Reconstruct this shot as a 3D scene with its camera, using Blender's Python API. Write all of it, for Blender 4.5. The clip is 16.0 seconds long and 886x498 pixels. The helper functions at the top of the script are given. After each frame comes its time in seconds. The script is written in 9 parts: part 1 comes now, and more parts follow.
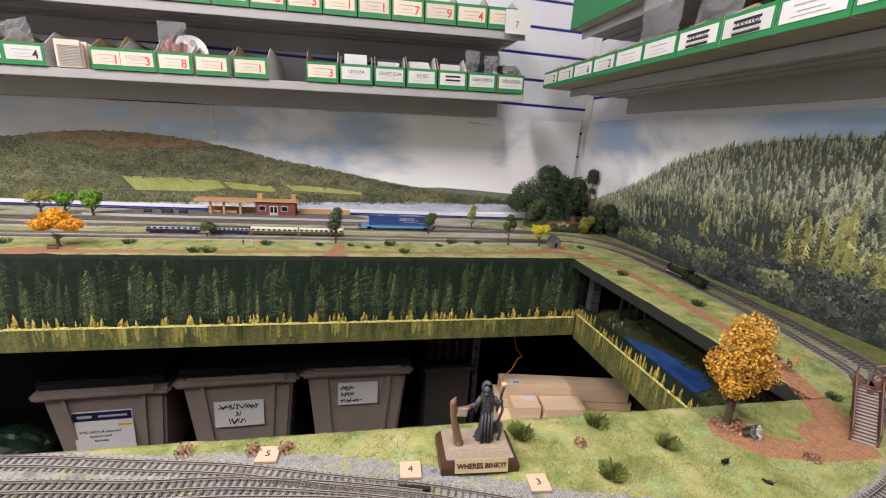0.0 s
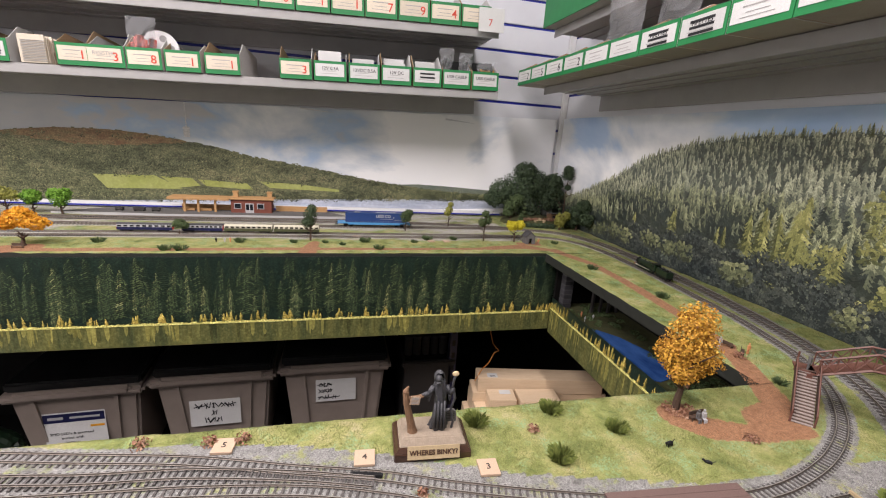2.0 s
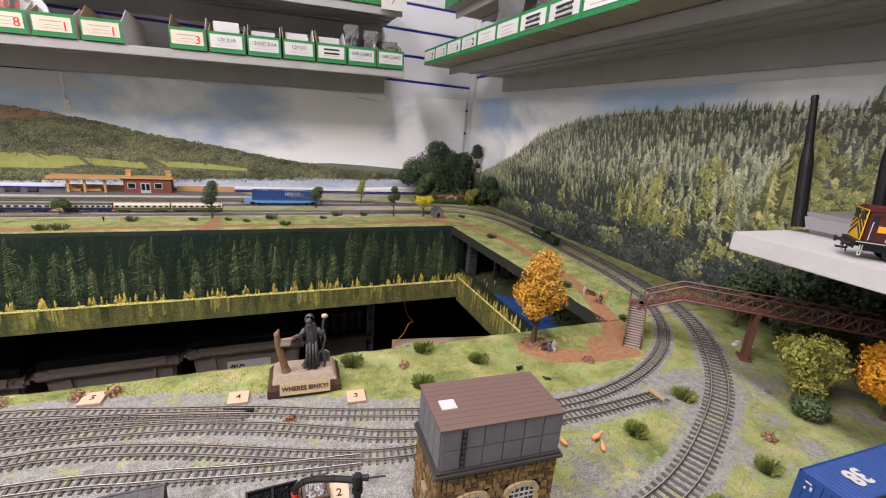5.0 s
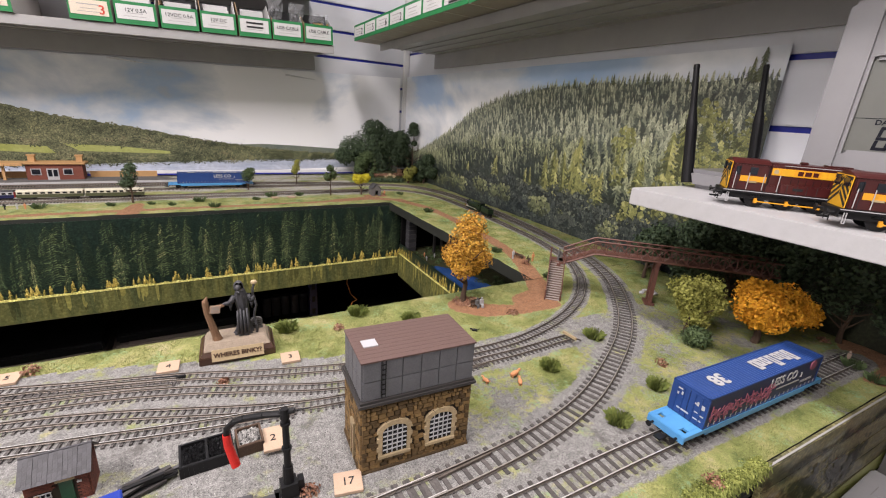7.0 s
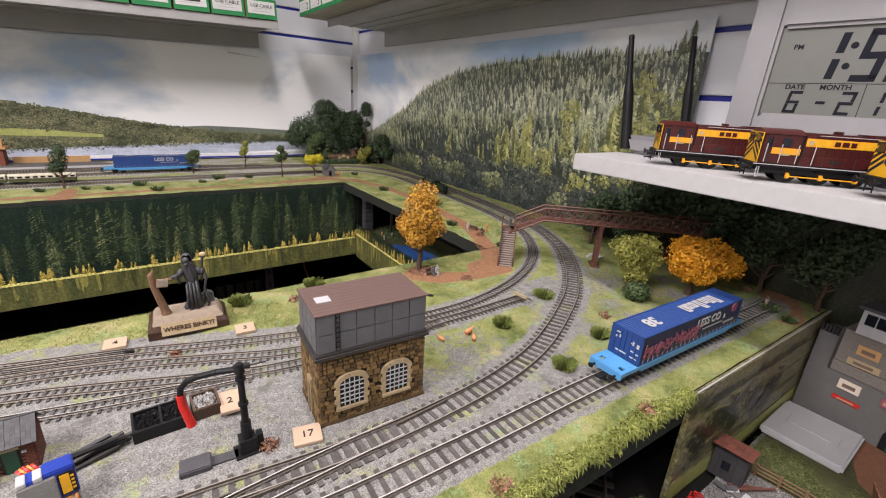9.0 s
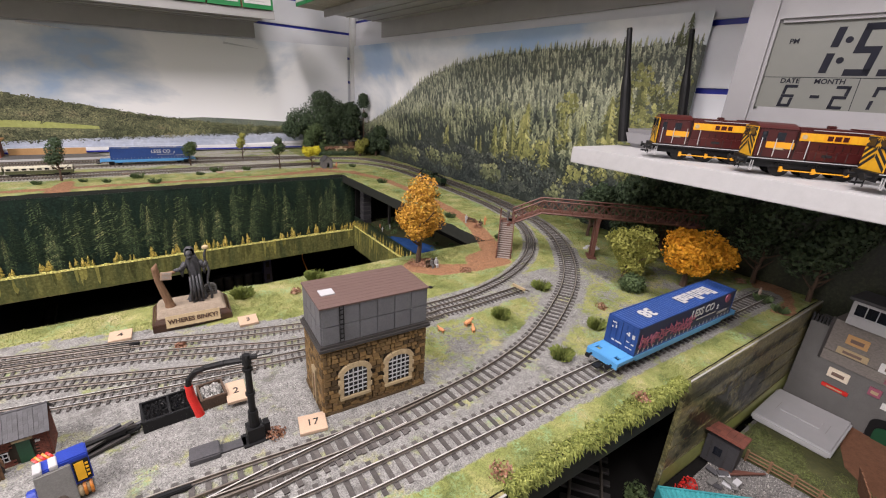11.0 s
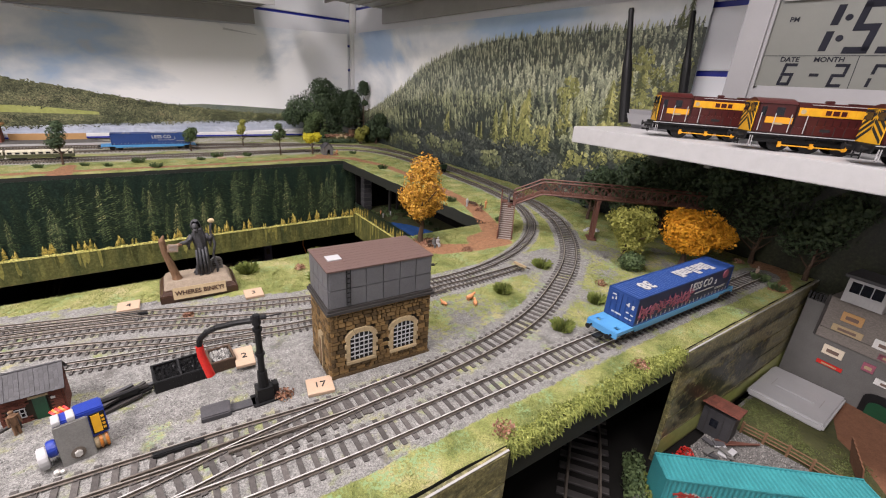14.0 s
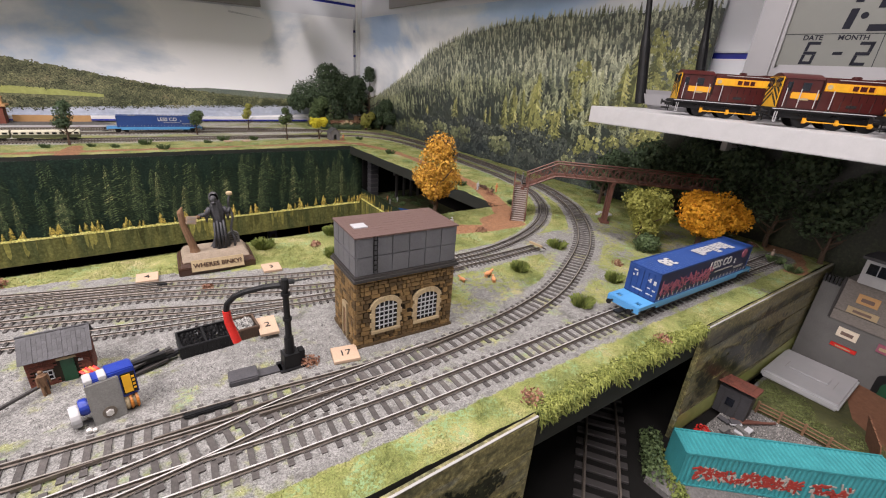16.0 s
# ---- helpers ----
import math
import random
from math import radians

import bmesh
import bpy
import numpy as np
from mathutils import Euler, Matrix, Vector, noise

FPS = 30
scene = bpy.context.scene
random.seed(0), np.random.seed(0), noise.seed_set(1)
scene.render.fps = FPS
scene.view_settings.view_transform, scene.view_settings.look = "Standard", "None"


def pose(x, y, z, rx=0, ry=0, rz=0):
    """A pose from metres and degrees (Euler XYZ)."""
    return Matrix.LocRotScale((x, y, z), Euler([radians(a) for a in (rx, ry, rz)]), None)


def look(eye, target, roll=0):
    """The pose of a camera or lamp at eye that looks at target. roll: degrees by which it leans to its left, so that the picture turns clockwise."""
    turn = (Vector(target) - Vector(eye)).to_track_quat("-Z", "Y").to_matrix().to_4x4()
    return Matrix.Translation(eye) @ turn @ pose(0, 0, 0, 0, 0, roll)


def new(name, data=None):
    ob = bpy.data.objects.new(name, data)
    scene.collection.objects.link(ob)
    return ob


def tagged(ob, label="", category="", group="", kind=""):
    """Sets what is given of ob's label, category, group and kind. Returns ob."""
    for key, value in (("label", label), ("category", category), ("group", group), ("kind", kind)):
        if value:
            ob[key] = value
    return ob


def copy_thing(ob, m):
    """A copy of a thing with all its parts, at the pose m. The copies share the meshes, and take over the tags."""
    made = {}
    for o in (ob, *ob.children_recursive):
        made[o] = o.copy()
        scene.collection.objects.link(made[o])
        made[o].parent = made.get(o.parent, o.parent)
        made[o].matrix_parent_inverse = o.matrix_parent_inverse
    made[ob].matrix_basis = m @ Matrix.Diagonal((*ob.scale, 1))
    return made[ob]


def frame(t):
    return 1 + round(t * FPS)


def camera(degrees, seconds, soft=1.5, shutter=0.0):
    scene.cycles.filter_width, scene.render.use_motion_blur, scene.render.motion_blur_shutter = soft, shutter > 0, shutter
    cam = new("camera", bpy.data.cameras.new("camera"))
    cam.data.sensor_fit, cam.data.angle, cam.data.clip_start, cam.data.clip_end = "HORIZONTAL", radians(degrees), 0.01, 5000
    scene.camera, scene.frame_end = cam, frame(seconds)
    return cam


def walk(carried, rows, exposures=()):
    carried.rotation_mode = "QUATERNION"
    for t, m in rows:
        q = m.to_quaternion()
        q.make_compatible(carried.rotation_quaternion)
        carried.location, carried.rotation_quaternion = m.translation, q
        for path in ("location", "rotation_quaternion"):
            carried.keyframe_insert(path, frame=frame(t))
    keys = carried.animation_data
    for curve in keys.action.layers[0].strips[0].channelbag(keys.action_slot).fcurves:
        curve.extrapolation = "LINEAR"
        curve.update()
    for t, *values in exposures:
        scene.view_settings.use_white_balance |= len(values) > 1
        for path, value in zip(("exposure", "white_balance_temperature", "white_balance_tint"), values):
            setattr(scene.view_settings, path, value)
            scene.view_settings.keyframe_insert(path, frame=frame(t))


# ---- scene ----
cam = camera(92.4, 16.0, soft=1.1)
PATH = [
    (0, (0.023, 0.077, 1.293), (0.425, 1.97, 0.788), 3.9),
    (0.5, (0.028, 0.074, 1.294), (0.44, 1.964, 0.789), 3.9),
    (1, (0.035, 0.07, 1.297), (0.459, 1.957, 0.79), 4.1),
    (1.5, (0.044, 0.065, 1.297), (0.482, 1.949, 0.789), 4.1),
    (2, (0.053, 0.059, 1.294), (0.514, 1.936, 0.782), 3.9),
    (2.5, (0.064, 0.049, 1.292), (0.562, 1.916, 0.778), 4.1),
    (3, (0.076, 0.037, 1.294), (0.631, 1.886, 0.774), 4.3),
    (3.5, (0.088, 0.02, 1.291), (0.708, 1.848, 0.767), 4.5),
    (4, (0.096, 0.008, 1.287), (0.76, 1.818, 0.755), 4.6),
    (6.5, (0.119, -0.045, 1.262), (1.023, 1.637, 0.669), 4.0),
    (7, (0.119, -0.054, 1.261), (1.084, 1.589, 0.653), 3.9),
    (7.5, (0.12, -0.063, 1.26), (1.153, 1.534, 0.642), 4.1),
    (8, (0.12, -0.068, 1.255), (1.197, 1.496, 0.627), 4.2),
    (8.5, (0.118, -0.072, 1.248), (1.227, 1.464, 0.607), 4.0),
    (9, (0.118, -0.075, 1.243), (1.231, 1.45, 0.583), 3.5),
    (11.5, (0.111, -0.08, 1.247), (1.23, 1.422, 0.546), 3.6),
    (12, (0.112, -0.084, 1.239), (1.231, 1.416, 0.535), 3.6),
    (12.5, (0.11, -0.086, 1.235), (1.229, 1.412, 0.524), 3.6),
    (13, (0.106, -0.086, 1.235), (1.226, 1.409, 0.521), 3.7),
    (13.5, (0.102, -0.086, 1.233), (1.222, 1.406, 0.512), 3.8),
    (14, (0.101, -0.087, 1.229), (1.22, 1.404, 0.504), 3.8),
    (14.5, (0.101, -0.087, 1.224), (1.219, 1.4, 0.491), 3.9),
    (15, (0.099, -0.088, 1.22), (1.217, 1.396, 0.479), 4.0),
    (15.5, (0.093, -0.087, 1.216), (1.209, 1.395, 0.468), 4.1),
    (16, (0.082, -0.079, 1.209), (1.198, 1.399, 0.454), 4.4),
]
walk(cam, [(t, look(eye, target, roll)) for t, eye, target, roll in PATH])

# ---- world and lamps ----
world = bpy.data.worlds.new("world")
scene.world = world
world.use_nodes = True
world.node_tree.nodes["Background"].inputs[0].default_value = (0.9, 0.93, 1.0, 1)
world.node_tree.nodes["Background"].inputs[1].default_value = 0.05
scene.view_settings.exposure = 0.0


def lamp(name, x, y, z, sx, sy, watts, col=(1.0, 0.915, 0.92)):
    d = bpy.data.lights.new(name, "AREA")
    d.shape, d.size, d.size_y, d.energy, d.color = "RECTANGLE", sx, sy, watts, col
    ob = new(name, d)
    ob.matrix_world = pose(x, y, z)
    return ob


PANELS = [(0.22, 0.0, 0.14, 1.2, 28), (-0.95, 0.0, 0.6, 1.2, 55), (-2.3, 0.1, 0.6, 1.2, 62), (-1.2, -1.7, 1.2, 0.6, 10)]
CEIL = 2.55
for px, py, sx, sy, w in PANELS:
    lamp("panel_lamp", px, py, CEIL - 0.045, sx, sy, w)


# ---- materials ----
def nodes_of(name):
    m = bpy.data.materials.new(name)
    m.use_nodes = True
    return m, m.node_tree, m.node_tree.nodes["Principled BSDF"]


def noise_node(nt, scale, detail=4, rough=0.6, coord="Object", stretch=None):
    tc = nt.nodes.new("ShaderNodeTexCoord")
    n = nt.nodes.new("ShaderNodeTexNoise")
    n.inputs["Scale"].default_value, n.inputs["Detail"].default_value, n.inputs["Roughness"].default_value = scale, detail, rough
    if stretch:
        mp = nt.nodes.new("ShaderNodeMapping")
        mp.inputs["Scale"].default_value = stretch
        nt.links.new(tc.outputs[coord], mp.inputs[0])
        nt.links.new(mp.outputs[0], n.inputs["Vector"])
    else:
        nt.links.new(tc.outputs[coord], n.inputs["Vector"])
    return n.outputs["Fac"]


def ramp(nt, fac, stops):
    r = nt.nodes.new("ShaderNodeValToRGB")
    e = r.color_ramp.elements
    while len(e) < len(stops):
        e.new(0.5)
    for el, (p, c) in zip(e, stops):
        el.position, el.color = p, (*c, 1)
    nt.links.new(fac, r.inputs[0])
    return r.outputs[0]


def mix(nt, fac, a, b, blend="MIX"):
    m = nt.nodes.new("ShaderNodeMix")
    m.data_type, m.blend_type = "RGBA", blend
    for sock, v in ((m.inputs[0], fac), (m.inputs[6], a), (m.inputs[7], b)):
        if isinstance(v, (int, float)):
            sock.default_value = v
        elif isinstance(v, tuple):
            sock.default_value = (*v, 1)
        else:
            nt.links.new(v, sock)
    return m.outputs[2]


def bump(nt, b, fac, strength, dist):
    n = nt.nodes.new("ShaderNodeBump")
    n.inputs["Strength"].default_value, n.inputs["Distance"].default_value = strength, dist
    nt.links.new(fac, n.inputs["Height"])
    nt.links.new(n.outputs[0], b.inputs["Normal"])


def mat(name, c1, c2=None, scale=120, rough=0.6, metal=0.0, bump_s=0.25, bump_d=0.0004, fine=900, stretch=None, rand=0.0, island=0.0, coord="Object"):
    """Two-scale surface: broad mottling between two tones, fine grain in tone and relief."""
    m, nt, b = nodes_of(name)
    c2 = c2 or tuple(v * 0.8 for v in c1)
    n1 = noise_node(nt, scale, 4, 0.65, coord, stretch)
    n2 = noise_node(nt, fine, 3, 0.6, coord, stretch)
    col = ramp(nt, n1, [(0.32, c2), (0.68, c1)])
    col = mix(nt, 0.35 if bump_s >= 0.1 else 0.06, col, ramp(nt, n2, [(0.3, tuple(v * 0.6 for v in c1)), (0.7, tuple(min(1, v * 1.25) for v in c1))]))
    if rand or island:
        if rand:
            o = nt.nodes.new("ShaderNodeObjectInfo").outputs["Random"]
        else:
            o = nt.nodes.new("ShaderNodeNewGeometry").outputs["Random Per Island"]
        k = rand or island
        col = mix(nt, 1.0, col, ramp(nt, o, [(0, (1 - k,) * 3), (1, (1 + k * 0.6,) * 3)]), "MULTIPLY")
    nt.links.new(col, b.inputs["Base Color"])
    b.inputs["Roughness"].default_value, b.inputs["Metallic"].default_value = rough, metal
    if bump_s:
        bump(nt, b, n2, bump_s, bump_d)
    return m


def leaf_mat(name, cols, rough=0.75):
    """Foliage: each clump takes its tone from a few."""
    m, nt, b = nodes_of(name)
    o = nt.nodes.new("ShaderNodeNewGeometry").outputs["Random Per Island"]
    c = ramp(nt, o, [(i / max(1, len(cols) - 1), c) for i, c in enumerate(cols)])
    c = mix(nt, 0.4, c, ramp(nt, noise_node(nt, 60), [(0.3, tuple(v * 0.55 for v in cols[0])), (0.7, cols[-1])]))
    nt.links.new(c, b.inputs["Base Color"])
    b.inputs["Roughness"].default_value = rough
    return m


M = dict(
    wall=mat("slatwall_white", (0.74, 0.75, 0.79), (0.69, 0.70, 0.74), 8, 0.45, bump_s=0.05),
    blue=mat("blue_insert", (0.01, 0.02, 0.30), (0.008, 0.015, 0.24), 30, 0.35, bump_s=0.05),
    ceiling=mat("ceiling_tile", (0.72, 0.72, 0.70), (0.66, 0.66, 0.64), 15, 0.9),
    plaster=mat("painted_plaster", (0.60, 0.60, 0.59), (0.55, 0.55, 0.54), 5, 0.8),
    floor=mat("floor_vinyl", (0.14, 0.13, 0.12), (0.10, 0.10, 0.095), 9, 0.5),
    shelf=mat("shelf_grey_steel", (0.36, 0.35, 0.345), (0.31, 0.305, 0.30), 12, 0.4, 0.0, 0.05),
    white_metal=mat("white_trim", (0.72, 0.72, 0.72), (0.66, 0.66, 0.66), 20, 0.4, bump_s=0.04),
    card_white=mat("white_card", (0.60, 0.595, 0.585), (0.54, 0.535, 0.525), 25, 0.65, rand=0.12),
    card_cream=mat("cream_card", (0.66, 0.58, 0.47), (0.60, 0.52, 0.41), 25, 0.65, rand=0.12),
    card_green=mat("green_card", (0.012, 0.20, 0.055), (0.010, 0.16, 0.045), 30, 0.5, bump_s=0.05),
    card_brown=mat("brown_card", (0.42, 0.29, 0.17), (0.36, 0.24, 0.14), 60, 0.8, rand=0.2),
    card_grey=mat("grey_board_underside", (0.40, 0.37, 0.33), (0.33, 0.30, 0.27), 40, 0.85, rand=0.15),
    ink=mat("black_ink", (0.012, 0.012, 0.014), None, 100, 0.6, bump_s=0),
    ink_grey=mat("grey_print", (0.36, 0.35, 0.34), None, 100, 0.6, bump_s=0),
    ink_red=mat("red_marker", (0.62, 0.06, 0.03), None, 100, 0.6, bump_s=0),
    clear=None,
    black=mat("black_plastic", (0.009, 0.009, 0.010), (0.006, 0.006, 0.007), 80, 0.5, bump_s=0.1),
    # near-black so that the shade under the boards sits in the colour
    dark=mat("shade_black_boarding", (0.008, 0.0075, 0.007), (0.005, 0.0045, 0.004), 40, 0.9),
    tub=mat("grey_tub_plastic", (0.25, 0.205, 0.178), (0.21, 0.172, 0.148), 14, 0.5, bump_s=0.08),
    tub_lid=mat("black_tub_lid", (0.016, 0.016, 0.017), None, 20, 0.35),
    pine=mat("planed_pine", (0.70, 0.54, 0.37), (0.60, 0.44, 0.29), 14, 0.55, stretch=(1, 14, 14), rand=0.12),
    ply=mat("board_edge", (0.014, 0.016, 0.011), (0.008, 0.009, 0.006), 60, 0.8),
    rail=mat("steel_rail", (0.80, 0.785, 0.76), (0.62, 0.59, 0.56), 200, 0.30, 0.6, 0.1, 0.0002),
    rail_worn=mat("worn_brown_rail", (0.40, 0.37, 0.335), (0.24, 0.215, 0.19), 160, 0.38, 0.5, 0.1, 0.0002),
    rail_dull=mat("rusty_rail", (0.20, 0.17, 0.145), (0.11, 0.09, 0.075), 200, 0.5, 0.6, 0.15, 0.0002),
    sleeper=mat("weathered_sleeper", (0.095, 0.085, 0.080), (0.034, 0.030, 0.028), 420, 0.85, rand=0.35),
    soil_chip=mat("orange_soil_chips", (0.40, 0.20, 0.10), (0.20, 0.085, 0.04), 300, 0.95, island=0.6),
    stone=mat("ballast_chips", (0.43, 0.42, 0.40), (0.12, 0.117, 0.112), 300, 0.9, island=0.92),
    roof_brown=mat("brown_planked_roof", (0.115, 0.07, 0.06), (0.085, 0.05, 0.044), 90, 0.6, stretch=(30, 400, 100)),
    tank=mat("grey_tank_paint", (0.125, 0.125, 0.135), (0.09, 0.09, 0.098), 70, 0.5, rand=0.06),
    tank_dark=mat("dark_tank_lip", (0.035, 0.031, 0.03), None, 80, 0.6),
    sandstone=mat("brown_sandstone", (0.20, 0.122, 0.045), (0.10, 0.058, 0.021), 260, 0.75, bump_s=0.6, rand=0.65),
    mortar=mat("dark_mortar", (0.028, 0.019, 0.010), (0.018, 0.012, 0.007), 300, 0.9),
    cream=mat("cream_stone_trim", (0.44, 0.34, 0.20), (0.36, 0.27, 0.155), 200, 0.7, rand=0.18),
    white=mat("white_paint", (0.43, 0.425, 0.43), (0.39, 0.385, 0.39), 80, 0.4, bump_s=0.05),
    glass=mat("dark_window_glass", (0.010, 0.012, 0.018), None, 50, 0.1, bump_s=0),
    cont_blue=mat("blue_container_paint", (0.017, 0.050, 0.19), (0.013, 0.040, 0.155), 60, 0.42, bump_s=0.05),
    # darker than the roof blue: the side's shade is in this navy
    cont_side=mat("shade_navy_curtain_side", (0.013, 0.020, 0.07), (0.010, 0.015, 0.055), 60, 0.45, bump_s=0.05),
    wagon_blue=mat("pale_blue_wagon_paint", (0.085, 0.29, 0.56), (0.07, 0.24, 0.49), 60, 0.4, bump_s=0.05),
    graffiti=mat("faded_pink_graffiti", (0.30, 0.09, 0.13), (0.20, 0.05, 0.09), 300, 0.6),
    teal=mat("turquoise_corrugated_steel", (0.040, 0.25, 0.27), (0.026, 0.165, 0.185), 45, 0.5),
    tape=mat("glossy_clear_tape", (0.78, 0.78, 0.80), (0.60, 0.60, 0.63), 60, 0.12, bump_s=0.6, bump_d=0.002, fine=200),
    teal_rust=mat("red_graffiti", (0.30, 0.03, 0.02), (0.20, 0.02, 0.015), 300, 0.6),
    maroon=mat("maroon_loco_paint", (0.060, 0.011, 0.010), (0.045, 0.008, 0.008), 80, 0.32, bump_s=0.03),
    gold=mat("golden_yellow_band", (0.72, 0.34, 0.02), (0.64, 0.29, 0.015), 80, 0.4, bump_s=0.03),
    yellow=mat("warning_yellow", (0.76, 0.40, 0.02), None, 80, 0.4, bump_s=0.03),
    red=mat("signal_red", (0.55, 0.02, 0.015), (0.45, 0.016, 0.012), 120, 0.45),
    loco_green=mat("dark_green_loco", (0.010, 0.024, 0.012), (0.007, 0.016, 0.008), 120, 0.35),
    brick=mat("red_brick", (0.16, 0.048, 0.03), (0.11, 0.033, 0.022), 350, 0.85, rand=0.3),
    slate=mat("grey_slate", (0.058, 0.056, 0.062), (0.038, 0.037, 0.041), 220, 0.6, rand=0.3),
    green_door=mat("dark_green_door", (0.01, 0.06, 0.028), None, 100, 0.4),
    coal=mat("coal", (0.012, 0.012, 0.013), (0.006, 0.006, 0.007), 300, 0.35, island=0.5),
    grey_brick=mat("grey_brick_paper", (0.20, 0.178, 0.16), (0.10, 0.088, 0.08), 330, 0.85, fine=600, stretch=(1, 1, 3)),
    grey_stone=mat("grey_model_wall", (0.125, 0.121, 0.118), (0.092, 0.089, 0.086), 45, 0.85),
    bronze=mat("dark_grey_painted_resin", (0.052, 0.052, 0.058), (0.022, 0.022, 0.025), 260, 0.55, bump_s=0.7, bump_d=0.0012, fine=420),
    post_wood=mat("weathered_post", (0.19, 0.105, 0.055), (0.11, 0.06, 0.032), 260, 0.8, stretch=(3, 3, 0.5)),
    plinth_stone=mat("tan_plinth_top", (0.27, 0.215, 0.16), (0.19, 0.15, 0.11), 200, 0.85),
    plinth=mat("dark_varnished_plinth", (0.055, 0.026, 0.015), (0.035, 0.016, 0.010), 120, 0.35),
    tag=mat("pale_wood_tag", (0.47, 0.34, 0.245), (0.41, 0.29, 0.20), 120, 0.6, stretch=(1, 8, 8)),
    bridge=mat("red_brown_bridge_plastic", (0.125, 0.052, 0.037), (0.085, 0.036, 0.026), 160, 0.55),
    stair_grey=mat("grey_brown_stair", (0.16, 0.105, 0.085), (0.12, 0.08, 0.064), 160, 0.6),
    tread=mat("worn_grey_tread", (0.30, 0.25, 0.225), (0.24, 0.20, 0.18), 160, 0.7),
    brown_tree=mat("twig_bark", (0.075, 0.045, 0.028), (0.05, 0.03, 0.02), 300, 0.9),
    water=mat("blue_gloss_water", (0.06, 0.15, 0.42), (0.014, 0.045, 0.17), 18, 0.07, bump_s=0.05, stretch=(1, 0.4, 1)),
    moss=mat("dark_moss_ground", (0.065, 0.066, 0.018), (0.022, 0.026, 0.010), 70, 0.95, bump_s=0.8, bump_d=0.002, fine=350),
    soil=mat("red_brown_soil", (0.19, 0.085, 0.045), (0.12, 0.052, 0.026), 140, 0.95, bump_s=0.7, bump_d=0.001, fine=500),
    gravel=mat("grey_yard_gravel", (0.15, 0.143, 0.138), (0.05, 0.047, 0.045), 420, 0.95, bump_s=0.8, bump_d=0.001, fine=700),
    gravel_chip=mat("grey_gravel_chips", (0.30, 0.285, 0.27), (0.07, 0.067, 0.063), 300, 0.9, island=0.9),
    lid=mat("translucent_white_lid", (0.42, 0.415, 0.43), (0.37, 0.37, 0.385), 30, 0.35, bump_s=0.05),
    lcd=mat("lcd_grey_green", (0.165, 0.17, 0.15), (0.15, 0.155, 0.138), 20, 0.45, bump_s=0),
    lcd_ink=mat("lcd_segments", (0.007, 0.008, 0.018), None, 40, 0.85, bump_s=0),
    clock=mat("white_clock_case", (0.31, 0.305, 0.315), (0.285, 0.28, 0.29), 20, 0.35, bump_s=0.02),
    skin=mat("figure_paint", (0.40, 0.30, 0.24), (0.28, 0.2, 0.16), 400, 0.6),
    gold_roof=mat("tan_canopy_roof", (0.48, 0.28, 0.12), (0.40, 0.23, 0.095), 100, 0.7),
    cream_coach=mat("cream_coach_paint", (0.60, 0.56, 0.44), None, 100, 0.4),
    navy=mat("navy_coach_paint", (0.012, 0.014, 0.06), None, 100, 0.35),
    olive=mat("olive_coach_paint", (0.07, 0.075, 0.035), None, 100, 0.4),
    pig=mat("pinkish_ochre_paint", (0.62, 0.27, 0.12), (0.52, 0.22, 0.09), 300, 0.6),
    robot_grey=mat("grey_toy_plastic", (0.22, 0.215, 0.205), (0.17, 0.166, 0.158), 200, 0.45),
    toy_blue=mat("blue_toy_plastic", (0.015, 0.04, 0.30), (0.012, 0.03, 0.24), 100, 0.4),
    orange_toy=mat("orange_toy_plastic", (0.55, 0.20, 0.03), None, 100, 0.4),
)
# weaker specular keeps the shade-coloured boarding black
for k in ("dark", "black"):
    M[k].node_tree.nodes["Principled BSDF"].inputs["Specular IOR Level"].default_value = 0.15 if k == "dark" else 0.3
M["clear"] = nodes_of("clear_bag")[0]
_b = M["clear"].node_tree.nodes["Principled BSDF"]
_b.inputs["Transmission Weight"].default_value, _b.inputs["Roughness"].default_value = 0.85, 0.25
_b.inputs["Base Color"].default_value, _b.inputs["IOR"].default_value = (0.85, 0.86, 0.88, 1), 1.1
GRASS = leaf_mat("static_grass", [(0.11, 0.14, 0.03), (0.22, 0.25, 0.07), (0.36, 0.36, 0.14)])
TUFT = leaf_mat("green_tuft", [(0.06, 0.09, 0.012), (0.13, 0.17, 0.03), (0.24, 0.27, 0.065)])
IVY = leaf_mat("bright_ivy", [(0.05, 0.075, 0.01), (0.16, 0.19, 0.03), (0.36, 0.38, 0.10)])
AUTUMN = leaf_mat("autumn_orange_leaves", [(0.26, 0.10, 0.010), (0.52, 0.25, 0.018), (0.70, 0.40, 0.05)])
LAWN = leaf_mat("dark_lawn", [(0.04, 0.055, 0.014), (0.09, 0.11, 0.03), (0.15, 0.17, 0.05)])
AMBER = leaf_mat("amber_foam_leaves", [(0.58, 0.22, 0.006), (0.78, 0.36, 0.012), (0.86, 0.44, 0.03)])
LIME = leaf_mat("yellow_leaves", [(0.42, 0.34, 0.01), (0.60, 0.52, 0.02), (0.66, 0.60, 0.04)])
OLIVEL = leaf_mat("olive_leaves", [(0.15, 0.16, 0.02), (0.28, 0.28, 0.05), (0.40, 0.39, 0.10)])
BRIGHT = leaf_mat("bright_green_leaves", [(0.07, 0.19, 0.01), (0.14, 0.31, 0.02), (0.2, 0.38, 0.04)])
MID = leaf_mat("mid_green_leaves", [(0.03, 0.055, 0.018), (0.06, 0.095, 0.03), (0.10, 0.14, 0.05)])
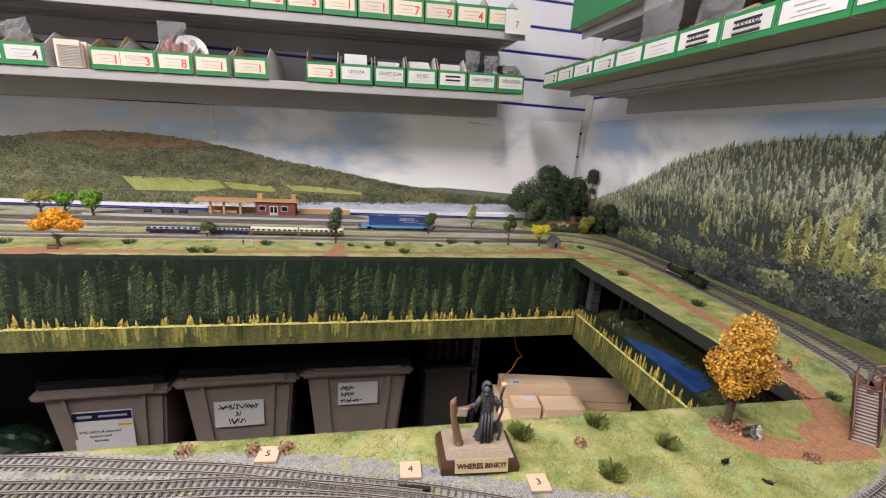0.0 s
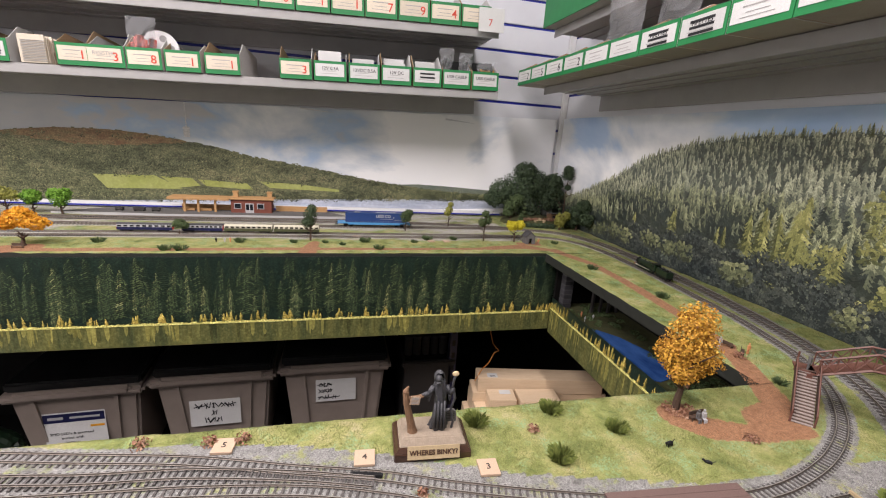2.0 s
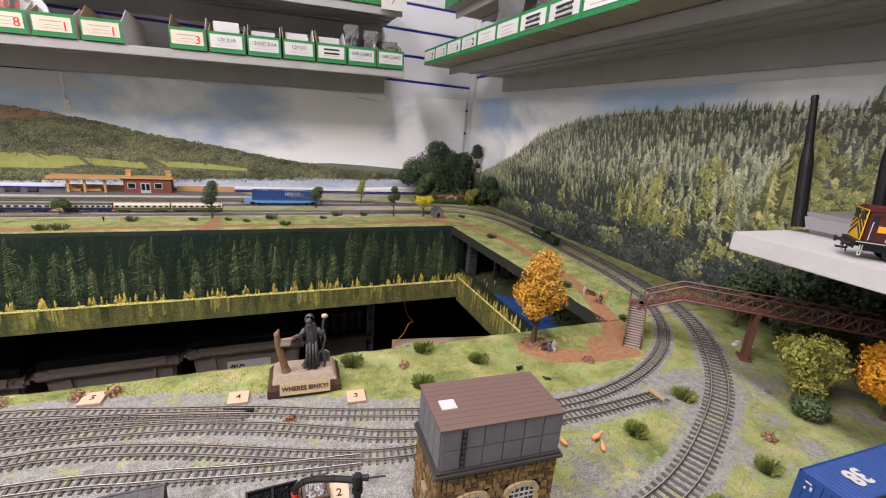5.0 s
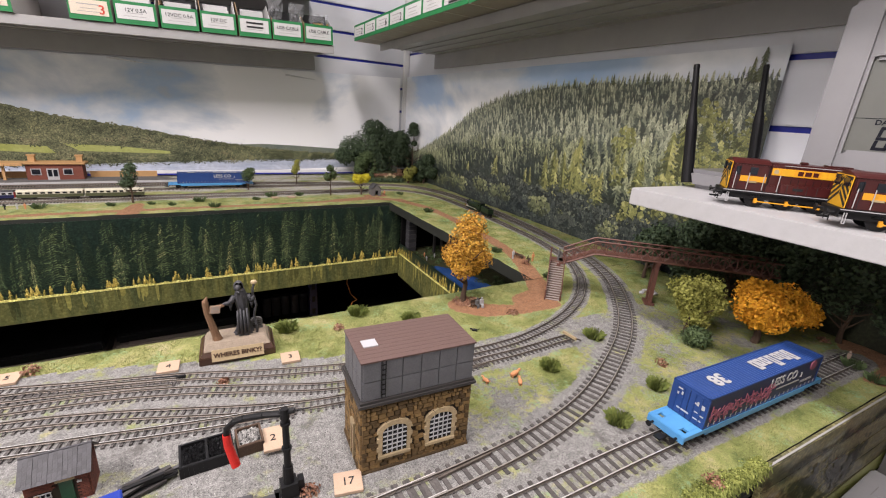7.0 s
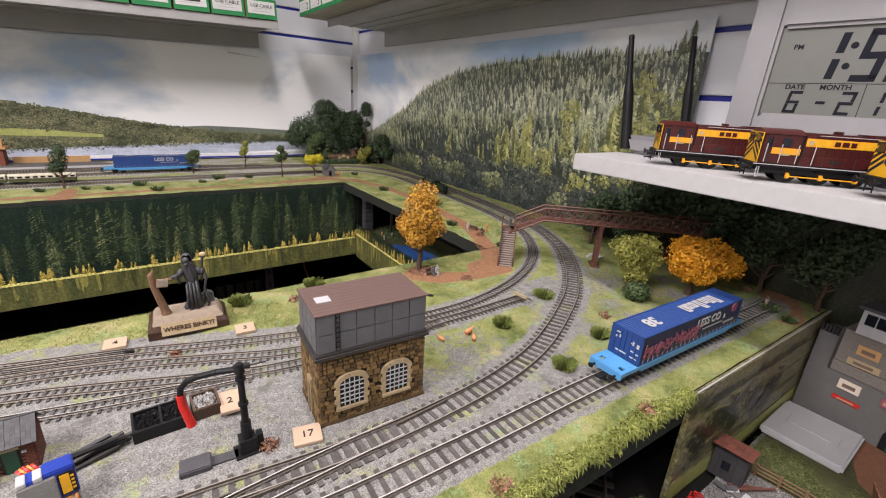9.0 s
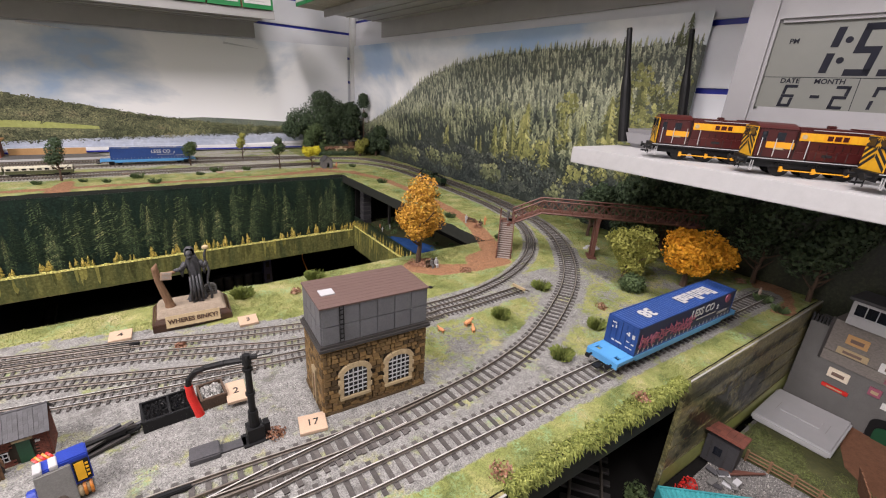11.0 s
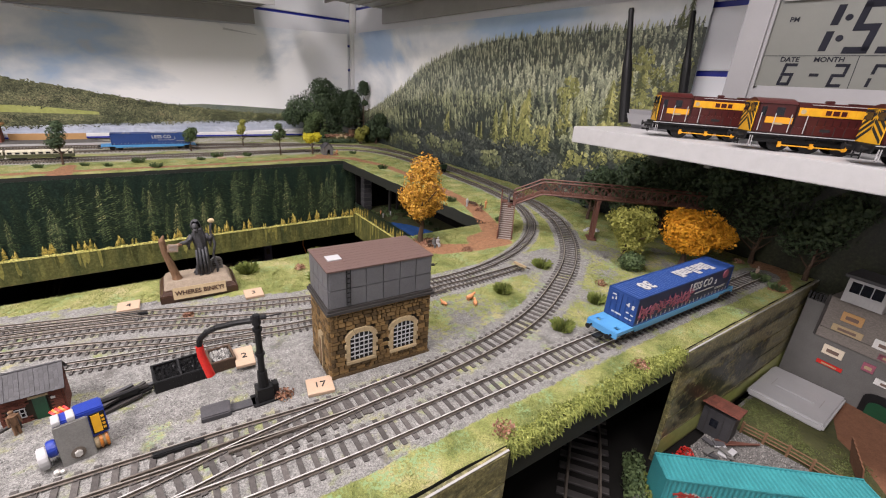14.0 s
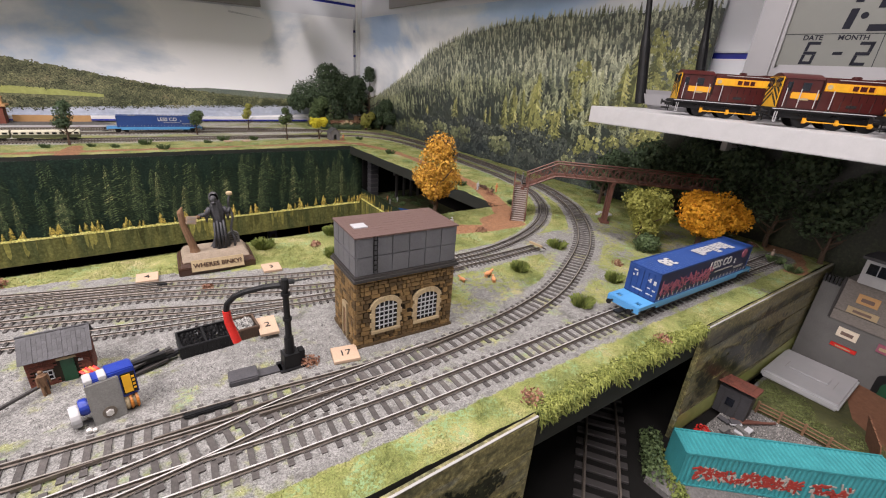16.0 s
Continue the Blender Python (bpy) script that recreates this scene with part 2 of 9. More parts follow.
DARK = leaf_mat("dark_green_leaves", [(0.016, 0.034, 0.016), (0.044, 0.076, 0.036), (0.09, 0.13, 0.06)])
FLOWER = leaf_mat("rust_flower_heads", [(0.10, 0.03, 0.02), (0.26, 0.09, 0.04), (0.46, 0.30, 0.20)])


# ---- mesh helpers ----
def bx(bm, x0, x1, y0, y1, z0, z1, m=None):
    t = Matrix.LocRotScale(((x0 + x1) / 2, (y0 + y1) / 2, (z0 + z1) / 2), None, (abs(x1 - x0), abs(y1 - y0), abs(z1 - z0)))
    return bmesh.ops.create_cube(bm, size=1, matrix=(m @ t) if m else t)["verts"]


def cyl(bm, p0, p1, r0, r1=None, seg=8, caps=True):
    p0, p1 = Vector(p0), Vector(p1)
    d = p1 - p0
    t = Matrix.Translation((p0 + p1) / 2) @ d.to_track_quat("Z", "Y").to_matrix().to_4x4()
    bmesh.ops.create_cone(bm, cap_ends=caps, segments=seg, radius1=r0, radius2=r0 if r1 is None else r1, depth=max(d.length, 1e-5), matrix=t)


def ball(bm, c, r, sub=1, s=(1, 1, 1), jag=0.0):
    vs = bmesh.ops.create_icosphere(bm, subdivisions=sub, radius=1, matrix=Matrix.LocRotScale(c, None, (r * s[0], r * s[1], r * s[2])))["verts"]
    if jag:
        for v in vs:
            v.co += (v.co - Vector(c)) * random.uniform(-jag, jag)


def quad(bm, pts):
    return bm.faces.new([bm.verts.new(p) for p in pts])


def mesh_ob(name, bm, material, bevel=0.0):
    if bevel:
        bmesh.ops.bevel(bm, geom=list(bm.edges), offset=bevel, segments=2, affect="EDGES", clamp_overlap=True)
    me = bpy.data.meshes.new(name)
    bm.to_mesh(me)
    bm.free()
    if material:
        me.materials.append(material)
    return new(name, me)


def thing(name, label, category, m=None, group="", kind=""):
    ob = new(name)
    ob.empty_display_size = 0.01
    if m is not None:
        ob.matrix_world = m
    return tagged(ob, label, category, group, kind)


def part(name, bm, material, parent, label="", bevel=0.0):
    """One mesh object under a thing or under a part, in its parent's own coordinates."""
    ob = mesh_ob(name, bm, material, bevel)
    ob.parent = parent
    return tagged(ob, label)


def share(name, me, parent, m):
    ob = new(name, me)
    ob.parent = parent
    ob.matrix_basis = m
    return ob


def boxpart(name, dims, material, parent, label="", bevel=0.0, m=None):
    bm = bmesh.new()
    bx(bm, *dims, m)
    return part(name, bm, material, parent, label, bevel)


def solid(name, label, category, boxes, material, kind="", bevel=0.0, group=""):
    bm = bmesh.new()
    for b in boxes:
        bx(bm, *b)
    return tagged(mesh_ob(name, bm, material, bevel), label, category, group, kind)


def words(text, size, material, parent, m, name="lettering", thick=0.0002, bold=0.0):
    c = bpy.data.curves.new(name, "FONT")
    c.body, c.size, c.extrude, c.align_x, c.align_y, c.offset = text, size, thick, "CENTER", "CENTER", bold
    c.resolution_u = 3
    tmp = bpy.data.objects.new(name, c)
    me = bpy.data.meshes.new_from_object(tmp)
    bpy.data.objects.remove(tmp)
    me.materials.append(material)
    ob = new(name, me)
    ob.parent = parent
    ob.matrix_basis = m
    return ob


def facing(p, n, up=(0, 0, 1)):
    """A pose at p whose z axis is n and whose y axis is near up."""
    z = Vector(n).normalized()
    x = Vector(up).cross(z).normalized()
    y = z.cross(x)
    return Matrix.Translation(p) @ Matrix((x, y, z)).transposed().to_4x4()


def poly(name, pts, material, depth, parent=None, label="", m=None):
    """A flat shape of some thickness from an outline in the xy plane."""
    bm = bmesh.new()
    f = quad(bm, [(x, y, 0) for x, y in pts])
    r = bmesh.ops.extrude_face_region(bm, geom=[f])
    bmesh.ops.translate(bm, verts=[v for v in r["geom"] if isinstance(v, bmesh.types.BMVert)], vec=(0, 0, depth))
    bmesh.ops.recalc_face_normals(bm, faces=bm.faces)
    if m is not None:
        bmesh.ops.transform(bm, matrix=m, verts=bm.verts)
    return part(name, bm, material, parent, label) if parent else mesh_ob(name, bm, material)


# ---- the room ----
XE, YN, TOP = 0.90, 1.66, 1.0          # east wall, north wall, level of the layout
solid("floor", "dark vinyl floor of the room", "floor", [(-3.2, XE, -2.6, YN, -0.1, 0)], M["floor"], "structure")
solid("ceiling", "white tiled ceiling", "ceiling", [(-3.2, XE, -2.6, YN, CEIL, CEIL + 0.1)], M["ceiling"], "structure")
solid("wall_south", "plain painted wall behind the camera", "wall", [(-3.2, XE, -2.7, -2.6, 0, CEIL)], M["plaster"], "structure")
solid("wall_west", "plain painted wall", "wall", [(-3.3, -3.2, -2.7, YN, 0, CEIL)], M["plaster"], "structure")


def slat_wall(name, north):
    """White slatted display wall: boards with rounded grooves and a blue insert in each groove."""
    wall = thing(name, "white slatted display wall with blue inserts", "wall", kind="structure")
    step = 0.0885 if north else 0.102
    first = 1.437 - 12 * 0.0885 if north else 1.276 - 9 * 0.102
    bm = bmesh.new()
    bx(bm, -3.2 if north else XE + 0.012, XE + 0.012 if north else XE + 0.06, YN + 0.012 if north else -2.6, YN + 0.06, 0, CEIL)
    part("backing", bm, M["white_metal"], wall)
    z = first
    while z < CEIL - 0.02:
        top = min(z + step - 0.009, CEIL)
        bm = bmesh.new()
        if north:
            bx(bm, -3.2, XE, YN, YN + 0.012, z, top)
        else:
            bx(bm, XE, XE + 0.012, -2.6, YN, z, top)
        part("slat", bm, M["wall"], wall, bevel=0.0015)
        bm = bmesh.new()
        if north:
            bx(bm, -3.2, XE, YN + 0.006, YN + 0.0125, top, top + 0.009)
        else:
            bx(bm, XE + 0.006, XE + 0.0125, -2.6, YN, top, top + 0.009)
        part("blue_insert", bm, M["blue"], wall)
        z += step
    return wall


slat_wall("wall_north", True)
slat_wall("wall_east", False)
solid("trim", "white corner post between the walls", "trim", [(XE - 0.022, XE - 0.001, YN - 0.022, YN - 0.001, 1.0, CEIL)], M["white_metal"], "structure", 0.003)
for px, py, sx, sy, w in PANELS:
    t = thing("ceiling_light", "flat lit ceiling panel in a white frame", "light", pose(px, py, CEIL - 0.02), "ceiling lights")
    bm = bmesh.new()
    for a in ((-sx / 2 - 0.02, -sx / 2, -sy / 2, sy / 2), (sx / 2, sx / 2 + 0.02, -sy / 2, sy / 2), (-sx / 2 - 0.02, sx / 2 + 0.02, -sy / 2 - 0.02, -sy / 2), (-sx / 2 - 0.02, sx / 2 + 0.02, sy / 2, sy / 2 + 0.02)):
        bx(bm, *a, -0.012, 0.02)
    part("frame", bm, M["white_metal"], t)
    boxpart("diffuser", (-sx / 2, sx / 2, -sy / 2, sy / 2, 0.0, 0.016), M["white"], t)


# ---- printed backscenes ----
def print_mat(name, stops, scale, stretch=None, rough=0.35, island=0.0, fine=500, speck=0.8):
    """Ink on satin paper: tones by noise, with finer speckle like leaves."""
    m, nt, b = nodes_of(name)
    c = ramp(nt, noise_node(nt, scale, 6, 0.7, "Object", stretch), stops)
    f = noise_node(nt, fine, 4, 0.7)
    c = mix(nt, speck, c, ramp(nt, f, [(0.36, (0.3,) * 3), (0.52, (0.95,) * 3), (0.66, (2.0,) * 3)]), "MULTIPLY")
    if island:
        o = nt.nodes.new("ShaderNodeNewGeometry").outputs["Random Per Island"]
        c = mix(nt, 1.0, c, ramp(nt, o, [(0, (1 - island,) * 3), (1, (1 + island,) * 3)]), "MULTIPLY")
    nt.links.new(c, b.inputs["Base Color"])
    b.inputs["Roughness"].default_value = rough
    return m


def sky_mat(name, axis, start, end, low, high, seed, tones):
    """Printed cloud: noise, whiter towards one end for paler cloud and for light painted in there."""
    m, nt, b = nodes_of(name)
    n = noise_node(nt, 2.3, 6, 0.55, "Object", (1, 1, 1.7))
    n.node.inputs["Distortion"].default_value = seed
    tc, sep = nt.nodes.new("ShaderNodeTexCoord"), nt.nodes.new("ShaderNodeSeparateXYZ")
    nt.links.new(tc.outputs["Object"], sep.inputs[0])
    r = nt.nodes.new("ShaderNodeMapRange")
    nt.links.new(sep.outputs[axis], r.inputs["Value"])
    for k, v in (("From Min", start), ("From Max", end), ("To Min", low), ("To Max", high)):
        r.inputs[k].default_value = v
    add = nt.nodes.new("ShaderNodeMath")
    nt.links.new(n, add.inputs[0])
    nt.links.new(r.outputs["Result"], add.inputs[1])
    c = ramp(nt, add.outputs[0], tones)
    nt.links.new(c, b.inputs["Base Color"])
    b.inputs["Roughness"].default_value = 0.3
    return m


# both skies pale towards the corner: white cloud plus painted-in ceiling light
SKY = sky_mat("printed_sky", "X", -0.7, 0.7, -0.04, 0.29, 0.3, [(0.32, (0.27, 0.40, 0.60)), (0.40, (0.46, 0.49, 0.55)), (0.50, (0.54, 0.54, 0.575)), (0.55, (0.40, 0.53, 0.71)), (0.60, (0.58, 0.64, 0.72)), (0.72, (0.92, 0.92, 0.93))])
SKY_PALE = sky_mat("printed_pale_sky", "Y", 0.3, 1.3, 0.06, 0.17, 0.3, [(0.30, (0.58, 0.60, 0.64)), (0.38, (0.32, 0.46, 0.69)), (0.51, (0.42, 0.55, 0.74)), (0.58, (0.66, 0.70, 0.76)), (0.70, (0.92, 0.92, 0.93))])
HILL = print_mat("printed_hillside", [(0.33, (0.075, 0.085, 0.048)), (0.48, (0.13, 0.14, 0.075)), (0.62, (0.20, 0.20, 0.11)), (0.75, (0.24, 0.195, 0.115))], 16, (1, 1, 2.4), fine=230)
MOOR = print_mat("printed_moor", [(0.35, (0.22, 0.12, 0.065)), (0.55, (0.27, 0.19, 0.10)), (0.7, (0.17, 0.15, 0.075))], 22, (1, 1, 3), fine=220, speck=0.45)
FIELD = print_mat("printed_field", [(0.35, (0.30, 0.33, 0.09)), (0.65, (0.38, 0.40, 0.14))], 14, fine=120, speck=0.15)
LAKE = print_mat("printed_lake", [(0.35, (0.34, 0.38, 0.48)), (0.65, (0.50, 0.53, 0.61))], 10, (1, 1, 12), fine=90, speck=0.15)
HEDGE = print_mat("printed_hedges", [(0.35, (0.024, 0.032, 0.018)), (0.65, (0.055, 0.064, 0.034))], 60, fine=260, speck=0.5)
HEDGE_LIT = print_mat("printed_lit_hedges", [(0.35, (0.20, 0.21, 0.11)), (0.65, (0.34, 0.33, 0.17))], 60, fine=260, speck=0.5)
def inks(name, scale, fine, speck, island, *tones):
    """Three inks for printed foliage: shade, middle and lit."""
    return [print_mat("printed_" + name + "_" + k, [(0.3, a), (0.7, b)], scale, fine=fine, speck=speck, island=island) for k, (a, b) in zip(("dark", "mid", "lit"), tones)]


FAR_TREES = inks("far_conifer", 9, 420, 0.45, 0.25, ((0.075, 0.09, 0.08), (0.11, 0.125, 0.095)), ((0.21, 0.235, 0.175), (0.31, 0.325, 0.22)), ((0.37, 0.395, 0.29), (0.54, 0.545, 0.37)))
MID_TREES = inks("mid_conifer", 9, 380, 0.45, 0.3, ((0.030, 0.041, 0.039), (0.055, 0.066, 0.050)), ((0.12, 0.142, 0.102), (0.19, 0.208, 0.12)), ((0.27, 0.30, 0.20), (0.42, 0.43, 0.24)))
GOLD_TREES = inks("golden", 12, 380, 0.45, 0.25, ((0.07, 0.08, 0.038), (0.11, 0.12, 0.05)), ((0.19, 0.205, 0.078), (0.28, 0.28, 0.10)), ((0.35, 0.36, 0.14), (0.48, 0.455, 0.18)))
BROAD = inks("broadleaf", 12, 380, 0.45, 0.25, ((0.022, 0.029, 0.033), (0.034, 0.042, 0.040)), ((0.052, 0.065, 0.064), (0.085, 0.097, 0.082)), ((0.115, 0.137, 0.118), (0.18, 0.195, 0.14)))
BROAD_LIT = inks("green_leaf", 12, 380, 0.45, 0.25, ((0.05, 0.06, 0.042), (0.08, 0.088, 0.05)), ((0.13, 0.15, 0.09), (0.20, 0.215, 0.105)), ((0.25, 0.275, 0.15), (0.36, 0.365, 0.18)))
FAR_HILL = print_mat("printed_far_hill", [(0.3, (0.13, 0.16, 0.14)), (0.7, (0.22, 0.24, 0.18))], 25, fine=260, speck=0.4)
FOREST_BASE = print_mat("printed_forest_gaps", [(0.3, (0.05, 0.06, 0.052)), (0.7, (0.085, 0.094, 0.07))], 30, fine=300, speck=0.4)
POOL_BASE = print_mat("printed_pool_forest_gaps", [(0.3, (0.008, 0.017, 0.013)), (0.7, (0.018, 0.034, 0.022))], 30, fine=300)
POOL_TREES = inks("pool_conifer", 8, 420, 0.5, 0.35, ((0.018, 0.032, 0.020), (0.034, 0.052, 0.029)), ((0.06, 0.09, 0.045), (0.105, 0.135, 0.06)), ((0.16, 0.19, 0.09), (0.28, 0.285, 0.125)))
POOL_GOLD = inks("sapling", 20, 420, 0.4, 0.3, ((0.08, 0.09, 0.025), (0.14, 0.13, 0.035)), ((0.30, 0.25, 0.055), (0.48, 0.34, 0.075)), ((0.56, 0.47, 0.11), (0.74, 0.55, 0.15)))
REED = print_mat("printed_reed_line", [(0.3, (0.56, 0.53, 0.13)), (0.7, (0.80, 0.74, 0.28))], 50, (1, 1, 6), fine=300)
MIRROR_WATER = [print_mat("printed_reflection_" + k, [(0.36, a), (0.64, b)], 30, (1, 1, 0.16), fine=160, speck=0.35, rough=0.2, island=0.3) for k, a, b in (("dark", (0.06, 0.07, 0.03), (0.15, 0.145, 0.048)), ("mid", (0.17, 0.165, 0.05), (0.27, 0.245, 0.07)), ("lit", (0.34, 0.31, 0.085), (0.50, 0.43, 0.125)))]
# shelf shade put into the woodland ink; also dark trees on the fascia
GLOOM = print_mat("printed_shade_dark_trees", [(0.3, (0.008, 0.010, 0.006)), (0.7, (0.030, 0.034, 0.016))], 16, (2.5, 2.5, 1), fine=260)
FARM = print_mat("printed_farmland", [(0.34, (0.034, 0.036, 0.026)), (0.44, (0.125, 0.12, 0.062)), (0.55, (0.205, 0.18, 0.078)), (0.68, (0.165, 0.175, 0.15))], 9, (1, 1, 5), fine=260)


class Flat:
    """Printed shapes on one sheet: u runs along the sheet, v is height, each shape a hair in front of the last."""

    def __init__(self, origin, u, n):
        self.o, self.u, self.n = Vector(origin), Vector(u), Vector(n)
        self.v, self.f, self.ink, self.k, self.layer = [], [], [], 0, 0

    def shape(self, pts, ink=0):
        d = 0.0006 + self.layer * 0.00016 + (self.k % 600) * 2.5e-7
        self.k += 1
        i = len(self.v)
        for a, z in pts:
            self.v.append(self.o + self.u * a + Vector((0, 0, z)) + self.n * d)
        self.f.append(list(range(i, i + len(pts))))
        self.ink.append(ink)

    def conifer(self, a, z, h, w, k=6, bias=0.0, rise=1.5, full=0.8):
        """A printed conifer: tiers of drooping boughs in three inks, the tips palest."""
        tone = random.uniform(-0.45, 0.45) + bias
        lean = random.uniform(-0.15, 0.15) * w
        for i in range(k):
            t, t2 = i / k, min(1.0, (i + 1.5) / k)
            wl, wr = (w * (1 - t) ** full * random.uniform(0.65, 1.15) / 2 for _ in range(2))
            za, zb = z + h * t, z + h * t2
            mid = za + h * 0.04
            c, c2 = a + lean * t, a + lean * t2
            for sgn, ww, side in ((-1, wl, 0.35), (1, wr, -0.35)):
                v = 0.35 + rise * t + side + tone + random.uniform(-0.5, 0.5)
                drop = h * 0.45 / k
                self.shape([(c, mid), (c + sgn * ww * 0.26, mid - drop * random.uniform(0.5, 1.2)), (c + sgn * ww * 0.36, mid - drop * 0.2), (c + sgn * ww * 0.62, za - drop * random.uniform(0.4, 1.1)), (c + sgn * ww * 0.70, za + drop * 0.2), (c + sgn * ww, za - drop * random.uniform(0, 0.8)), (c + sgn * ww * 0.5, za + (zb - za) * 0.42), (c2, zb)], max(0, min(2, round(v))))

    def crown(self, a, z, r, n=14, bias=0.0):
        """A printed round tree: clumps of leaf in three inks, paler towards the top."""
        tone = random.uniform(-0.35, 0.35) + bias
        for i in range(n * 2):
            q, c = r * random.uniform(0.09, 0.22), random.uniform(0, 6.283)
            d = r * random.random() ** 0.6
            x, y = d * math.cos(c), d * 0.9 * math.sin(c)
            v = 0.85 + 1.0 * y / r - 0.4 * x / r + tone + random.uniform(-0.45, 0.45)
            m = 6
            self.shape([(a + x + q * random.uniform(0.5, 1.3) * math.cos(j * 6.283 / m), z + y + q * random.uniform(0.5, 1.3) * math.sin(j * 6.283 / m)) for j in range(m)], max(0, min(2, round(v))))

    def mesh(self, name, inks, parent):
        me = bpy.data.meshes.new(name)
        me.from_pydata(self.v, [], self.f)
        for m in inks if isinstance(inks, list) else [inks]:
            me.materials.append(m)
        if isinstance(inks, list):
            me.polygons.foreach_set("material_index", self.ink)
        ob = new(name, me)
        ob.parent = parent
        ob["kind"] = "stuff"
        self.v, self.f, self.ink = [], [], []
        self.layer += 1
        return ob


def interp(x, pts):
    for (a, b), (c, d) in zip(pts, pts[1:]):
        if x <= c:
            return b + (d - b) * max(0, (x - a)) / (c - a)
    return pts[-1][1]


random.seed(4)
# lake and hill poster on the north wall
hill_poster = thing("backscene_poster", "glossy printed backscene of hills above a lake", "poster")
PY = YN - 0.006
bm = bmesh.new()
for v in bx(bm, -1.9, 0.868, PY, PY + 0.001, 0.99, 1.385):
    if v.co.z > 1.2 and v.co.x < 0:
        v.co.z = 1.305
part("paper", bm, SKY, hill_poster, "printed cloudy sky, whitened for the light near the corner")
CREST = [(-1.9, 1.16), (-1.045, 1.208), (-0.938, 1.228), (-0.815, 1.243), (-0.673, 1.246), (-0.576, 1.24), (-0.442, 1.222), (-0.337, 1.204), (-0.266, 1.186), (-0.116, 1.165), (0.04, 1.139), (0.163, 1.118), (0.29, 1.102), (0.444, 1.088), (0.62, 1.08), (0.87, 1.07)]


def shore(x):
    return 1.045 + 0.036 * x


sheet = Flat((0, PY, 0), (1, 0, 0), (0, -1, 0))
xs = [-1.9 + 0.01 * i for i in range(277)]
sheet.shape([(x, shore(x) - 0.04) for x in (-1.9, 0.868)] + [(0.868, shore(0.868) + 0.004), (-1.9, shore(-1.9) + 0.004)])
sheet.mesh("printed_water", LAKE, hill_poster)
sheet.shape([(-0.05, 1.06), (0.868, 1.08), (0.868, 1.088), (0.6, 1.1), (0.45, 1.108), (0.33, 1.112), (0.2, 1.105)])
sheet.mesh("printed_far_hill", FAR_HILL, hill_poster)
for a, b in zip(xs, xs[1:]):
    j = random.uniform(-0.002, 0.003)
    sheet.shape([(a, shore(a)), (b, shore(b)), (b, interp(b, CREST) + j), (a, interp(a, CREST) + j)])
sheet.mesh("printed_hill", HILL, hill_poster)
for a, b in zip(xs, xs[1:]):
    if -0.98 < a < -0.45:
        d = 0.045 * math.sin((a + 0.98) / 0.53 * math.pi) + random.uniform(0, 0.006)
        sheet.shape([(a, interp(a, CREST) - d), (b, interp(b, CREST) - d), (b, interp(b, CREST)), (a, interp(a, CREST))])
sheet.mesh("printed_moorland", MOOR, hill_poster)
for pts in ([(-0.729, 1.104), (-0.553, 1.107), (-0.47, 1.065), (-0.693, 1.06)], [(-0.536, 1.105), (-0.441, 1.102), (-0.416, 1.078), (-0.487, 1.068)], [(-0.423, 1.099), (-0.269, 1.091), (-0.251, 1.07), (-0.398, 1.077)], [(-0.231, 1.1), (-0.1, 1.095), (0.041, 1.081), (0.041, 1.073), (-0.194, 1.078)]):
    sheet.shape(pts)
sheet.mesh("printed_field_layer", FIELD, hill_poster)
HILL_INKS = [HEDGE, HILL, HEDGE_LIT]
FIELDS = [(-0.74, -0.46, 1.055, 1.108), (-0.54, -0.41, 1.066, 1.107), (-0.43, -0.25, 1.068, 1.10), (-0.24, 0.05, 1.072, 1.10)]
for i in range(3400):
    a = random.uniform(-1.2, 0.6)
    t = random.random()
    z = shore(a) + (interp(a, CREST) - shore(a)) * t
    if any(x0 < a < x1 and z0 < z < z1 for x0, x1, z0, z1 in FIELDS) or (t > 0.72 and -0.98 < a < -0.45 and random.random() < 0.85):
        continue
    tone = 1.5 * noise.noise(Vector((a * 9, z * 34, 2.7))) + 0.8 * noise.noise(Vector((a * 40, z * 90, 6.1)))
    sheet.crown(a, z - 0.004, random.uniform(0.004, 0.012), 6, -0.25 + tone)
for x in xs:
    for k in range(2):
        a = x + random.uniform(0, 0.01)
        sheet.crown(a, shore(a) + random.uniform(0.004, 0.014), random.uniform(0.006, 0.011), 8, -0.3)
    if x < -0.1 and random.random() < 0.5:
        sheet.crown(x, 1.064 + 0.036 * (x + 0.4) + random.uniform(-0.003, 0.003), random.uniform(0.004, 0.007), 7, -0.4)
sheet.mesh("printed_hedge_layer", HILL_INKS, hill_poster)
tape = thing("tape_strip", "crumpled clear sticky tape holding the poster", "tape")
bm = bmesh.new()
for i in range(26):
    z = 1.345 - i * 0.0042
    w = 0.0012 + 0.0075 * (i > 17) + 0.002 * random.random()
    quad(bm, [(-0.445 - w + random.uniform(-0.003, 0.003), PY - 0.003 - random.uniform(0, 0.003), z), (-0.445 + w, PY - 0.003 - random.uniform(0, 0.003), z), (-0.444 + w, PY - 0.004, z - 0.0042), (-0.445 - w, PY - 0.003, z - 0.0042)])
part("tape", bm, M["tape"], tape)
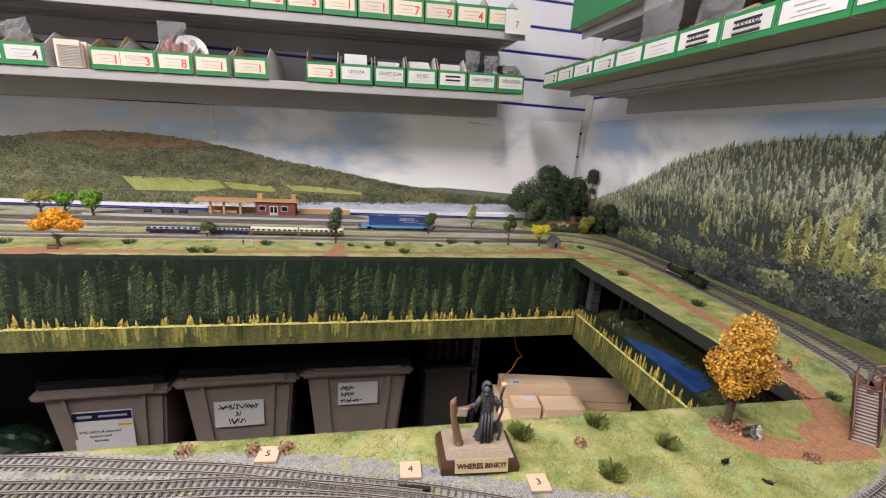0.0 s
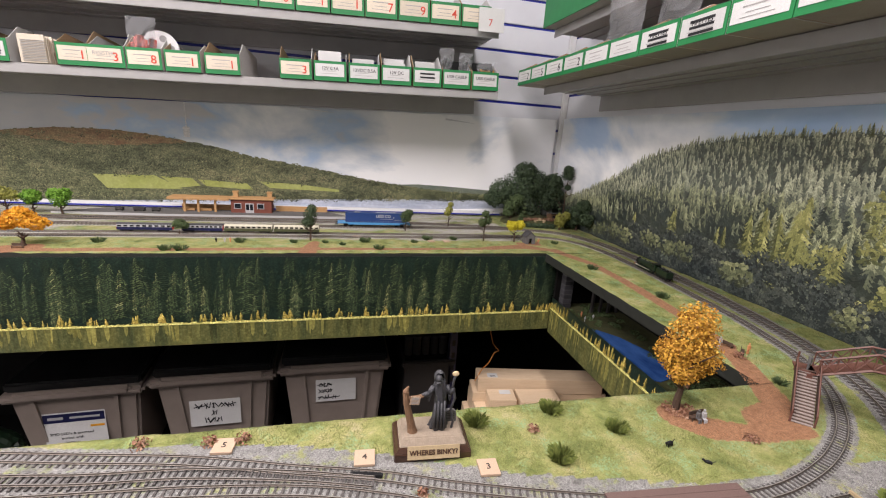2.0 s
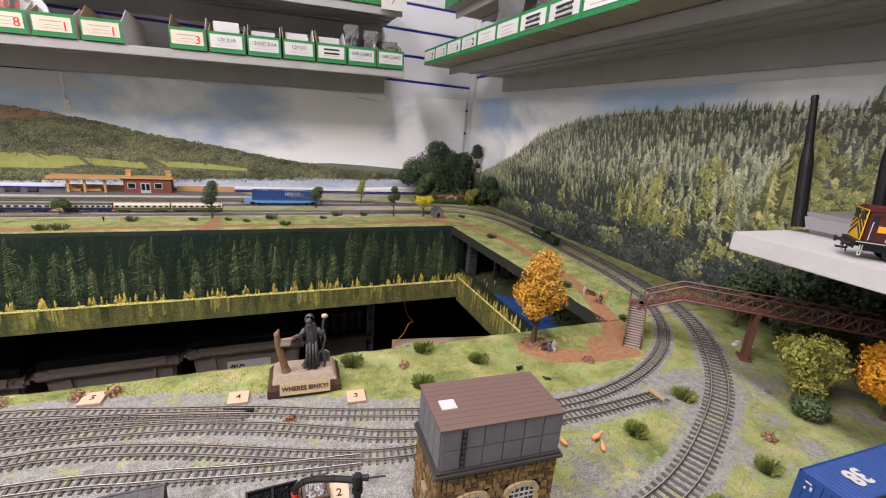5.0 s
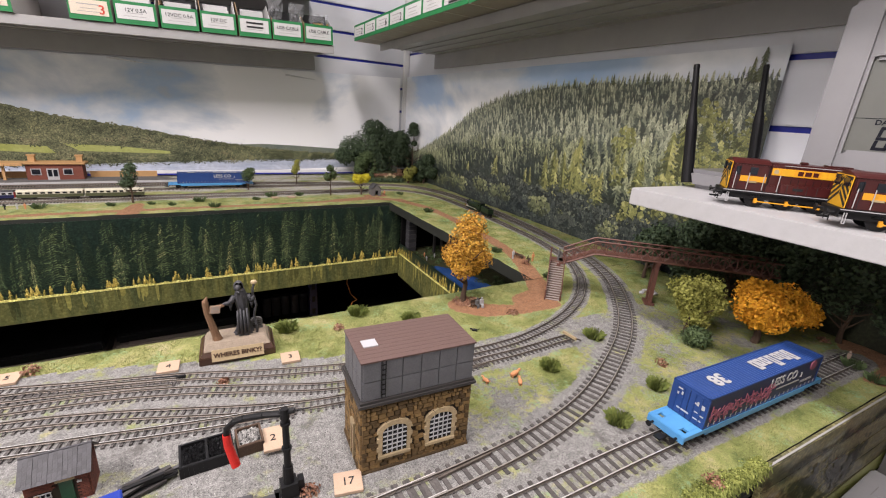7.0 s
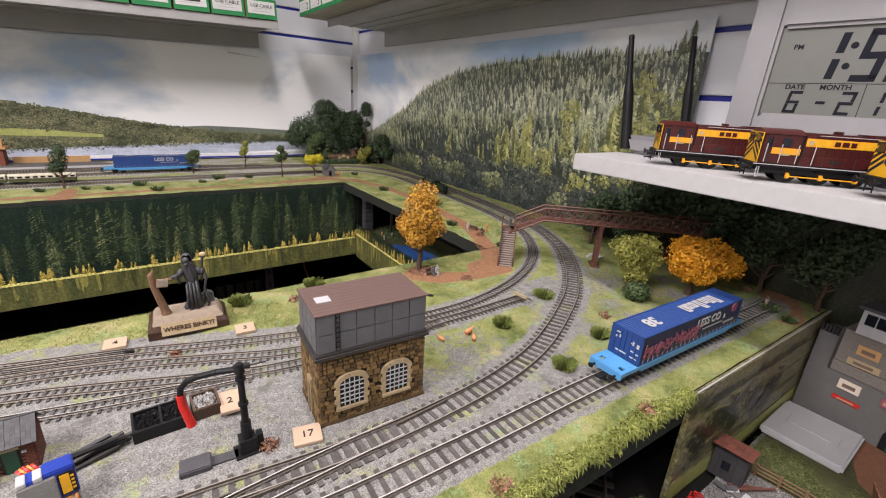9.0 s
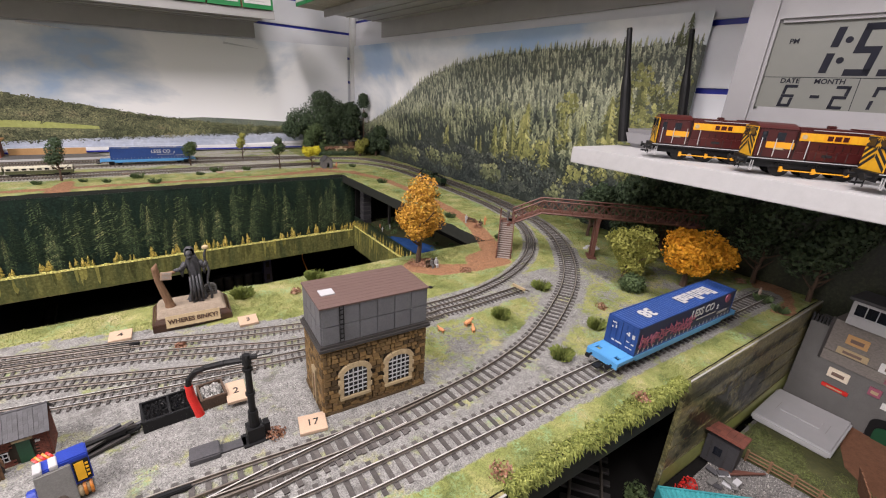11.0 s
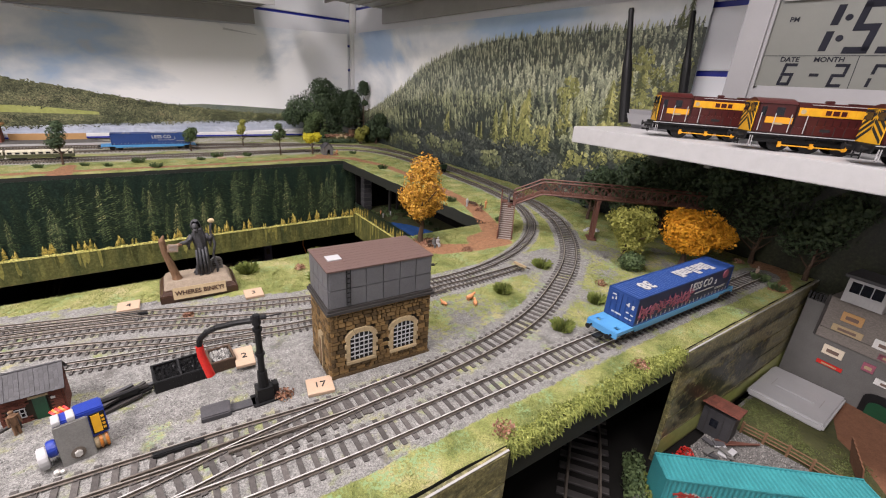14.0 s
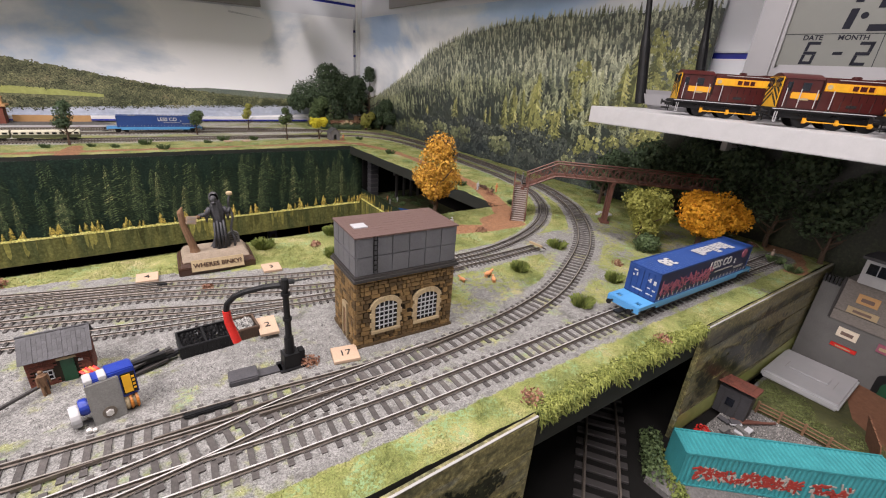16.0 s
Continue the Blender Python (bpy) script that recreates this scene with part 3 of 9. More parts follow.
for a, z in ((-0.09, 1.352), (0.42, 1.352)):
    t = thing("tape_strip", "crumpled clear sticky tape holding the poster", "tape")
    bm = bmesh.new()
    for i in range(14):
        x = a + i * 0.008
        quad(bm, [(x, PY - 0.003 - random.uniform(0, 0.004), z + 0.006 - i * 0.0008), (x + 0.008, PY - 0.003 - random.uniform(0, 0.004), z + 0.006 - i * 0.0008), (x + 0.008, PY - 0.004, z - i * 0.0004), (x, PY - 0.004, z - i * 0.0004)])
    part("tape", bm, M["tape"], t)

# white slat strip seen below the poster
strip = thing("skirting_strip", "white strip with a blue line behind the platform", "trim", kind="structure")
boxpart("white_strip", (-1.9, 0.66, YN - 0.03, YN - 0.008, 1.004, 1.019), M["white_metal"], strip, bevel=0.002)
boxpart("blue_line", (-1.9, 0.66, YN - 0.032, YN - 0.029, 1.006, 1.0105), M["blue"], strip)

# forest poster on the east wall
forest = thing("backscene_poster", "glossy printed backscene of a conifer hillside", "poster")
PX = XE - 0.010
bm = bmesh.new()
bx(bm, PX, PX + 0.001, 0.294, 1.655, 1.003, 1.39)
part("paper", bm, SKY_PALE, forest, "printed cloudy sky, whitened for the light near the corner")
RIDGE = [(0.294, 1.362), (0.351, 1.368), (0.42, 1.362), (0.487, 1.367), (0.564, 1.363), (0.646, 1.368), (0.70, 1.360), (0.784, 1.362), (0.845, 1.353), (0.957, 1.336), (1.04, 1.318), (1.123, 1.293), (1.20, 1.256), (1.254, 1.226), (1.33, 1.196), (1.39, 1.168), (1.5, 1.12), (1.655, 1.09)]
sheet = Flat((PX, 0, 0), (0, 1, 0), (-1, 0, 0))
ys = [0.294 + 0.01 * i for i in range(137)]
for a, b in zip(ys, ys[1:]):
    sheet.shape([(a, 1.0), (b, 1.0), (b, interp(b, RIDGE) - 0.022), (a, interp(a, RIDGE) - 0.022)])
sheet.mesh("printed_forest_floor", FOREST_BASE, forest)
row = 0
while row < 17:
    t = row / 16
    h = 0.022 + 0.05 * t
    n = int(1.36 / (0.0052 if row < 2 else 0.0064 + 0.011 * t))
    for i in range(n):
        a = 0.30 + 1.35 * (i + random.uniform(0.0, 1.0)) / n
        top = interp(a, RIDGE)
        z = top - 0.028 - (top - 1.05) * t * 0.82 + random.uniform(-0.007, 0.004)
        hh = h * random.uniform(0.7, 1.25) * (0.9 if row < 2 else 1.0)
        patch = 1.1 * noise.noise(Vector((a * 7.0, z * 11.0, 4.2))) + 0.7 * noise.noise(Vector((a * 26.0, z * 30.0, 1.1))) - 1.5 * math.exp(-((a - 1.12) / 0.22) ** 2 - ((z - 1.10) / 0.045) ** 2) - 1.0 * math.exp(-((a - 0.84) / 0.07) ** 2 - ((z - 1.09) / 0.05) ** 2)
        sheet.conifer(a, z, hh, hh * random.uniform(0.46, 0.7), 7 if row < 8 else 11, (-1.6 if row > 1 else -1.2) + patch, 3.9, 0.62)
    row += 1
    sheet.layer += 1
    if row == 10:
        sheet.mesh("printed_far_forest", FAR_TREES, forest)
sheet.mesh("printed_near_forest", MID_TREES, forest)
for i in range(40):
    a = random.uniform(0.30, 0.40) if i < 26 else random.uniform(0.4, 0.75)
    sheet.crown(a, random.uniform(1.06, 1.29) if i < 26 else random.uniform(1.03, 1.16), random.uniform(0.014, 0.028), 26)
for a, z, h in ((0.372, 1.22, 0.09), (0.42, 1.20, 0.11), (0.43, 1.16, 0.12), (0.553, 1.17, 0.06), (0.675, 1.09, 0.14), (0.69, 1.08, 0.12), (0.73, 1.09, 0.11), (0.77, 1.08, 0.10), (0.836, 1.085, 0.06), (0.98, 1.07, 0.09), (0.6, 1.09, 0.08), (0.5, 1.12, 0.08), (1.14, 1.05, 0.06)):
    for k in range(2):
        hh = h * random.uniform(0.75, 1.0)
        sheet.conifer(a + random.uniform(-0.014, 0.014), z + random.uniform(-0.015, 0.015), hh, hh * random.uniform(0.45, 0.62), 12, 0.0, 1.1, 0.6)
for a, h in ((0.325, 0.05), (0.338, 0.035), (0.60, 0.022), (0.52, 0.024), (0.71, 0.02), (0.44, 0.022)):
    sheet.conifer(a, interp(a, RIDGE) - 0.026, h, h * 0.55, 9, -1.2, 1.0, 0.7)
for a, z, r in ((0.545, 1.235, 0.026), (0.56, 1.22, 0.02), (0.50, 1.09, 0.03), (0.47, 1.06, 0.03), (0.63, 1.07, 0.028), (0.60, 1.055, 0.03)):
    sheet.crown(a, z, r, 30)
sheet.mesh("printed_golden_layer", GOLD_TREES, forest)
for i in range(760):
    a = random.uniform(0.30, 1.47)
    reach = (0.085 + 0.04 * noise.noise(Vector((a * 9, 0, 3.3)))) * min(1, (1.52 - a) / 0.45)
    sheet.crown(a, 1.0 + random.random() ** 1.5 * reach, random.uniform(0.010, 0.024), 24, -0.35 + 0.9 * noise.noise(Vector((a * 14, i * 0.01, 8.8))))
sheet.mesh("printed_broadleaf", BROAD, forest)
for a, z, r in ((0.93, 1.06, 0.03), (0.97, 1.05, 0.026), (1.05, 1.05, 0.03), (1.16, 1.04, 0.03), (1.22, 1.045, 0.028), (1.29, 1.04, 0.026), (1.34, 1.04, 0.022), (0.76, 1.045, 0.03), (0.80, 1.05, 0.028), (0.55, 1.035, 0.024)):
    for k in range(2):
        sheet.crown(a + random.uniform(-0.02, 0.02), z + random.uniform(-0.012, 0.012), r * 0.9, 26)
sheet.mesh("printed_green_layer", BROAD_LIT, forest)

# woodland print under the white shelf, its near-black ink holding the shelf's shade
gloom = thing("backscene_poster", "printed woodland behind the autumn trees, shelf shade in its ink", "poster")
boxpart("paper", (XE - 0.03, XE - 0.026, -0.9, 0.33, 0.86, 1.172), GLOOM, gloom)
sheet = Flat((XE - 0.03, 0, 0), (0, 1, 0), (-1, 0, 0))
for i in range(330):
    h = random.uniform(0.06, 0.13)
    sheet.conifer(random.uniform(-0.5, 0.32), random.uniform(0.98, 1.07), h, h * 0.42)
sheet.mesh("printed_shaded_forest", GLOOM, gloom)


# pool prints: forest mirrored in still water
def pool_print(name, label, origin, u, length, n, top, line, bottom, tall, low_trees):
    t = thing(name, label, "poster")
    o, uu, nn = Vector(origin), Vector(u), Vector(n)
    bm = bmesh.new()
    m = Matrix((uu.normalized(), (-nn).normalized(), (0, 0, 1))).transposed().to_4x4()
    bx(bm, 0, length, 0.0003, 0.003, bottom, top, Matrix.Translation(o) @ m)
    part("sheet", bm, POOL_BASE, t)
    s = Flat(o, u, n)
    s.shape([(0, bottom), (length, bottom), (length, line), (0, line)])
    for i in range(int(length / 0.0045)):
        a = length * random.random()
        d = random.uniform(0.25, 0.9) * (line - bottom)
        w = random.uniform(0.0015, 0.0060)
        s.shape([(a - w, line), (a + w, line), (a + w * 0.8, line - d * 0.7), (a, line - d), (a - w * 0.7, line - d * 0.8)], max(0, min(2, round(0.25 + 1.4 * noise.noise(Vector((a * 12, length, 5.0))) + random.uniform(-0.7, 0.7)))))
    s.mesh("printed_reflection", MIRROR_WATER, t)
    if tall:
        for row in range(4):
            s.layer += 1
            n = int(length / 0.031)
            for i in range(n):
                a = length * (i + random.random()) / n
                h = random.uniform(0.085, 0.175) * (1.05 - row * 0.15)
                z = line + 0.004 + (3 - row) * 0.014
                s.conifer(a, z, min(h, top - z - 0.002), h * random.uniform(0.30, 0.46), 24, -0.75 + 0.27 * row + 0.8 * noise.noise(Vector((a * 5, row * 3.1, 0.4))), 0.6, 0.55)
        s.mesh("printed_conifer_layer", POOL_TREES, t)
    for i in range(int(length / 0.0075)):
        h = random.uniform(*low_trees) * (0.55 + 0.9 * abs(noise.noise(Vector((i * 0.37, length, 0)))))
        a = length * (0.5 + 0.5 * math.sin(i * 2.399)) if i % 3 else length * random.random()
        s.conifer(a, line + 0.001, h, h * random.uniform(0.5, 0.75), 9)
    s.mesh("printed_sapling_layer", POOL_GOLD, t)
    for i in range(int(length / 0.01)):
        a = i * 0.01
        s.shape([(a, line - 0.0015), (a + 0.0101, line - 0.0015), (a + 0.0101, line + random.uniform(0.002, 0.0055)), (a, line + random.uniform(0.002, 0.0055))])
    s.mesh("printed_reed_band", REED, t)
    return t


YP = 1.094
pool_print("pool_backscene", "printed pine forest mirrored in water below the board", (-1.9, YP - 0.022, 0), (1, 0.0088, 0), 2.535, (0, -1, 0), 0.992, 0.828, 0.774, True, (0.014, 0.036))
pool_print("pool_backscene", "low printed strip of saplings and reeds beside the river", (0.631, 1.082, 0), (-0.012, -1, 0), 0.64, (-1, 0, 0), 0.874, 0.842, 0.770, False, (0.020, 0.038))


# ---- boards and ground ----
def scenery_mat(name, low, high):
    m, nt, b = nodes_of(name)
    ga, sa = nt.nodes.new("ShaderNodeAttribute"), nt.nodes.new("ShaderNodeAttribute")
    ga.attribute_name, sa.attribute_name = "grass", "soil"
    big, fine, mid = noise_node(nt, 22, 5, 0.7), noise_node(nt, 900, 3, 0.75), noise_node(nt, 150, 4, 0.7)
    ballast = mix(nt, 0.75, ramp(nt, mid, [(0.3, low), (0.7, high)]), ramp(nt, fine, [(0.36, (0.3,) * 3), (0.5, (0.95,) * 3), (0.64, (1.6,) * 3)]), "MULTIPLY")
    grass = mix(nt, 0.6, ramp(nt, big, [(0.34, (0.10, 0.125, 0.032)), (0.46, (0.20, 0.222, 0.065)), (0.57, (0.29, 0.285, 0.105)), (0.68, (0.36, 0.32, 0.165))]), ramp(nt, fine, [(0.33, (0.4,) * 3), (0.66, (1.5,) * 3)]), "MULTIPLY")
    mint = mix(nt, 1.0, ramp(nt, noise_node(nt, 30, 4, 0.6), [(0.52, (0,) * 3), (0.60, (0.9,) * 3)]), ramp(nt, noise_node(nt, 420, 3, 0.7), [(0.46, (0,) * 3), (0.56, (1,) * 3)]), "MULTIPLY")
    grass = mix(nt, mint, grass, (0.22, 0.33, 0.16))
    soil = mix(nt, 0.7, ramp(nt, mid, [(0.3, (0.20, 0.095, 0.046)), (0.7, (0.33, 0.17, 0.088))]), ramp(nt, fine, [(0.36, (0.4,) * 3), (0.64, (1.5,) * 3)]), "MULTIPLY")

    def ragged(att):
        a = nt.nodes.new("ShaderNodeMath")
        a.operation = "ADD"
        nt.links.new(att, a.inputs[0])
        s = nt.nodes.new("ShaderNodeMath")
        s.operation = "MULTIPLY_ADD"
        nt.links.new(mid, s.inputs[0])
        s.inputs[1].default_value, s.inputs[2].default_value = 1.1, -0.55
        nt.links.new(s.outputs[0], a.inputs[1])
        return ramp(nt, a.outputs[0], [(0.42, (0,) * 3), (0.62, (1,) * 3)])

    weeds = mix(nt, 1.0, ramp(nt, noise_node(nt, 34, 4, 0.6), [(0.53, (0,) * 3), (0.62, (0.8,) * 3)]), ramp(nt, mid, [(0.40, (0,) * 3), (0.56, (1,) * 3)]), "MULTIPLY")
    ballast = mix(nt, weeds, ballast, grass)
    dust = mix(nt, ramp(nt, noise_node(nt, 48, 4, 0.6), [(0.58, (0,) * 3), (0.68, (0.6,) * 3)]), ballast, (0.075, 0.068, 0.062))
    c = mix(nt, ragged(ga.outputs["Fac"]), dust, grass)
    c = mix(nt, ragged(sa.outputs["Fac"]), c, soil)
    nt.links.new(c, b.inputs["Base Color"])
    b.inputs["Roughness"].default_value = 0.95
    bump(nt, b, fine, 0.8, 0.0012)
    return m


SCENERY = scenery_mat("scenic_ground", (0.155, 0.151, 0.144), (0.275, 0.268, 0.256))
# beige ballast, paler still to make up for weak light at the rear
PALE_YARD = scenery_mat("pale_yard_lightened", (0.30, 0.285, 0.25), (0.47, 0.45, 0.40))


def catmull(pts, step):
    """Points at even steps along a smooth curve through pts."""
    pts = [Vector((*p, 0)) for p in pts]
    ext = [pts[0] * 2 - pts[1]] + pts + [pts[-1] * 2 - pts[-2]]
    dense = []
    for i in range(1, len(ext) - 2):
        p0, p1, p2, p3 = ext[i - 1:i + 3]
        for k in range(24):
            t = k / 24
            dense.append(0.5 * ((2 * p1) + (p2 - p0) * t + (2 * p0 - 5 * p1 + 4 * p2 - p3) * t * t + (3 * p1 - p0 - 3 * p2 + p3) * t ** 3))
    dense.append(pts[-1])
    out, acc = [dense[0]], 0.0
    for a, b in zip(dense, dense[1:]):
        d = (b - a).length
        while acc + d >= step:
            a = a + (b - a) * ((step - acc) / d)
            d = (b - a).length
            out.append(a)
            acc = 0.0
        acc += d
    return out


OO, NG = 0.0175, 0.0105      # the two track gauges
LINES = [
    ("B", OO, [(-0.9, 0.16), (-0.4, 0.14), (-0.2, 0.131), (0.0, 0.119), (0.125, 0.109), (0.20, 0.1045), (0.31, 0.1015), (0.38, 0.1005), (0.44, 0.0985), (0.55, 0.0935), (0.70, 0.087), (0.80, 0.083)], True),
    ("A", OO, [(-0.9, 0.21), (-0.4, 0.182), (-0.1, 0.168), (0.0, 0.161), (0.10, 0.153), (0.20, 0.1430), (0.28, 0.144), (0.356, 0.152), (0.433, 0.174), (0.53, 0.222), (0.595, 0.265), (0.652, 0.316), (0.712, 0.385), (0.757, 0.466), (0.783, 0.53), (0.80, 0.60), (0.817, 0.70), (0.829, 0.81), (0.838, 0.95), (0.838, 1.10), (0.82, 1.22), (0.77, 1.32), (0.66, 1.375), (0.5, 1.39), (0.25, 1.388), (-0.2, 1.38), (-1.7, 1.36)], True),
    ("X", OO, [(-0.35, 0.1415), (-0.1, 0.129), (0.0, 0.127), (0.06, 0.130), (0.12, 0.1375), (0.18, 0.1415), (0.24, 0.1435)], True),
    ("C", NG, [(-0.9, 0.47), (-0.5, 0.452), (-0.3, 0.437), (-0.18, 0.418), (-0.09, 0.402), (0.0, 0.378), (0.072, 0.360), (0.14, 0.337), (0.21, 0.317), (0.30, 0.295), (0.36, 0.287), (0.432, 0.289), (0.508, 0.308), (0.574, 0.338), (0.627, 0.375), (0.675, 0.424), (0.722, 0.497), (0.748, 0.575), (0.765, 0.66), (0.778, 0.83), (0.785, 1.0), (0.777, 1.13), (0.74, 1.22), (0.66, 1.275), (0.5, 1.29), (0.2, 1.29), (-0.3, 1.285), (-1.7, 1.25)], True),
    ("D", NG, [(-0.9, 0.41), (-0.5, 0.395), (-0.158, 0.372), (-0.08, 0.366), (0.005, 0.354), (0.072, 0.336), (0.135, 0.312), (0.2, 0.288), (0.30, 0.271), (0.375, 0.266), (0.424, 0.2655), (0.498, 0.268)], True),
    ("E", NG, [(-0.9, 0.385), (-0.5, 0.375), (-0.15, 0.347), (-0.07, 0.343), (0.01, 0.325), (0.13, 0.282), (0.195, 0.266), (0.28, 0.262), (0.36, 0.2655)], True),
    ("F", NG, [(-0.9, 0.33), (-0.4, 0.326), (-0.1, 0.312), (0.0, 0.297), (0.048, 0.287), (0.10, 0.277), (0.16, 0.268)], True),
    ("G", NG, [(-0.5, 0.424), (-0.25, 0.402), (-0.17, 0.392), (-0.088, 0.386), (0.0, 0.370), (0.07, 0.352)], True),
    ("P", NG, [(-1.7, 1.21), (-0.3, 1.245), (0.2, 1.25), (0.5, 1.262), (0.62, 1.27)], False),
    ("Q", NG, [(-1.7, 1.42), (-0.5, 1.44), (0.2, 1.44), (0.45, 1.43), (0.62, 1.40)], False),
    ("R", NG, [(-1.7, 1.44), (-0.6, 1.47), (0.05, 1.478), (0.3, 1.455), (0.45, 1.435)], False),
]
LINES = [(n, g, [(x + (0.0148 if y < 0.5 else 0.009), y + (0.0088 if y < 0.5 else 0.004)) for x, y in p], near) for n, g, p, near in LINES]
PATHS = {n: catmull(p, 0.01) for n, g, p, _ in LINES}
STEP = 0.004
GX, GY = np.meshgrid(np.arange(-1.92, 0.93, STEP), np.arange(0.0, 1.68, STEP), indexing="ij")
OFF = np.full(GX.shape, 9.0)
for n, g, _, _ in LINES:
    half = 0.023 if g == OO else 0.0145
    for p in PATHS[n]:
        i0, j0 = int((p.x + 1.92) / STEP), int(p.y / STEP)
        w = (slice(max(0, i0 - 14), max(0, i0 + 15)), slice(max(0, j0 - 14), max(0, j0 + 15)))
        OFF[w] = np.minimum(OFF[w], np.hypot(GX[w] - p.x, GY[w] - p.y) - half)


def lookup(table, x, y):
    a, b = (x + 1.92) / STEP, y / STEP
    i, j = max(0, min(table.shape[0] - 2, int(a))), max(0, min(table.shape[1] - 2, int(b)))
    a, b = a - i, b - j
    return (table[i, j] * (1 - a) + table[i + 1, j] * a) * (1 - b) + (table[i, j + 1] * (1 - a) + table[i + 1, j + 1] * a) * b


def off_track(x, y):
    """Distance to the nearest track, less half its ballast's width."""
    return lookup(OFF, x, y)


SOIL_WAYS = [
    [(0.43, 0.408, 0.02), (0.45, 0.385, 0.018), (0.50, 0.368, 0.012), (0.56, 0.366, 0.012)],
    [(0.53, 0.385, 0.022), (0.575, 0.40, 0.02), (0.595, 0.44, 0.016), (0.625, 0.50, 0.014), (0.655, 0.58, 0.012), (0.672, 0.70, 0.012), (0.682, 0.85, 0.011), (0.68, 1.0, 0.011), (0.64, 1.12, 0.014), (0.56, 1.165, 0.02), (0.4, 1.135, 0.008), (-0.03, 1.13, 0.010), (-0.45, 1.115, 0.010), (-1.6, 1.09, 0.012)],
    [(-0.03, 1.10, 0.02), (-0.02, 1.19, 0.012)], [(-0.7, 1.08, 0.05), (-0.62, 1.13, 0.03)],
    [(0.78, 0.065, 0.018), (0.86, 0.10, 0.022)], [(0.57, 1.2, 0.012), (0.62, 1.19, 0.01)],
]
SOIL = np.zeros(GX.shape)
for way in SOIL_WAYS:
    for (ax, ay, aw), (cx, cy, cw) in zip(way, way[1:]):
        dx, dy = cx - ax, cy - ay
        t = np.clip(((GX - ax) * dx + (GY - ay) * dy) / (dx * dx + dy * dy), 0, 1)
        SOIL = np.maximum(SOIL, np.clip(0.75 - (np.hypot(GX - ax - t * dx, GY - ay - t * dy) - (aw + (cw - aw) * t)) / 0.010, 0, 1))
GRASS_EDGE = [(-1.5, 0.448), (-0.3, 0.441), (-0.1, 0.437), (0.01, 0.421), (0.095, 0.397), (0.215, 0.354), (0.315, 0.331), (0.385, 0.316), (0.9, 0.312)]


def masks(x, y):
    if y > 1.04 or (x > 0.58 and y > 0.47):
        g = 0.9 if (y < 1.225 or x > 0.6) else 0.5 + 0.5 * noise.noise(Vector((x * 9, y * 22, 3.3)))
    elif y < 0.092 - 0.012 * (x > 0.45):
        g = 1.0
    elif y > interp(x, GRASS_EDGE):
        g = 1.0
    elif x > 0.45 and y < 0.235:
        g = 0.85 if y < 0.133 else 0.62
    elif x > 0.7:
        g = 0.9
    elif x > 0.6:
        g = 0.5
    else:
        d = math.hypot((x - 0.425) / 0.17, (y - 0.224) / 0.06)
        g = 0.12 + 0.42 * max(0, min(1, 1.6 - 1.1 * d)) + 0.55 * max(0, noise.noise(Vector((x * 26, y * 34, 7.3))))
    g *= 1 - 0.75 * max(0, noise.noise(Vector((x * 31, y * 31, 1.7))) - 0.12) * (1 if x > 0.3 and y < 0.33 else 0.3)
    g *= min(1, max(0, off_track(x, y) / 0.008 + 0.55))
    return g, lookup(SOIL, x, y) * (off_track(x, y) > 0)


def board(name, label, x0, x1, yf, yb, step, thick, surface):
    nx = int(round((x1 - x0) / step))
    ny = int(round((yb(x1) - yf(x1)) / step))
    v, f, ga, so = [], [], [], []
    for i in range(nx + 1):
        x = x0 + (x1 - x0) * i / nx
        for j in range(ny + 1):
            y = yf(x) + (yb(x) - yf(x)) * j / ny
            g, s = masks(x, y)
            free = min(1, max(0, off_track(x, y) / 0.012))
            z = TOP + 0.0008 * (1 - free) - 0.0004 * free + free * (0.0008 + 0.0030 * g * max(0, noise.noise(Vector((x * 28, y * 28, 3.1)))) + 0.0007 * noise.noise(Vector((x * 240, y * 240, 0))))
            v.append((x, y, z))
            ga.append(g)
            so.append(s)
    for i in range(nx):
        for j in range(ny):
            a = i * (ny + 1) + j
            f.append((a, a + ny + 1, a + ny + 2, a + 1))
    rim = [i * (ny + 1) for i in range(nx + 1)] + [nx * (ny + 1) + j for j in range(1, ny + 1)] + [i * (ny + 1) + ny for i in range(nx - 1, -1, -1)] + [j for j in range(ny - 1, 0, -1)]
    base = len(v)
    for k in rim:
        v.append((v[k][0], v[k][1], TOP - thick))
        ga.append(0.0)
        so.append(0.0)
    m = len(rim)
    nf = len(f)
    for k in range(m):
        f.append((rim[k], base + k, base + (k + 1) % m, rim[(k + 1) % m]))
    f.append(tuple(base + k for k in range(m - 1, -1, -1)))
    me = bpy.data.meshes.new(name)
    me.from_pydata(v, [], f)
    me.materials.append(surface)
    me.materials.append(M["ply"])
    for k in range(nf, len(f)):
        me.polygons[k].material_index = 1
    for nm, vals in (("grass", ga), ("soil", so)):
        at = me.attributes.new(nm, "FLOAT", "POINT")
        at.data.foreach_set("value", vals)
    me.polygons.foreach_set("use_smooth", [True] * nf + [False] * (len(f) - nf))
    return tagged(new(name, me), label, "layout board", kind="structure")


def front_y(x):
    return 0.0695 - 0.030 * max(0, x)


board("ground", "front baseboard with ballast, static grass and soil", -1.3, XE - 0.03, front_y, lambda x: 0.453, 0.005, 0.035, SCENERY)
board("ground", "side baseboard carrying the line above the river", 0.600, XE - 0.011, lambda x: 0.4535, lambda x: 1.0925, 0.006, 0.022, SCENERY)
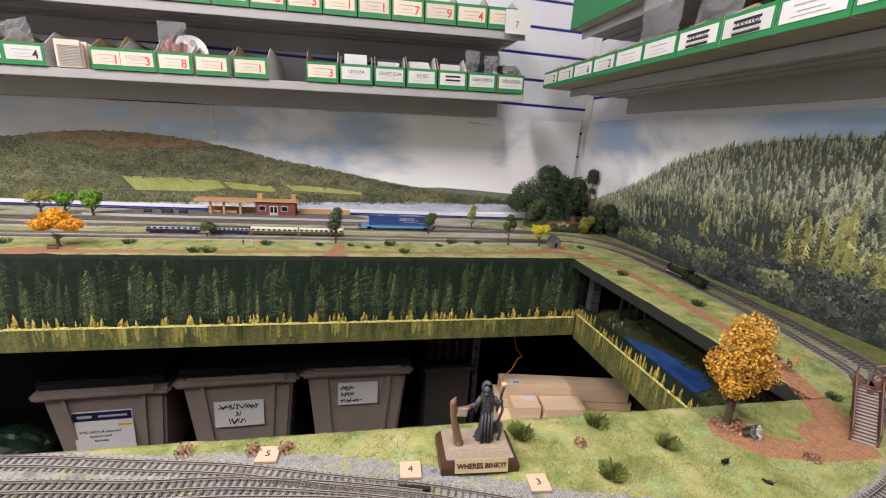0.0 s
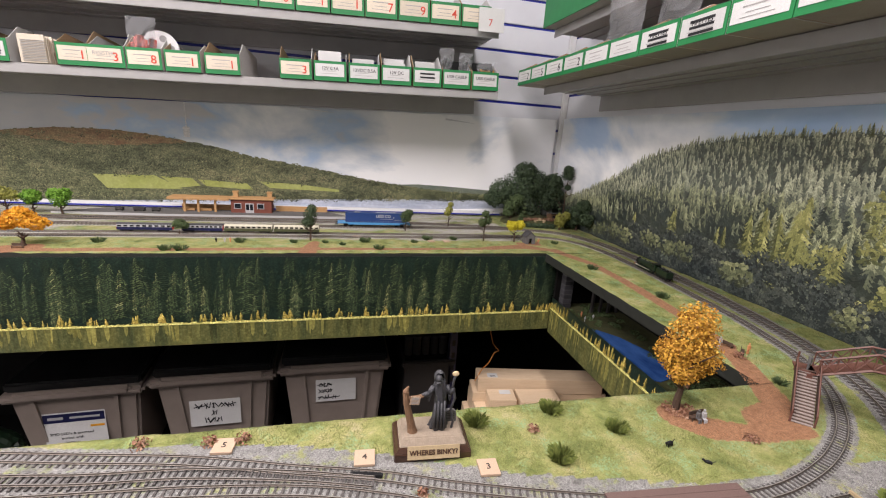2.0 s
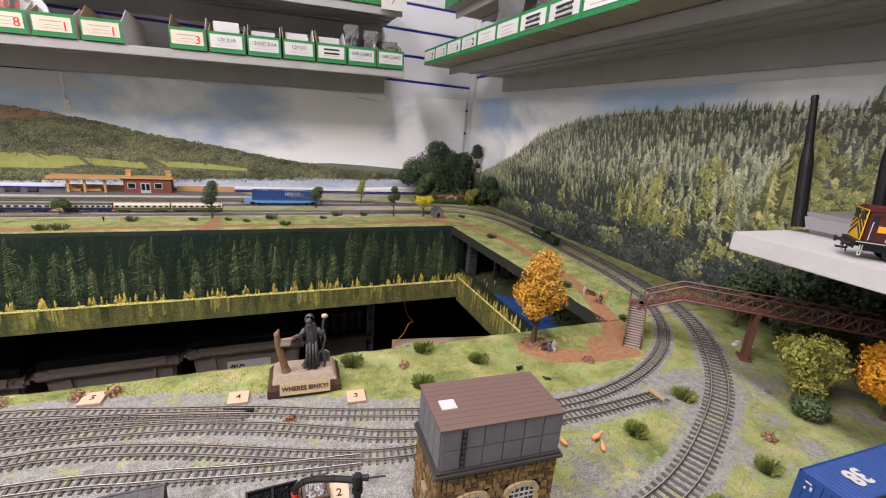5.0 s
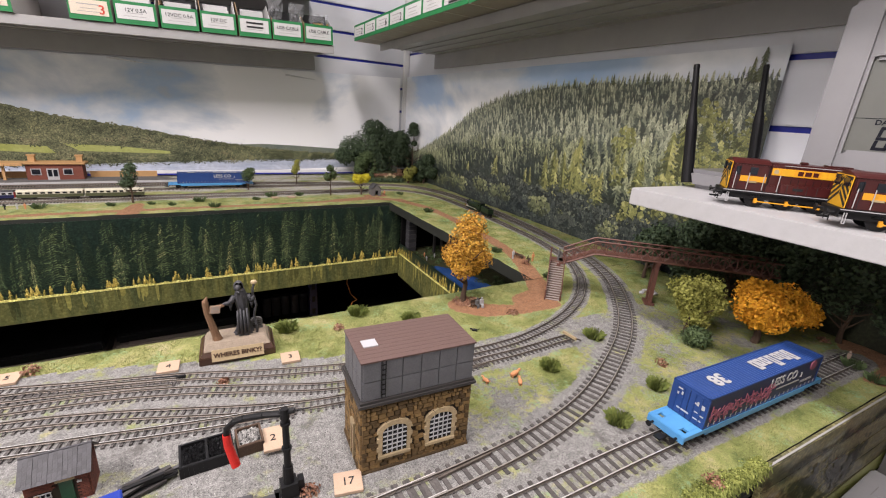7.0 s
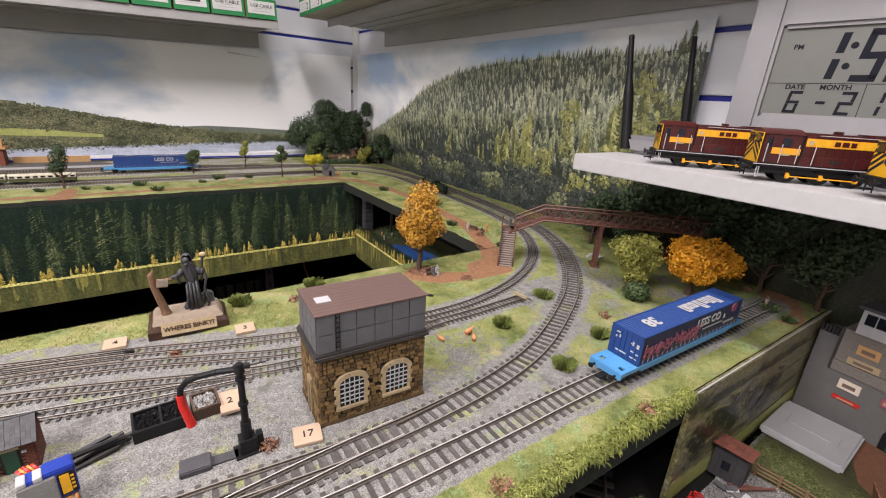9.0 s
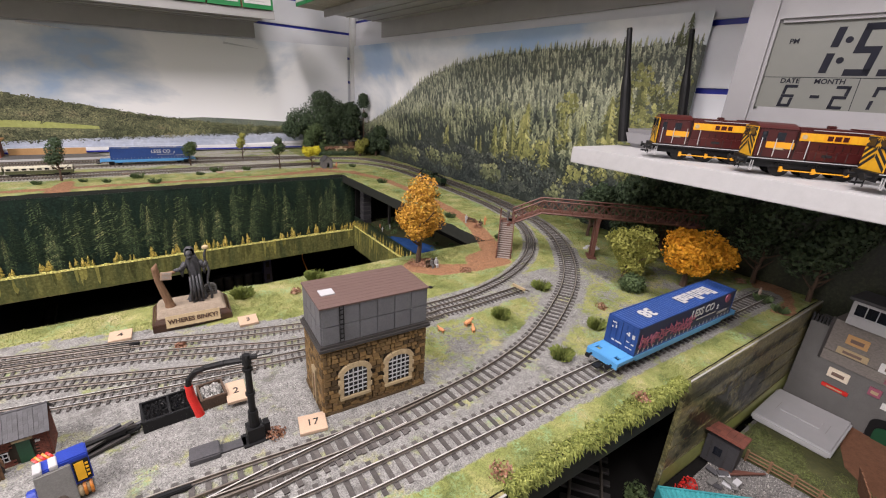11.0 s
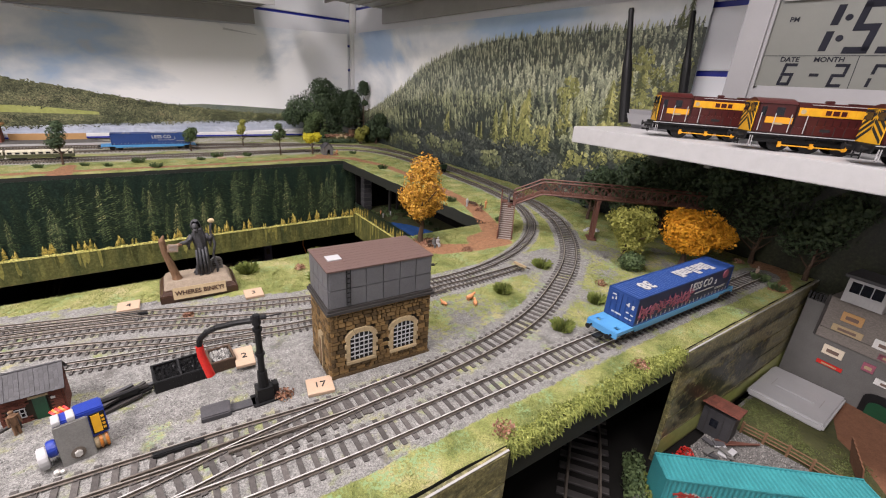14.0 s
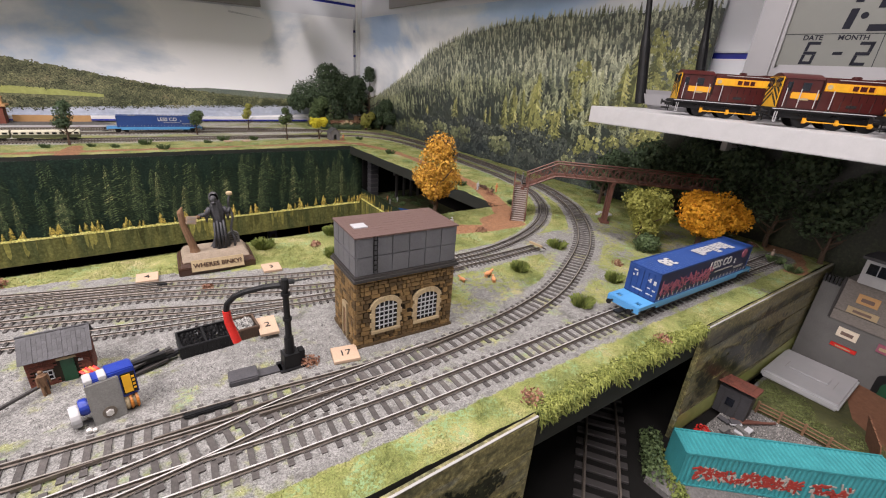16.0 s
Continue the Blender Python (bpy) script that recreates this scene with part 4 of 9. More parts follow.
board("ground", "rear baseboard with station, grass and sidings", -1.9, XE - 0.011, lambda x: YP + 0.001 - 0.022 * (0.61 - min(x, 0.61)) / 2.5, lambda x: YN - 0.007, 0.008, 0.03, PALE_YARD)


# ---- track ----
def rail_mesh(path, off, z0, h, w):
    v, f = [], []
    n = len(path)
    for i, p in enumerate(path):
        d = (path[min(i + 1, n - 1)] - path[max(i - 1, 0)]).normalized()
        s = Vector((-d.y, d.x, 0))
        c = p + s * off
        for a, z in ((-w * 0.5, h), (w * 0.5, h), (w * 0.5, h * 0.72), (w * 0.22, h * 0.6), (w * 0.22, h * 0.25), (w * 0.9, 0), (-w * 0.9, 0), (-w * 0.22, h * 0.25), (-w * 0.22, h * 0.6), (-w * 0.5, h * 0.72)):
            v.append(c + s * a + Vector((0, 0, z0 + z)))
    k = 10
    for i in range(n - 1):
        for j in range(k):
            f.append((i * k + j, i * k + (j + 1) % k, (i + 1) * k + (j + 1) % k, (i + 1) * k + j))
    me = bpy.data.meshes.new("rail")
    me.from_pydata(v, [], f)
    return me, k


def sleeper_data(name, length, width, h):
    bm = bmesh.new()
    bx(bm, -width / 2, width / 2, -length / 2, length / 2, 0, h)
    for s in (-1, 1):
        for d in (-1, 1):
            y = s * (OO if length > 0.025 else NG) / 2 + d * 0.0013
            bx(bm, -width * 0.3, width * 0.3, y - 0.0005, y + 0.0005, h, h + 0.0009)
    me = bpy.data.meshes.new(name)
    bm.to_mesh(me)
    bm.free()
    me.materials.append(M["sleeper"])
    return me


SLEEPERS = {OO: sleeper_data("sleeper", 0.0305, 0.0035, 0.0019), NG: sleeper_data("sleeper", 0.0185, 0.0020, 0.0013)}
for idx, (nm, g, pts, near) in enumerate(LINES):
    wide = g == OO
    t = thing("railway_track", ("wide" if wide else "narrow") + " model railway track on dark sleepers", "railway track", group="tracks")
    hs, lift = (0.0019 if wide else 0.0014), TOP + idx * 0.00022
    fine_path = catmull(pts, 0.006)
    for s in (-1, 1):
        me, k = rail_mesh(fine_path, s * g / 2, lift + hs, 0.0026 if wide else 0.0019, 0.0010 if wide else 0.0007)
        me.materials.append(M["rail_dull"])
        me.materials.append(M["rail"] if nm in "BXF" else M["rail_worn"])
        for i, p in enumerate(me.polygons):
            if i % k == 0:
                p.material_index = 1
        r = new("rail", me)
        r.parent = t
    pitch = 0.0093 if wide else 0.0062
    sp = catmull(pts, pitch)
    far_v, far_f, count = [], [], 0
    for i, p in enumerate(sp):
        d = (sp[min(i + 1, len(sp) - 1)] - sp[max(i - 1, 0)]).normalized()
        m = Matrix.Translation((p.x, p.y, lift - 0.0003)) @ Matrix.Rotation(math.atan2(d.y, d.x), 4, "Z")
        if near and p.y < 0.48 and p.x > -0.45 and count < 290:
            share("sleeper", SLEEPERS[g], t, m)
            count += 1
        else:
            b0 = len(far_v)
            L, W = (0.0305, 0.0034) if wide else (0.0185, 0.0021)
            for z in (0, hs):
                far_v += [m @ Vector((a * W / 2, b * L / 2, z)) for a, b in ((-1, -1), (1, -1), (1, 1), (-1, 1))]
            far_f += [tuple(b0 + q for q in fc) for fc in ((4, 5, 6, 7), (0, 1, 5, 4), (1, 2, 6, 5), (2, 3, 7, 6), (3, 0, 4, 7))]
    if far_v:
        me = bpy.data.meshes.new("sleeper_bed")
        me.from_pydata(far_v, [], far_f)
        me.materials.append(M["sleeper"])
        o = tagged(new("sleeper_bed", me), kind="stuff")
        o.parent = t
# points: tie bars, check rails
for x, y, a, L in ((0.277, 0.158, 4, 0.05), (0.100, 0.159, -2, 0.07), (0.145, 0.148, -3, 0.05), (0.035, 0.159, 0, 0.06)):
    solid_m = pose(x, y, TOP + 0.002, 0, 0, a)
    t = thing("check_rail", "short dark check rail beside the running rail", "rail", solid_m)
    boxpart("bar", (-L / 2, L / 2, -0.0006, 0.0006, 0, 0.0022), M["rail_dull"], t)
for x, y, a in ((0.075, 0.372, -12), (0.095, 0.171, -3)):
    t = thing("point_motor_cover", "small black strip cover beside the points", "cover", pose(x, y, TOP + 0.001, 0, 0, a))
    boxpart("cover", (-0.014, 0.014, -0.0022, 0.0022, 0, 0.003), M["black"], t, bevel=0.0006)


# ---- scattered ballast and grass ----
def scatter(name, label, n, area, ok, shape, material, category):
    v, f = [], []
    k = 0
    tries = 0
    while k < n and tries < n * 6:
        tries += 1
        x, y = random.uniform(area[0], area[1]), random.uniform(area[2], area[3])
        if ok(x, y):
            shape(v, f, x, y)
            k += 1
    me = bpy.data.meshes.new(name)
    me.from_pydata(v, [], f)
    me.materials.append(material)
    return tagged(new(name, me), label, category, kind="stuff")


def chip(v, f, x, y):
    r = random.uniform(0.0003, 0.00085)
    a = random.uniform(0, 6.28)
    b = len(v)
    for i in range(3):
        v.append((x + r * math.cos(a + i * 2.1), y + r * math.sin(a + i * 2.1), TOP - 0.0002))
    v.append((x, y, TOP + r * random.uniform(0.9, 1.7)))
    f.extend([(b, b + 1, b + 3), (b + 1, b + 2, b + 3), (b + 2, b, b + 3)])


def blade(v, f, x, y):
    L, w, a = random.uniform(0.0010, 0.0024), 0.00028, random.uniform(0, 6.28)
    b = len(v)
    lx, ly = random.uniform(-1, 1) * L * 0.6, random.uniform(-1, 1) * L * 0.6
    v.extend([(x - w * math.cos(a), y - w * math.sin(a), TOP), (x + w * math.cos(a), y + w * math.sin(a), TOP), (x + lx, y + ly, TOP + L)])
    f.append((b, b + 1, b + 2))


scatter("ballast", "loose grey ballast chips between the rails", 105000, (-0.35, 0.68, 0.08, 0.44), lambda x, y: masks(x, y)[0] < 0.35, chip, M["stone"], "gravel")
scatter("static_grass", "short yellow-green static grass", 110000, (-0.3, 0.69, 0.04, 0.453), lambda x, y: y > front_y(x) + 0.001 and (lambda q: q[0] > random.uniform(0.35, 0.9) and q[1] < 0.35)(masks(x, y)) and off_track(x, y) > 0, blade, GRASS, "grass")

# olive blades, darker than the front grass to carry the shelves' shade
scatter("static_grass", "short olive static grass along the side board, darkened for shade", 48000, (0.602, 0.885, 0.455, 1.09), lambda x, y: (lambda q: q[0] > random.uniform(0.3, 0.8) and q[1] < 0.35)(masks(x, y)) and off_track(x, y) > 0, blade, TUFT, "grass")
# same darker blades here, with the white shelf's shade in their colour
scatter("static_grass", "short olive static grass behind the footbridge, darkened for shade", 26000, (0.69, 0.87, 0.06, 0.453), lambda x, y: (lambda q: q[0] > random.uniform(0.3, 0.8) and q[1] < 0.35)(masks(x, y)) and off_track(x, y) > 0, blade, TUFT, "grass")
scatter("static_grass", "short green static grass along the rear board", 26000, (-0.95, 0.88, 1.10, 1.23), lambda x, y: (lambda q: q[0] > random.uniform(0.3, 0.8) and q[1] < 0.35)(masks(x, y)) and off_track(x, y) > 0, blade, GRASS, "grass")
scatter("ballast", "loose grey ballast chips on the side board", 16000, (0.70, 0.885, 0.455, 1.10), lambda x, y: off_track(x, y) < 0.004, chip, M["stone"], "gravel")

scatter("soil_chips", "fine orange-brown soil scatter on the paths", 15000, (0.40, 0.72, 0.34, 1.09), lambda x, y: masks(x, y)[1] > 0.55, chip, M["soil_chip"], "soil")


# ---- plants ----
def leaf_cloud(name, blobs, n, size, material, parent, label="", hollow=0.55):
    """A crown: many small leaves over a few uneven lumps, thinner towards the rim."""
    v, f = [], []
    tot = sum(b[3] for b in blobs)
    for _ in range(n):
        r = random.uniform(0, tot)
        for b in blobs:
            r -= b[3]
            if r <= 0:
                break
        cx, cy, cz, rad, sq = b
        d = Vector((random.gauss(0, 1), random.gauss(0, 1), random.gauss(0, 1))).normalized()
        k = 1 + 0.32 * noise.noise(d * 2.3 + Vector((cx * 90, cy * 90, cz * 90)))
        rr = rad * k * (hollow + (1 - hollow) * random.random() ** 0.5)
        p = Vector((cx + d.x * rr, cy + d.y * rr, cz + d.z * rr * sq))
        a = (d + Vector((random.uniform(-1, 1), random.uniform(-1, 1), random.uniform(-1, 1))) * 0.9).normalized()
        u = a.orthogonal().normalized() * size * random.uniform(0.6, 1.3)
        u.rotate(Matrix.Rotation(random.uniform(0, 6.28), 3, a))
        w = a.cross(u) * random.uniform(0.6, 0.95)
        i = len(v)
        v.extend([p - u, p + w * 0.8 + a * size * 0.2, p + u, p - w])
        f.append((i, i + 1, i + 2, i + 3))
    me = bpy.data.meshes.new(name)
    me.from_pydata(v, [], f)
    me.materials.append(material)
    ob = new(name, me)
    ob.parent = parent
    return tagged(ob, label)


def trunk(parent, h, r, limbs, material=None):
    bm = bmesh.new()
    pts = [Vector((0, 0, -0.001))]
    for i in range(1, 6):
        pts.append(Vector((random.uniform(-1, 1) * r * 0.5, random.uniform(-1, 1) * r * 0.5, h * i / 5)))
    for i in range(5):
        cyl(bm, pts[i], pts[i + 1], r * (1.3 - 0.2 * i), r * (1.1 - 0.2 * i), 7)
    for i in range(limbs):
        a = i * 6.283 / limbs + random.uniform(-0.4, 0.4)
        s = pts[random.choice((2, 3, 4))]
        e = s + Vector((math.cos(a), math.sin(a), random.uniform(0.5, 1.0))) * h * random.uniform(0.3, 0.5)
        cyl(bm, s, (s + e) / 2 + Vector((0, 0, -h * 0.02)), r * 0.5, r * 0.35, 5)
        cyl(bm, (s + e) / 2 + Vector((0, 0, -h * 0.02)), e, r * 0.35, r * 0.12, 5)
    return part("trunk", bm, material or M["brown_tree"], parent)


def tree(x, y, label, h, trunk_h, blobs, n, size, material, r=0.003, limbs=7, hollow=0.5, z=TOP):
    t = thing("model_tree", label, "tree", pose(x, y, z))
    trunk(t, trunk_h, r, limbs)
    leaf_cloud("crown", blobs, n, size, material, t, hollow=hollow)
    return t


random.seed(11)
# autumn oak by the river corner
tree(0.438, 0.421, "orange autumn model tree on a soil patch", 0.135, 0.07,
     [(0, 0, 0.088, 0.029, 1.1), (-0.014, 0.004, 0.072, 0.022, 0.9), (0.015, -0.004, 0.070, 0.023, 0.9), (0.003, 0, 0.112, 0.023, 0.95), (-0.010, -0.006, 0.054, 0.017, 0.8), (0.014, 0.006, 0.052, 0.017, 0.8)], 9000, 0.0016, AUTUMN, 0.0036, 9, 0.35)
# broad amber bush and olive tree beside the shelf
tree(0.735, 0.170, "broad bright orange foam model tree", 0.09, 0.05,
     [(-0.018, 0, 0.055, 0.029, 0.95), (0.018, -0.012, 0.055, 0.031, 0.9), (0.0, 0.010, 0.064, 0.026, 0.8), (0.038, -0.026, 0.048, 0.022, 0.8), (0.0, -0.005, 0.036, 0.026, 0.6)], 11000, 0.0019, AMBER, 0.004, 6, 0.55)
tree(0.665, 0.222, "olive green lumpy model tree", 0.1, 0.05,
     [(-0.012, 0.004, 0.066, 0.022, 0.8), (0.016, -0.004, 0.064, 0.022, 0.9), (0.0, 0, 0.048, 0.022, 0.9), (0.006, -0.004, 0.03, 0.019, 1.0), (0.022, -0.014, 0.046, 0.016, 0.9)], 7500, 0.0017, OLIVEL, 0.0035, 7, 0.5)
tree(0.648, 0.199, "small dark green bush under the olive tree", 0.03, 0.01, [(0, 0, 0.012, 0.017, 0.8)], 1400, 0.0018, MID, 0.0015, 4, 0.4)
# rear trees
tree(-0.63, 1.146, "spreading golden model tree with a bench", 0.085, 0.03,
     [(0, 0, 0.062, 0.03, 0.7), (-0.028, 0, 0.05, 0.022, 0.6), (0.028, 0, 0.052, 0.024, 0.6), (0, 0, 0.075, 0.02, 0.6)], 4200, 0.0024, AMBER, 0.004, 8, 0.5)
tree(-0.03, 1.214, "tall dark green model tree", 0.1, 0.06, [(0, 0, 0.07, 0.017, 1.4), (0.005, 0, 0.088, 0.012, 1.0), (-0.006, 0, 0.05, 0.017, 0.7)], 2600, 0.002, DARK, 0.0022, 8, 0.3)
tree(0.462, 1.228, "slim green model tree", 0.1, 0.07, [(-0.008, 0, 0.056, 0.012, 1.1), (0.008, 0, 0.064, 0.012, 1.2), (0, 0, 0.082, 0.011, 1.0)], 1800, 0.002, MID, 0.0017, 8, 0.3)
tree(0.557, 1.222, "round yellow model bush on a stem", 0.07, 0.035, [(-0.01, 0, 0.05, 0.018, 0.8), (0.012, 0, 0.052, 0.017, 0.8)], 2400, 0.0022, LIME, 0.0022, 5, 0.5)
tree(0.402, 1.43, "slim light green model tree", 0.085, 0.05, [(0, 0, 0.056, 0.013, 1.1), (0.004, 0, 0.074, 0.010, 1.0), (-0.006, 0, 0.044, 0.011, 0.8)], 1500, 0.002, OLIVEL, 0.0016, 7, 0.3)
tree(0.245, 1.352, "bluish green model tree by the wagon", 0.075, 0.03, [(0, 0, 0.045, 0.018, 1.0), (0.008, 0, 0.056, 0.014, 0.9)], 1800, 0.002, MID, 0.002, 6, 0.4)
tree(-0.36, 1.262, "small olive model bush in front of the coaches", 0.045, 0.015, [(0, 0, 0.03, 0.017, 0.8), (0.012, 0, 0.026, 0.012, 0.8)], 1500, 0.002, MID, 0.0018, 5, 0.4)
tree(-0.745, 1.50, "bright green model tree", 0.085, 0.03, [(0, 0, 0.05, 0.026, 1.0), (0.012, 0, 0.064, 0.018, 0.8), (-0.012, 0, 0.062, 0.018, 0.8)], 3000, 0.0026, BRIGHT, 0.003, 8, 0.4)
tree(-0.87, 1.49, "grey-green open model tree", 0.085, 0.05, [(0, 0, 0.06, 0.026, 0.8), (-0.022, 0, 0.05, 0.018, 0.8), (0.02, 0, 0.052, 0.018, 0.8)], 1500, 0.0024, OLIVEL, 0.003, 9, 0.3)
tree(-0.82, 1.51, "bright green model tree", 0.075, 0.03, [(0, 0, 0.05, 0.024, 0.9)], 1800, 0.0026, BRIGHT, 0.003, 7, 0.4)
tree(-1.06, 1.50, "dark green model tree", 0.08, 0.03, [(0, 0, 0.05, 0.024, 1.0)], 1500, 0.0026, DARK, 0.003, 7, 0.4)
# wooded knoll in the corner
for x, y, label, blobs, n, m in (
        (0.70, 1.585, "large rounded dark green model tree", [(0.01, 0, 0.12, 0.068, 0.9), (-0.055, 0, 0.105, 0.055, 0.85), (0.065, 0, 0.14, 0.066, 0.9), (0.03, 0, 0.185, 0.045, 0.8), (0.11, 0.0, 0.12, 0.055, 1.1), (-0.085, 0, 0.08, 0.04, 0.8), (0.03, 0, 0.06, 0.07, 0.8)], 16000, DARK),
        (0.825, 1.55, "tall dark green model tree", [(0, 0, 0.10, 0.045, 1.3), (0.01, 0, 0.15, 0.036, 1.0)], 4500, DARK),
        (0.66, 1.52, "mid green bushy model tree", [(0, 0, 0.06, 0.026, 1.0), (0.02, 0, 0.085, 0.026, 0.9), (-0.01, 0, 0.04, 0.02, 0.8)], 3000, MID),
        (0.865, 1.40, "dark green bushy model tree", [(0, 0, 0.06, 0.03, 1.2), (0, -0.03, 0.09, 0.024, 1.0), (-0.012, 0.01, 0.03, 0.024, 0.9), (0, -0.06, 0.05, 0.024, 1.0)], 4500, DARK),
        (0.80, 1.40, "olive green bushy model tree", [(0, 0, 0.035, 0.02, 1.2), (0.02, 0, 0.05, 0.016, 1.0)], 1800, OLIVEL)):
    tree(x, y, label, 0.1, 0.05, blobs, n, 0.0034, m, 0.004, 7, 0.5)
tree(0.862, 1.50, "bare-stemmed dark model tree", 0.2, 0.175, [(0, 0, 0.185, 0.022, 0.9), (0.0, 0, 0.205, 0.018, 0.8), (0.006, 0, 0.14, 0.012, 0.8)], 2000, 0.003, DARK, 0.0026, 5, 0.3)


def conifer(x, y, h, w, label="small dark green model conifer", m=None):
    t = thing("model_conifer", label, "tree", pose(x, y, TOP), "conifers on the knoll")
    trunk(t, h * 0.9, w * 0.08, 0)
    leaf_cloud("crown", [(0, 0, h * (0.15 + 0.17 * i), w * (0.5 - 0.085 * i), 0.7) for i in range(5)], 900, 0.0024, m or DARK, t, hollow=0.4)


for x, y, h in ((0.70, 1.49, 0.09), (0.745, 1.53, 0.10), (0.785, 1.55, 0.10), (0.72, 1.55, 0.12), (0.83, 1.47, 0.095), (0.68, 1.47, 0.05), (0.845, 1.44, 0.08)):
    conifer(x, y, h, 0.028, m=MID if h < 0.095 else DARK)
knoll = thing("grass_knoll", "low mossy mound with a hedge in the corner", "mound", kind="structure")
bm = bmesh.new()
ball(bm, (0.76, 1.53, 1.0), 1, 3, (0.13, 0.09, 0.026), 0.05)
part("mound", bm, M["moss"], knoll)
leaf_cloud("hedge", [(0.66 + 0.02 * i, 1.445 - 0.004 * i, 1.008, 0.013, 0.7) for i in range(7)], 2500, 0.0022, DARK, knoll, "dark clipped hedge")
leaf_cloud("flower_bed", [(0.70 + 0.02 * i, 1.475, 1.022, 0.012, 0.5) for i in range(7)], 1200, 0.002, FLOWER, knoll, "mixed rust flowers")
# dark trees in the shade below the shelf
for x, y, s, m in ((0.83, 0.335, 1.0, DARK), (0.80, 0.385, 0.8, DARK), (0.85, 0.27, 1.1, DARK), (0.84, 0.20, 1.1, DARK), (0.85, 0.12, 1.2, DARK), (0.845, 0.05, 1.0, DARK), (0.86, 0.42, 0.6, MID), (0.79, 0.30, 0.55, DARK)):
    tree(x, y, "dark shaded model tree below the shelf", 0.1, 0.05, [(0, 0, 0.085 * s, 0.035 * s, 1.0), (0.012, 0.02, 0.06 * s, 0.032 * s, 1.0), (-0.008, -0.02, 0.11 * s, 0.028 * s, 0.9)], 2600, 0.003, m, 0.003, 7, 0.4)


def tuft_thing(x, y, r, label, mat_, z=TOP, blades=150, name="grass_tuft"):
    t = thing(name, label, "plant", pose(x, y, z), "tufts and shrubs")
    v, f = [], []
    for _ in range(blades):
        a, q = random.uniform(0, 6.283), random.random() ** 0.6 * r
        L = random.uniform(0.5, 1.15) * r * 1.25
        bxx, byy = q * math.cos(a) * 0.75, q * math.sin(a) * 0.75
        tx, ty = bxx * 1.7 + random.uniform(-1, 1) * r * 0.25, byy * 1.7 + random.uniform(-1, 1) * r * 0.25
        w = 0.00045
        i = len(v)
        v.extend([(bxx - w, byy, 0), (bxx + w, byy, 0), ((bxx + tx) / 2 + w, (byy + ty) / 2, L * 0.65), (tx, ty, L * (1 - 0.35 * q / r))])
        f.append((i, i + 1, i + 2, i + 3))
    me = bpy.data.meshes.new("tuft")
    me.from_pydata(v, [], f)
    me.materials.append(mat_)
    o = new("tuft", me)
    o.parent = t
    return t


for x, y, r in ((0.436, 0.235, 0.010), (0.433, 0.142, 0.010), (0.517, 0.161, 0.010), (0.538, 0.265, 0.011), (0.284, 0.437, 0.011), (0.342, 0.397, 0.010), (0.259, 0.366, 0.011), (0.193, 0.428, 0.011)):
    tuft_thing(x, y, r, "round green static grass tuft", TUFT, blades=420)
for x, y, r in ((0.77, 0.06, 0.009), (0.785, 0.085, 0.010), (0.63, 0.60, 0.010), (0.70, 0.76, 0.012), (0.655, 0.95, 0.012), (0.63, 0.45, 0.008)):
    tuft_thing(x, y, r, "low green ground shrub", MID, blades=170)
for x, y, r in ((-0.505, 1.182, 0.012), (-0.341, 1.114, 0.013), (-0.31, 1.112, 0.014), (0.053, 1.171, 0.008), (0.114, 1.204, 0.013), (0.145, 1.131, 0.012), (0.372, 1.24, 0.011), (0.294, 1.234, 0.014), (-0.20, 1.19, 0.012), (0.68, 1.2, 0.01), (-0.75, 1.17, 0.012), (0.25, 1.20, 0.009), (-0.07, 1.19, 0.009), (0.01, 1.19, 0.008)):
    tuft_thing(x, y, r, "low green ground shrub", MID, blades=110)
for x, y, r in ((0.250, 0.409, 0.007), (-0.127, 0.447 - 0.008, 0.009), (-0.067, 0.434, 0.008), (-0.039, 0.434, 0.008), (0.481, 0.359, 0.008), (0.563, 0.187, 0.008), (0.444, 0.061, 0.008), (0.284, 0.070, 0.009), (0.165, 0.186, 0.007), (0.12, 0.345, 0.006), (0.64, 0.52, 0.009), (0.655, 0.55, 0.007), (0.83, 0.13, 0.008), (0.62, 1.195, 0.008)):
    t = thing("flower_clump", "small rust and cream flowering clump", "plant", pose(x, y, TOP), "flower clumps")
    leaf_cloud("bloom", [(0, 0, r * 0.35, r, 0.65)], 170, 0.0014, FLOWER, t, hollow=0.2)
ivy = thing("hanging_ivy", "bright green trailing foliage over the board edge", "plant")
blobs = []
for i in range(60):
    x = 0.281 + i * 0.0037
    blobs.append((x, front_y(x) + random.uniform(-0.002, 0.008), TOP + random.uniform(-0.002, 0.003), random.uniform(0.004, 0.008), 0.6))
leaf_cloud("foliage", blobs, 5200, 0.0011, IVY, ivy, hollow=0.25)
v, f = [], []
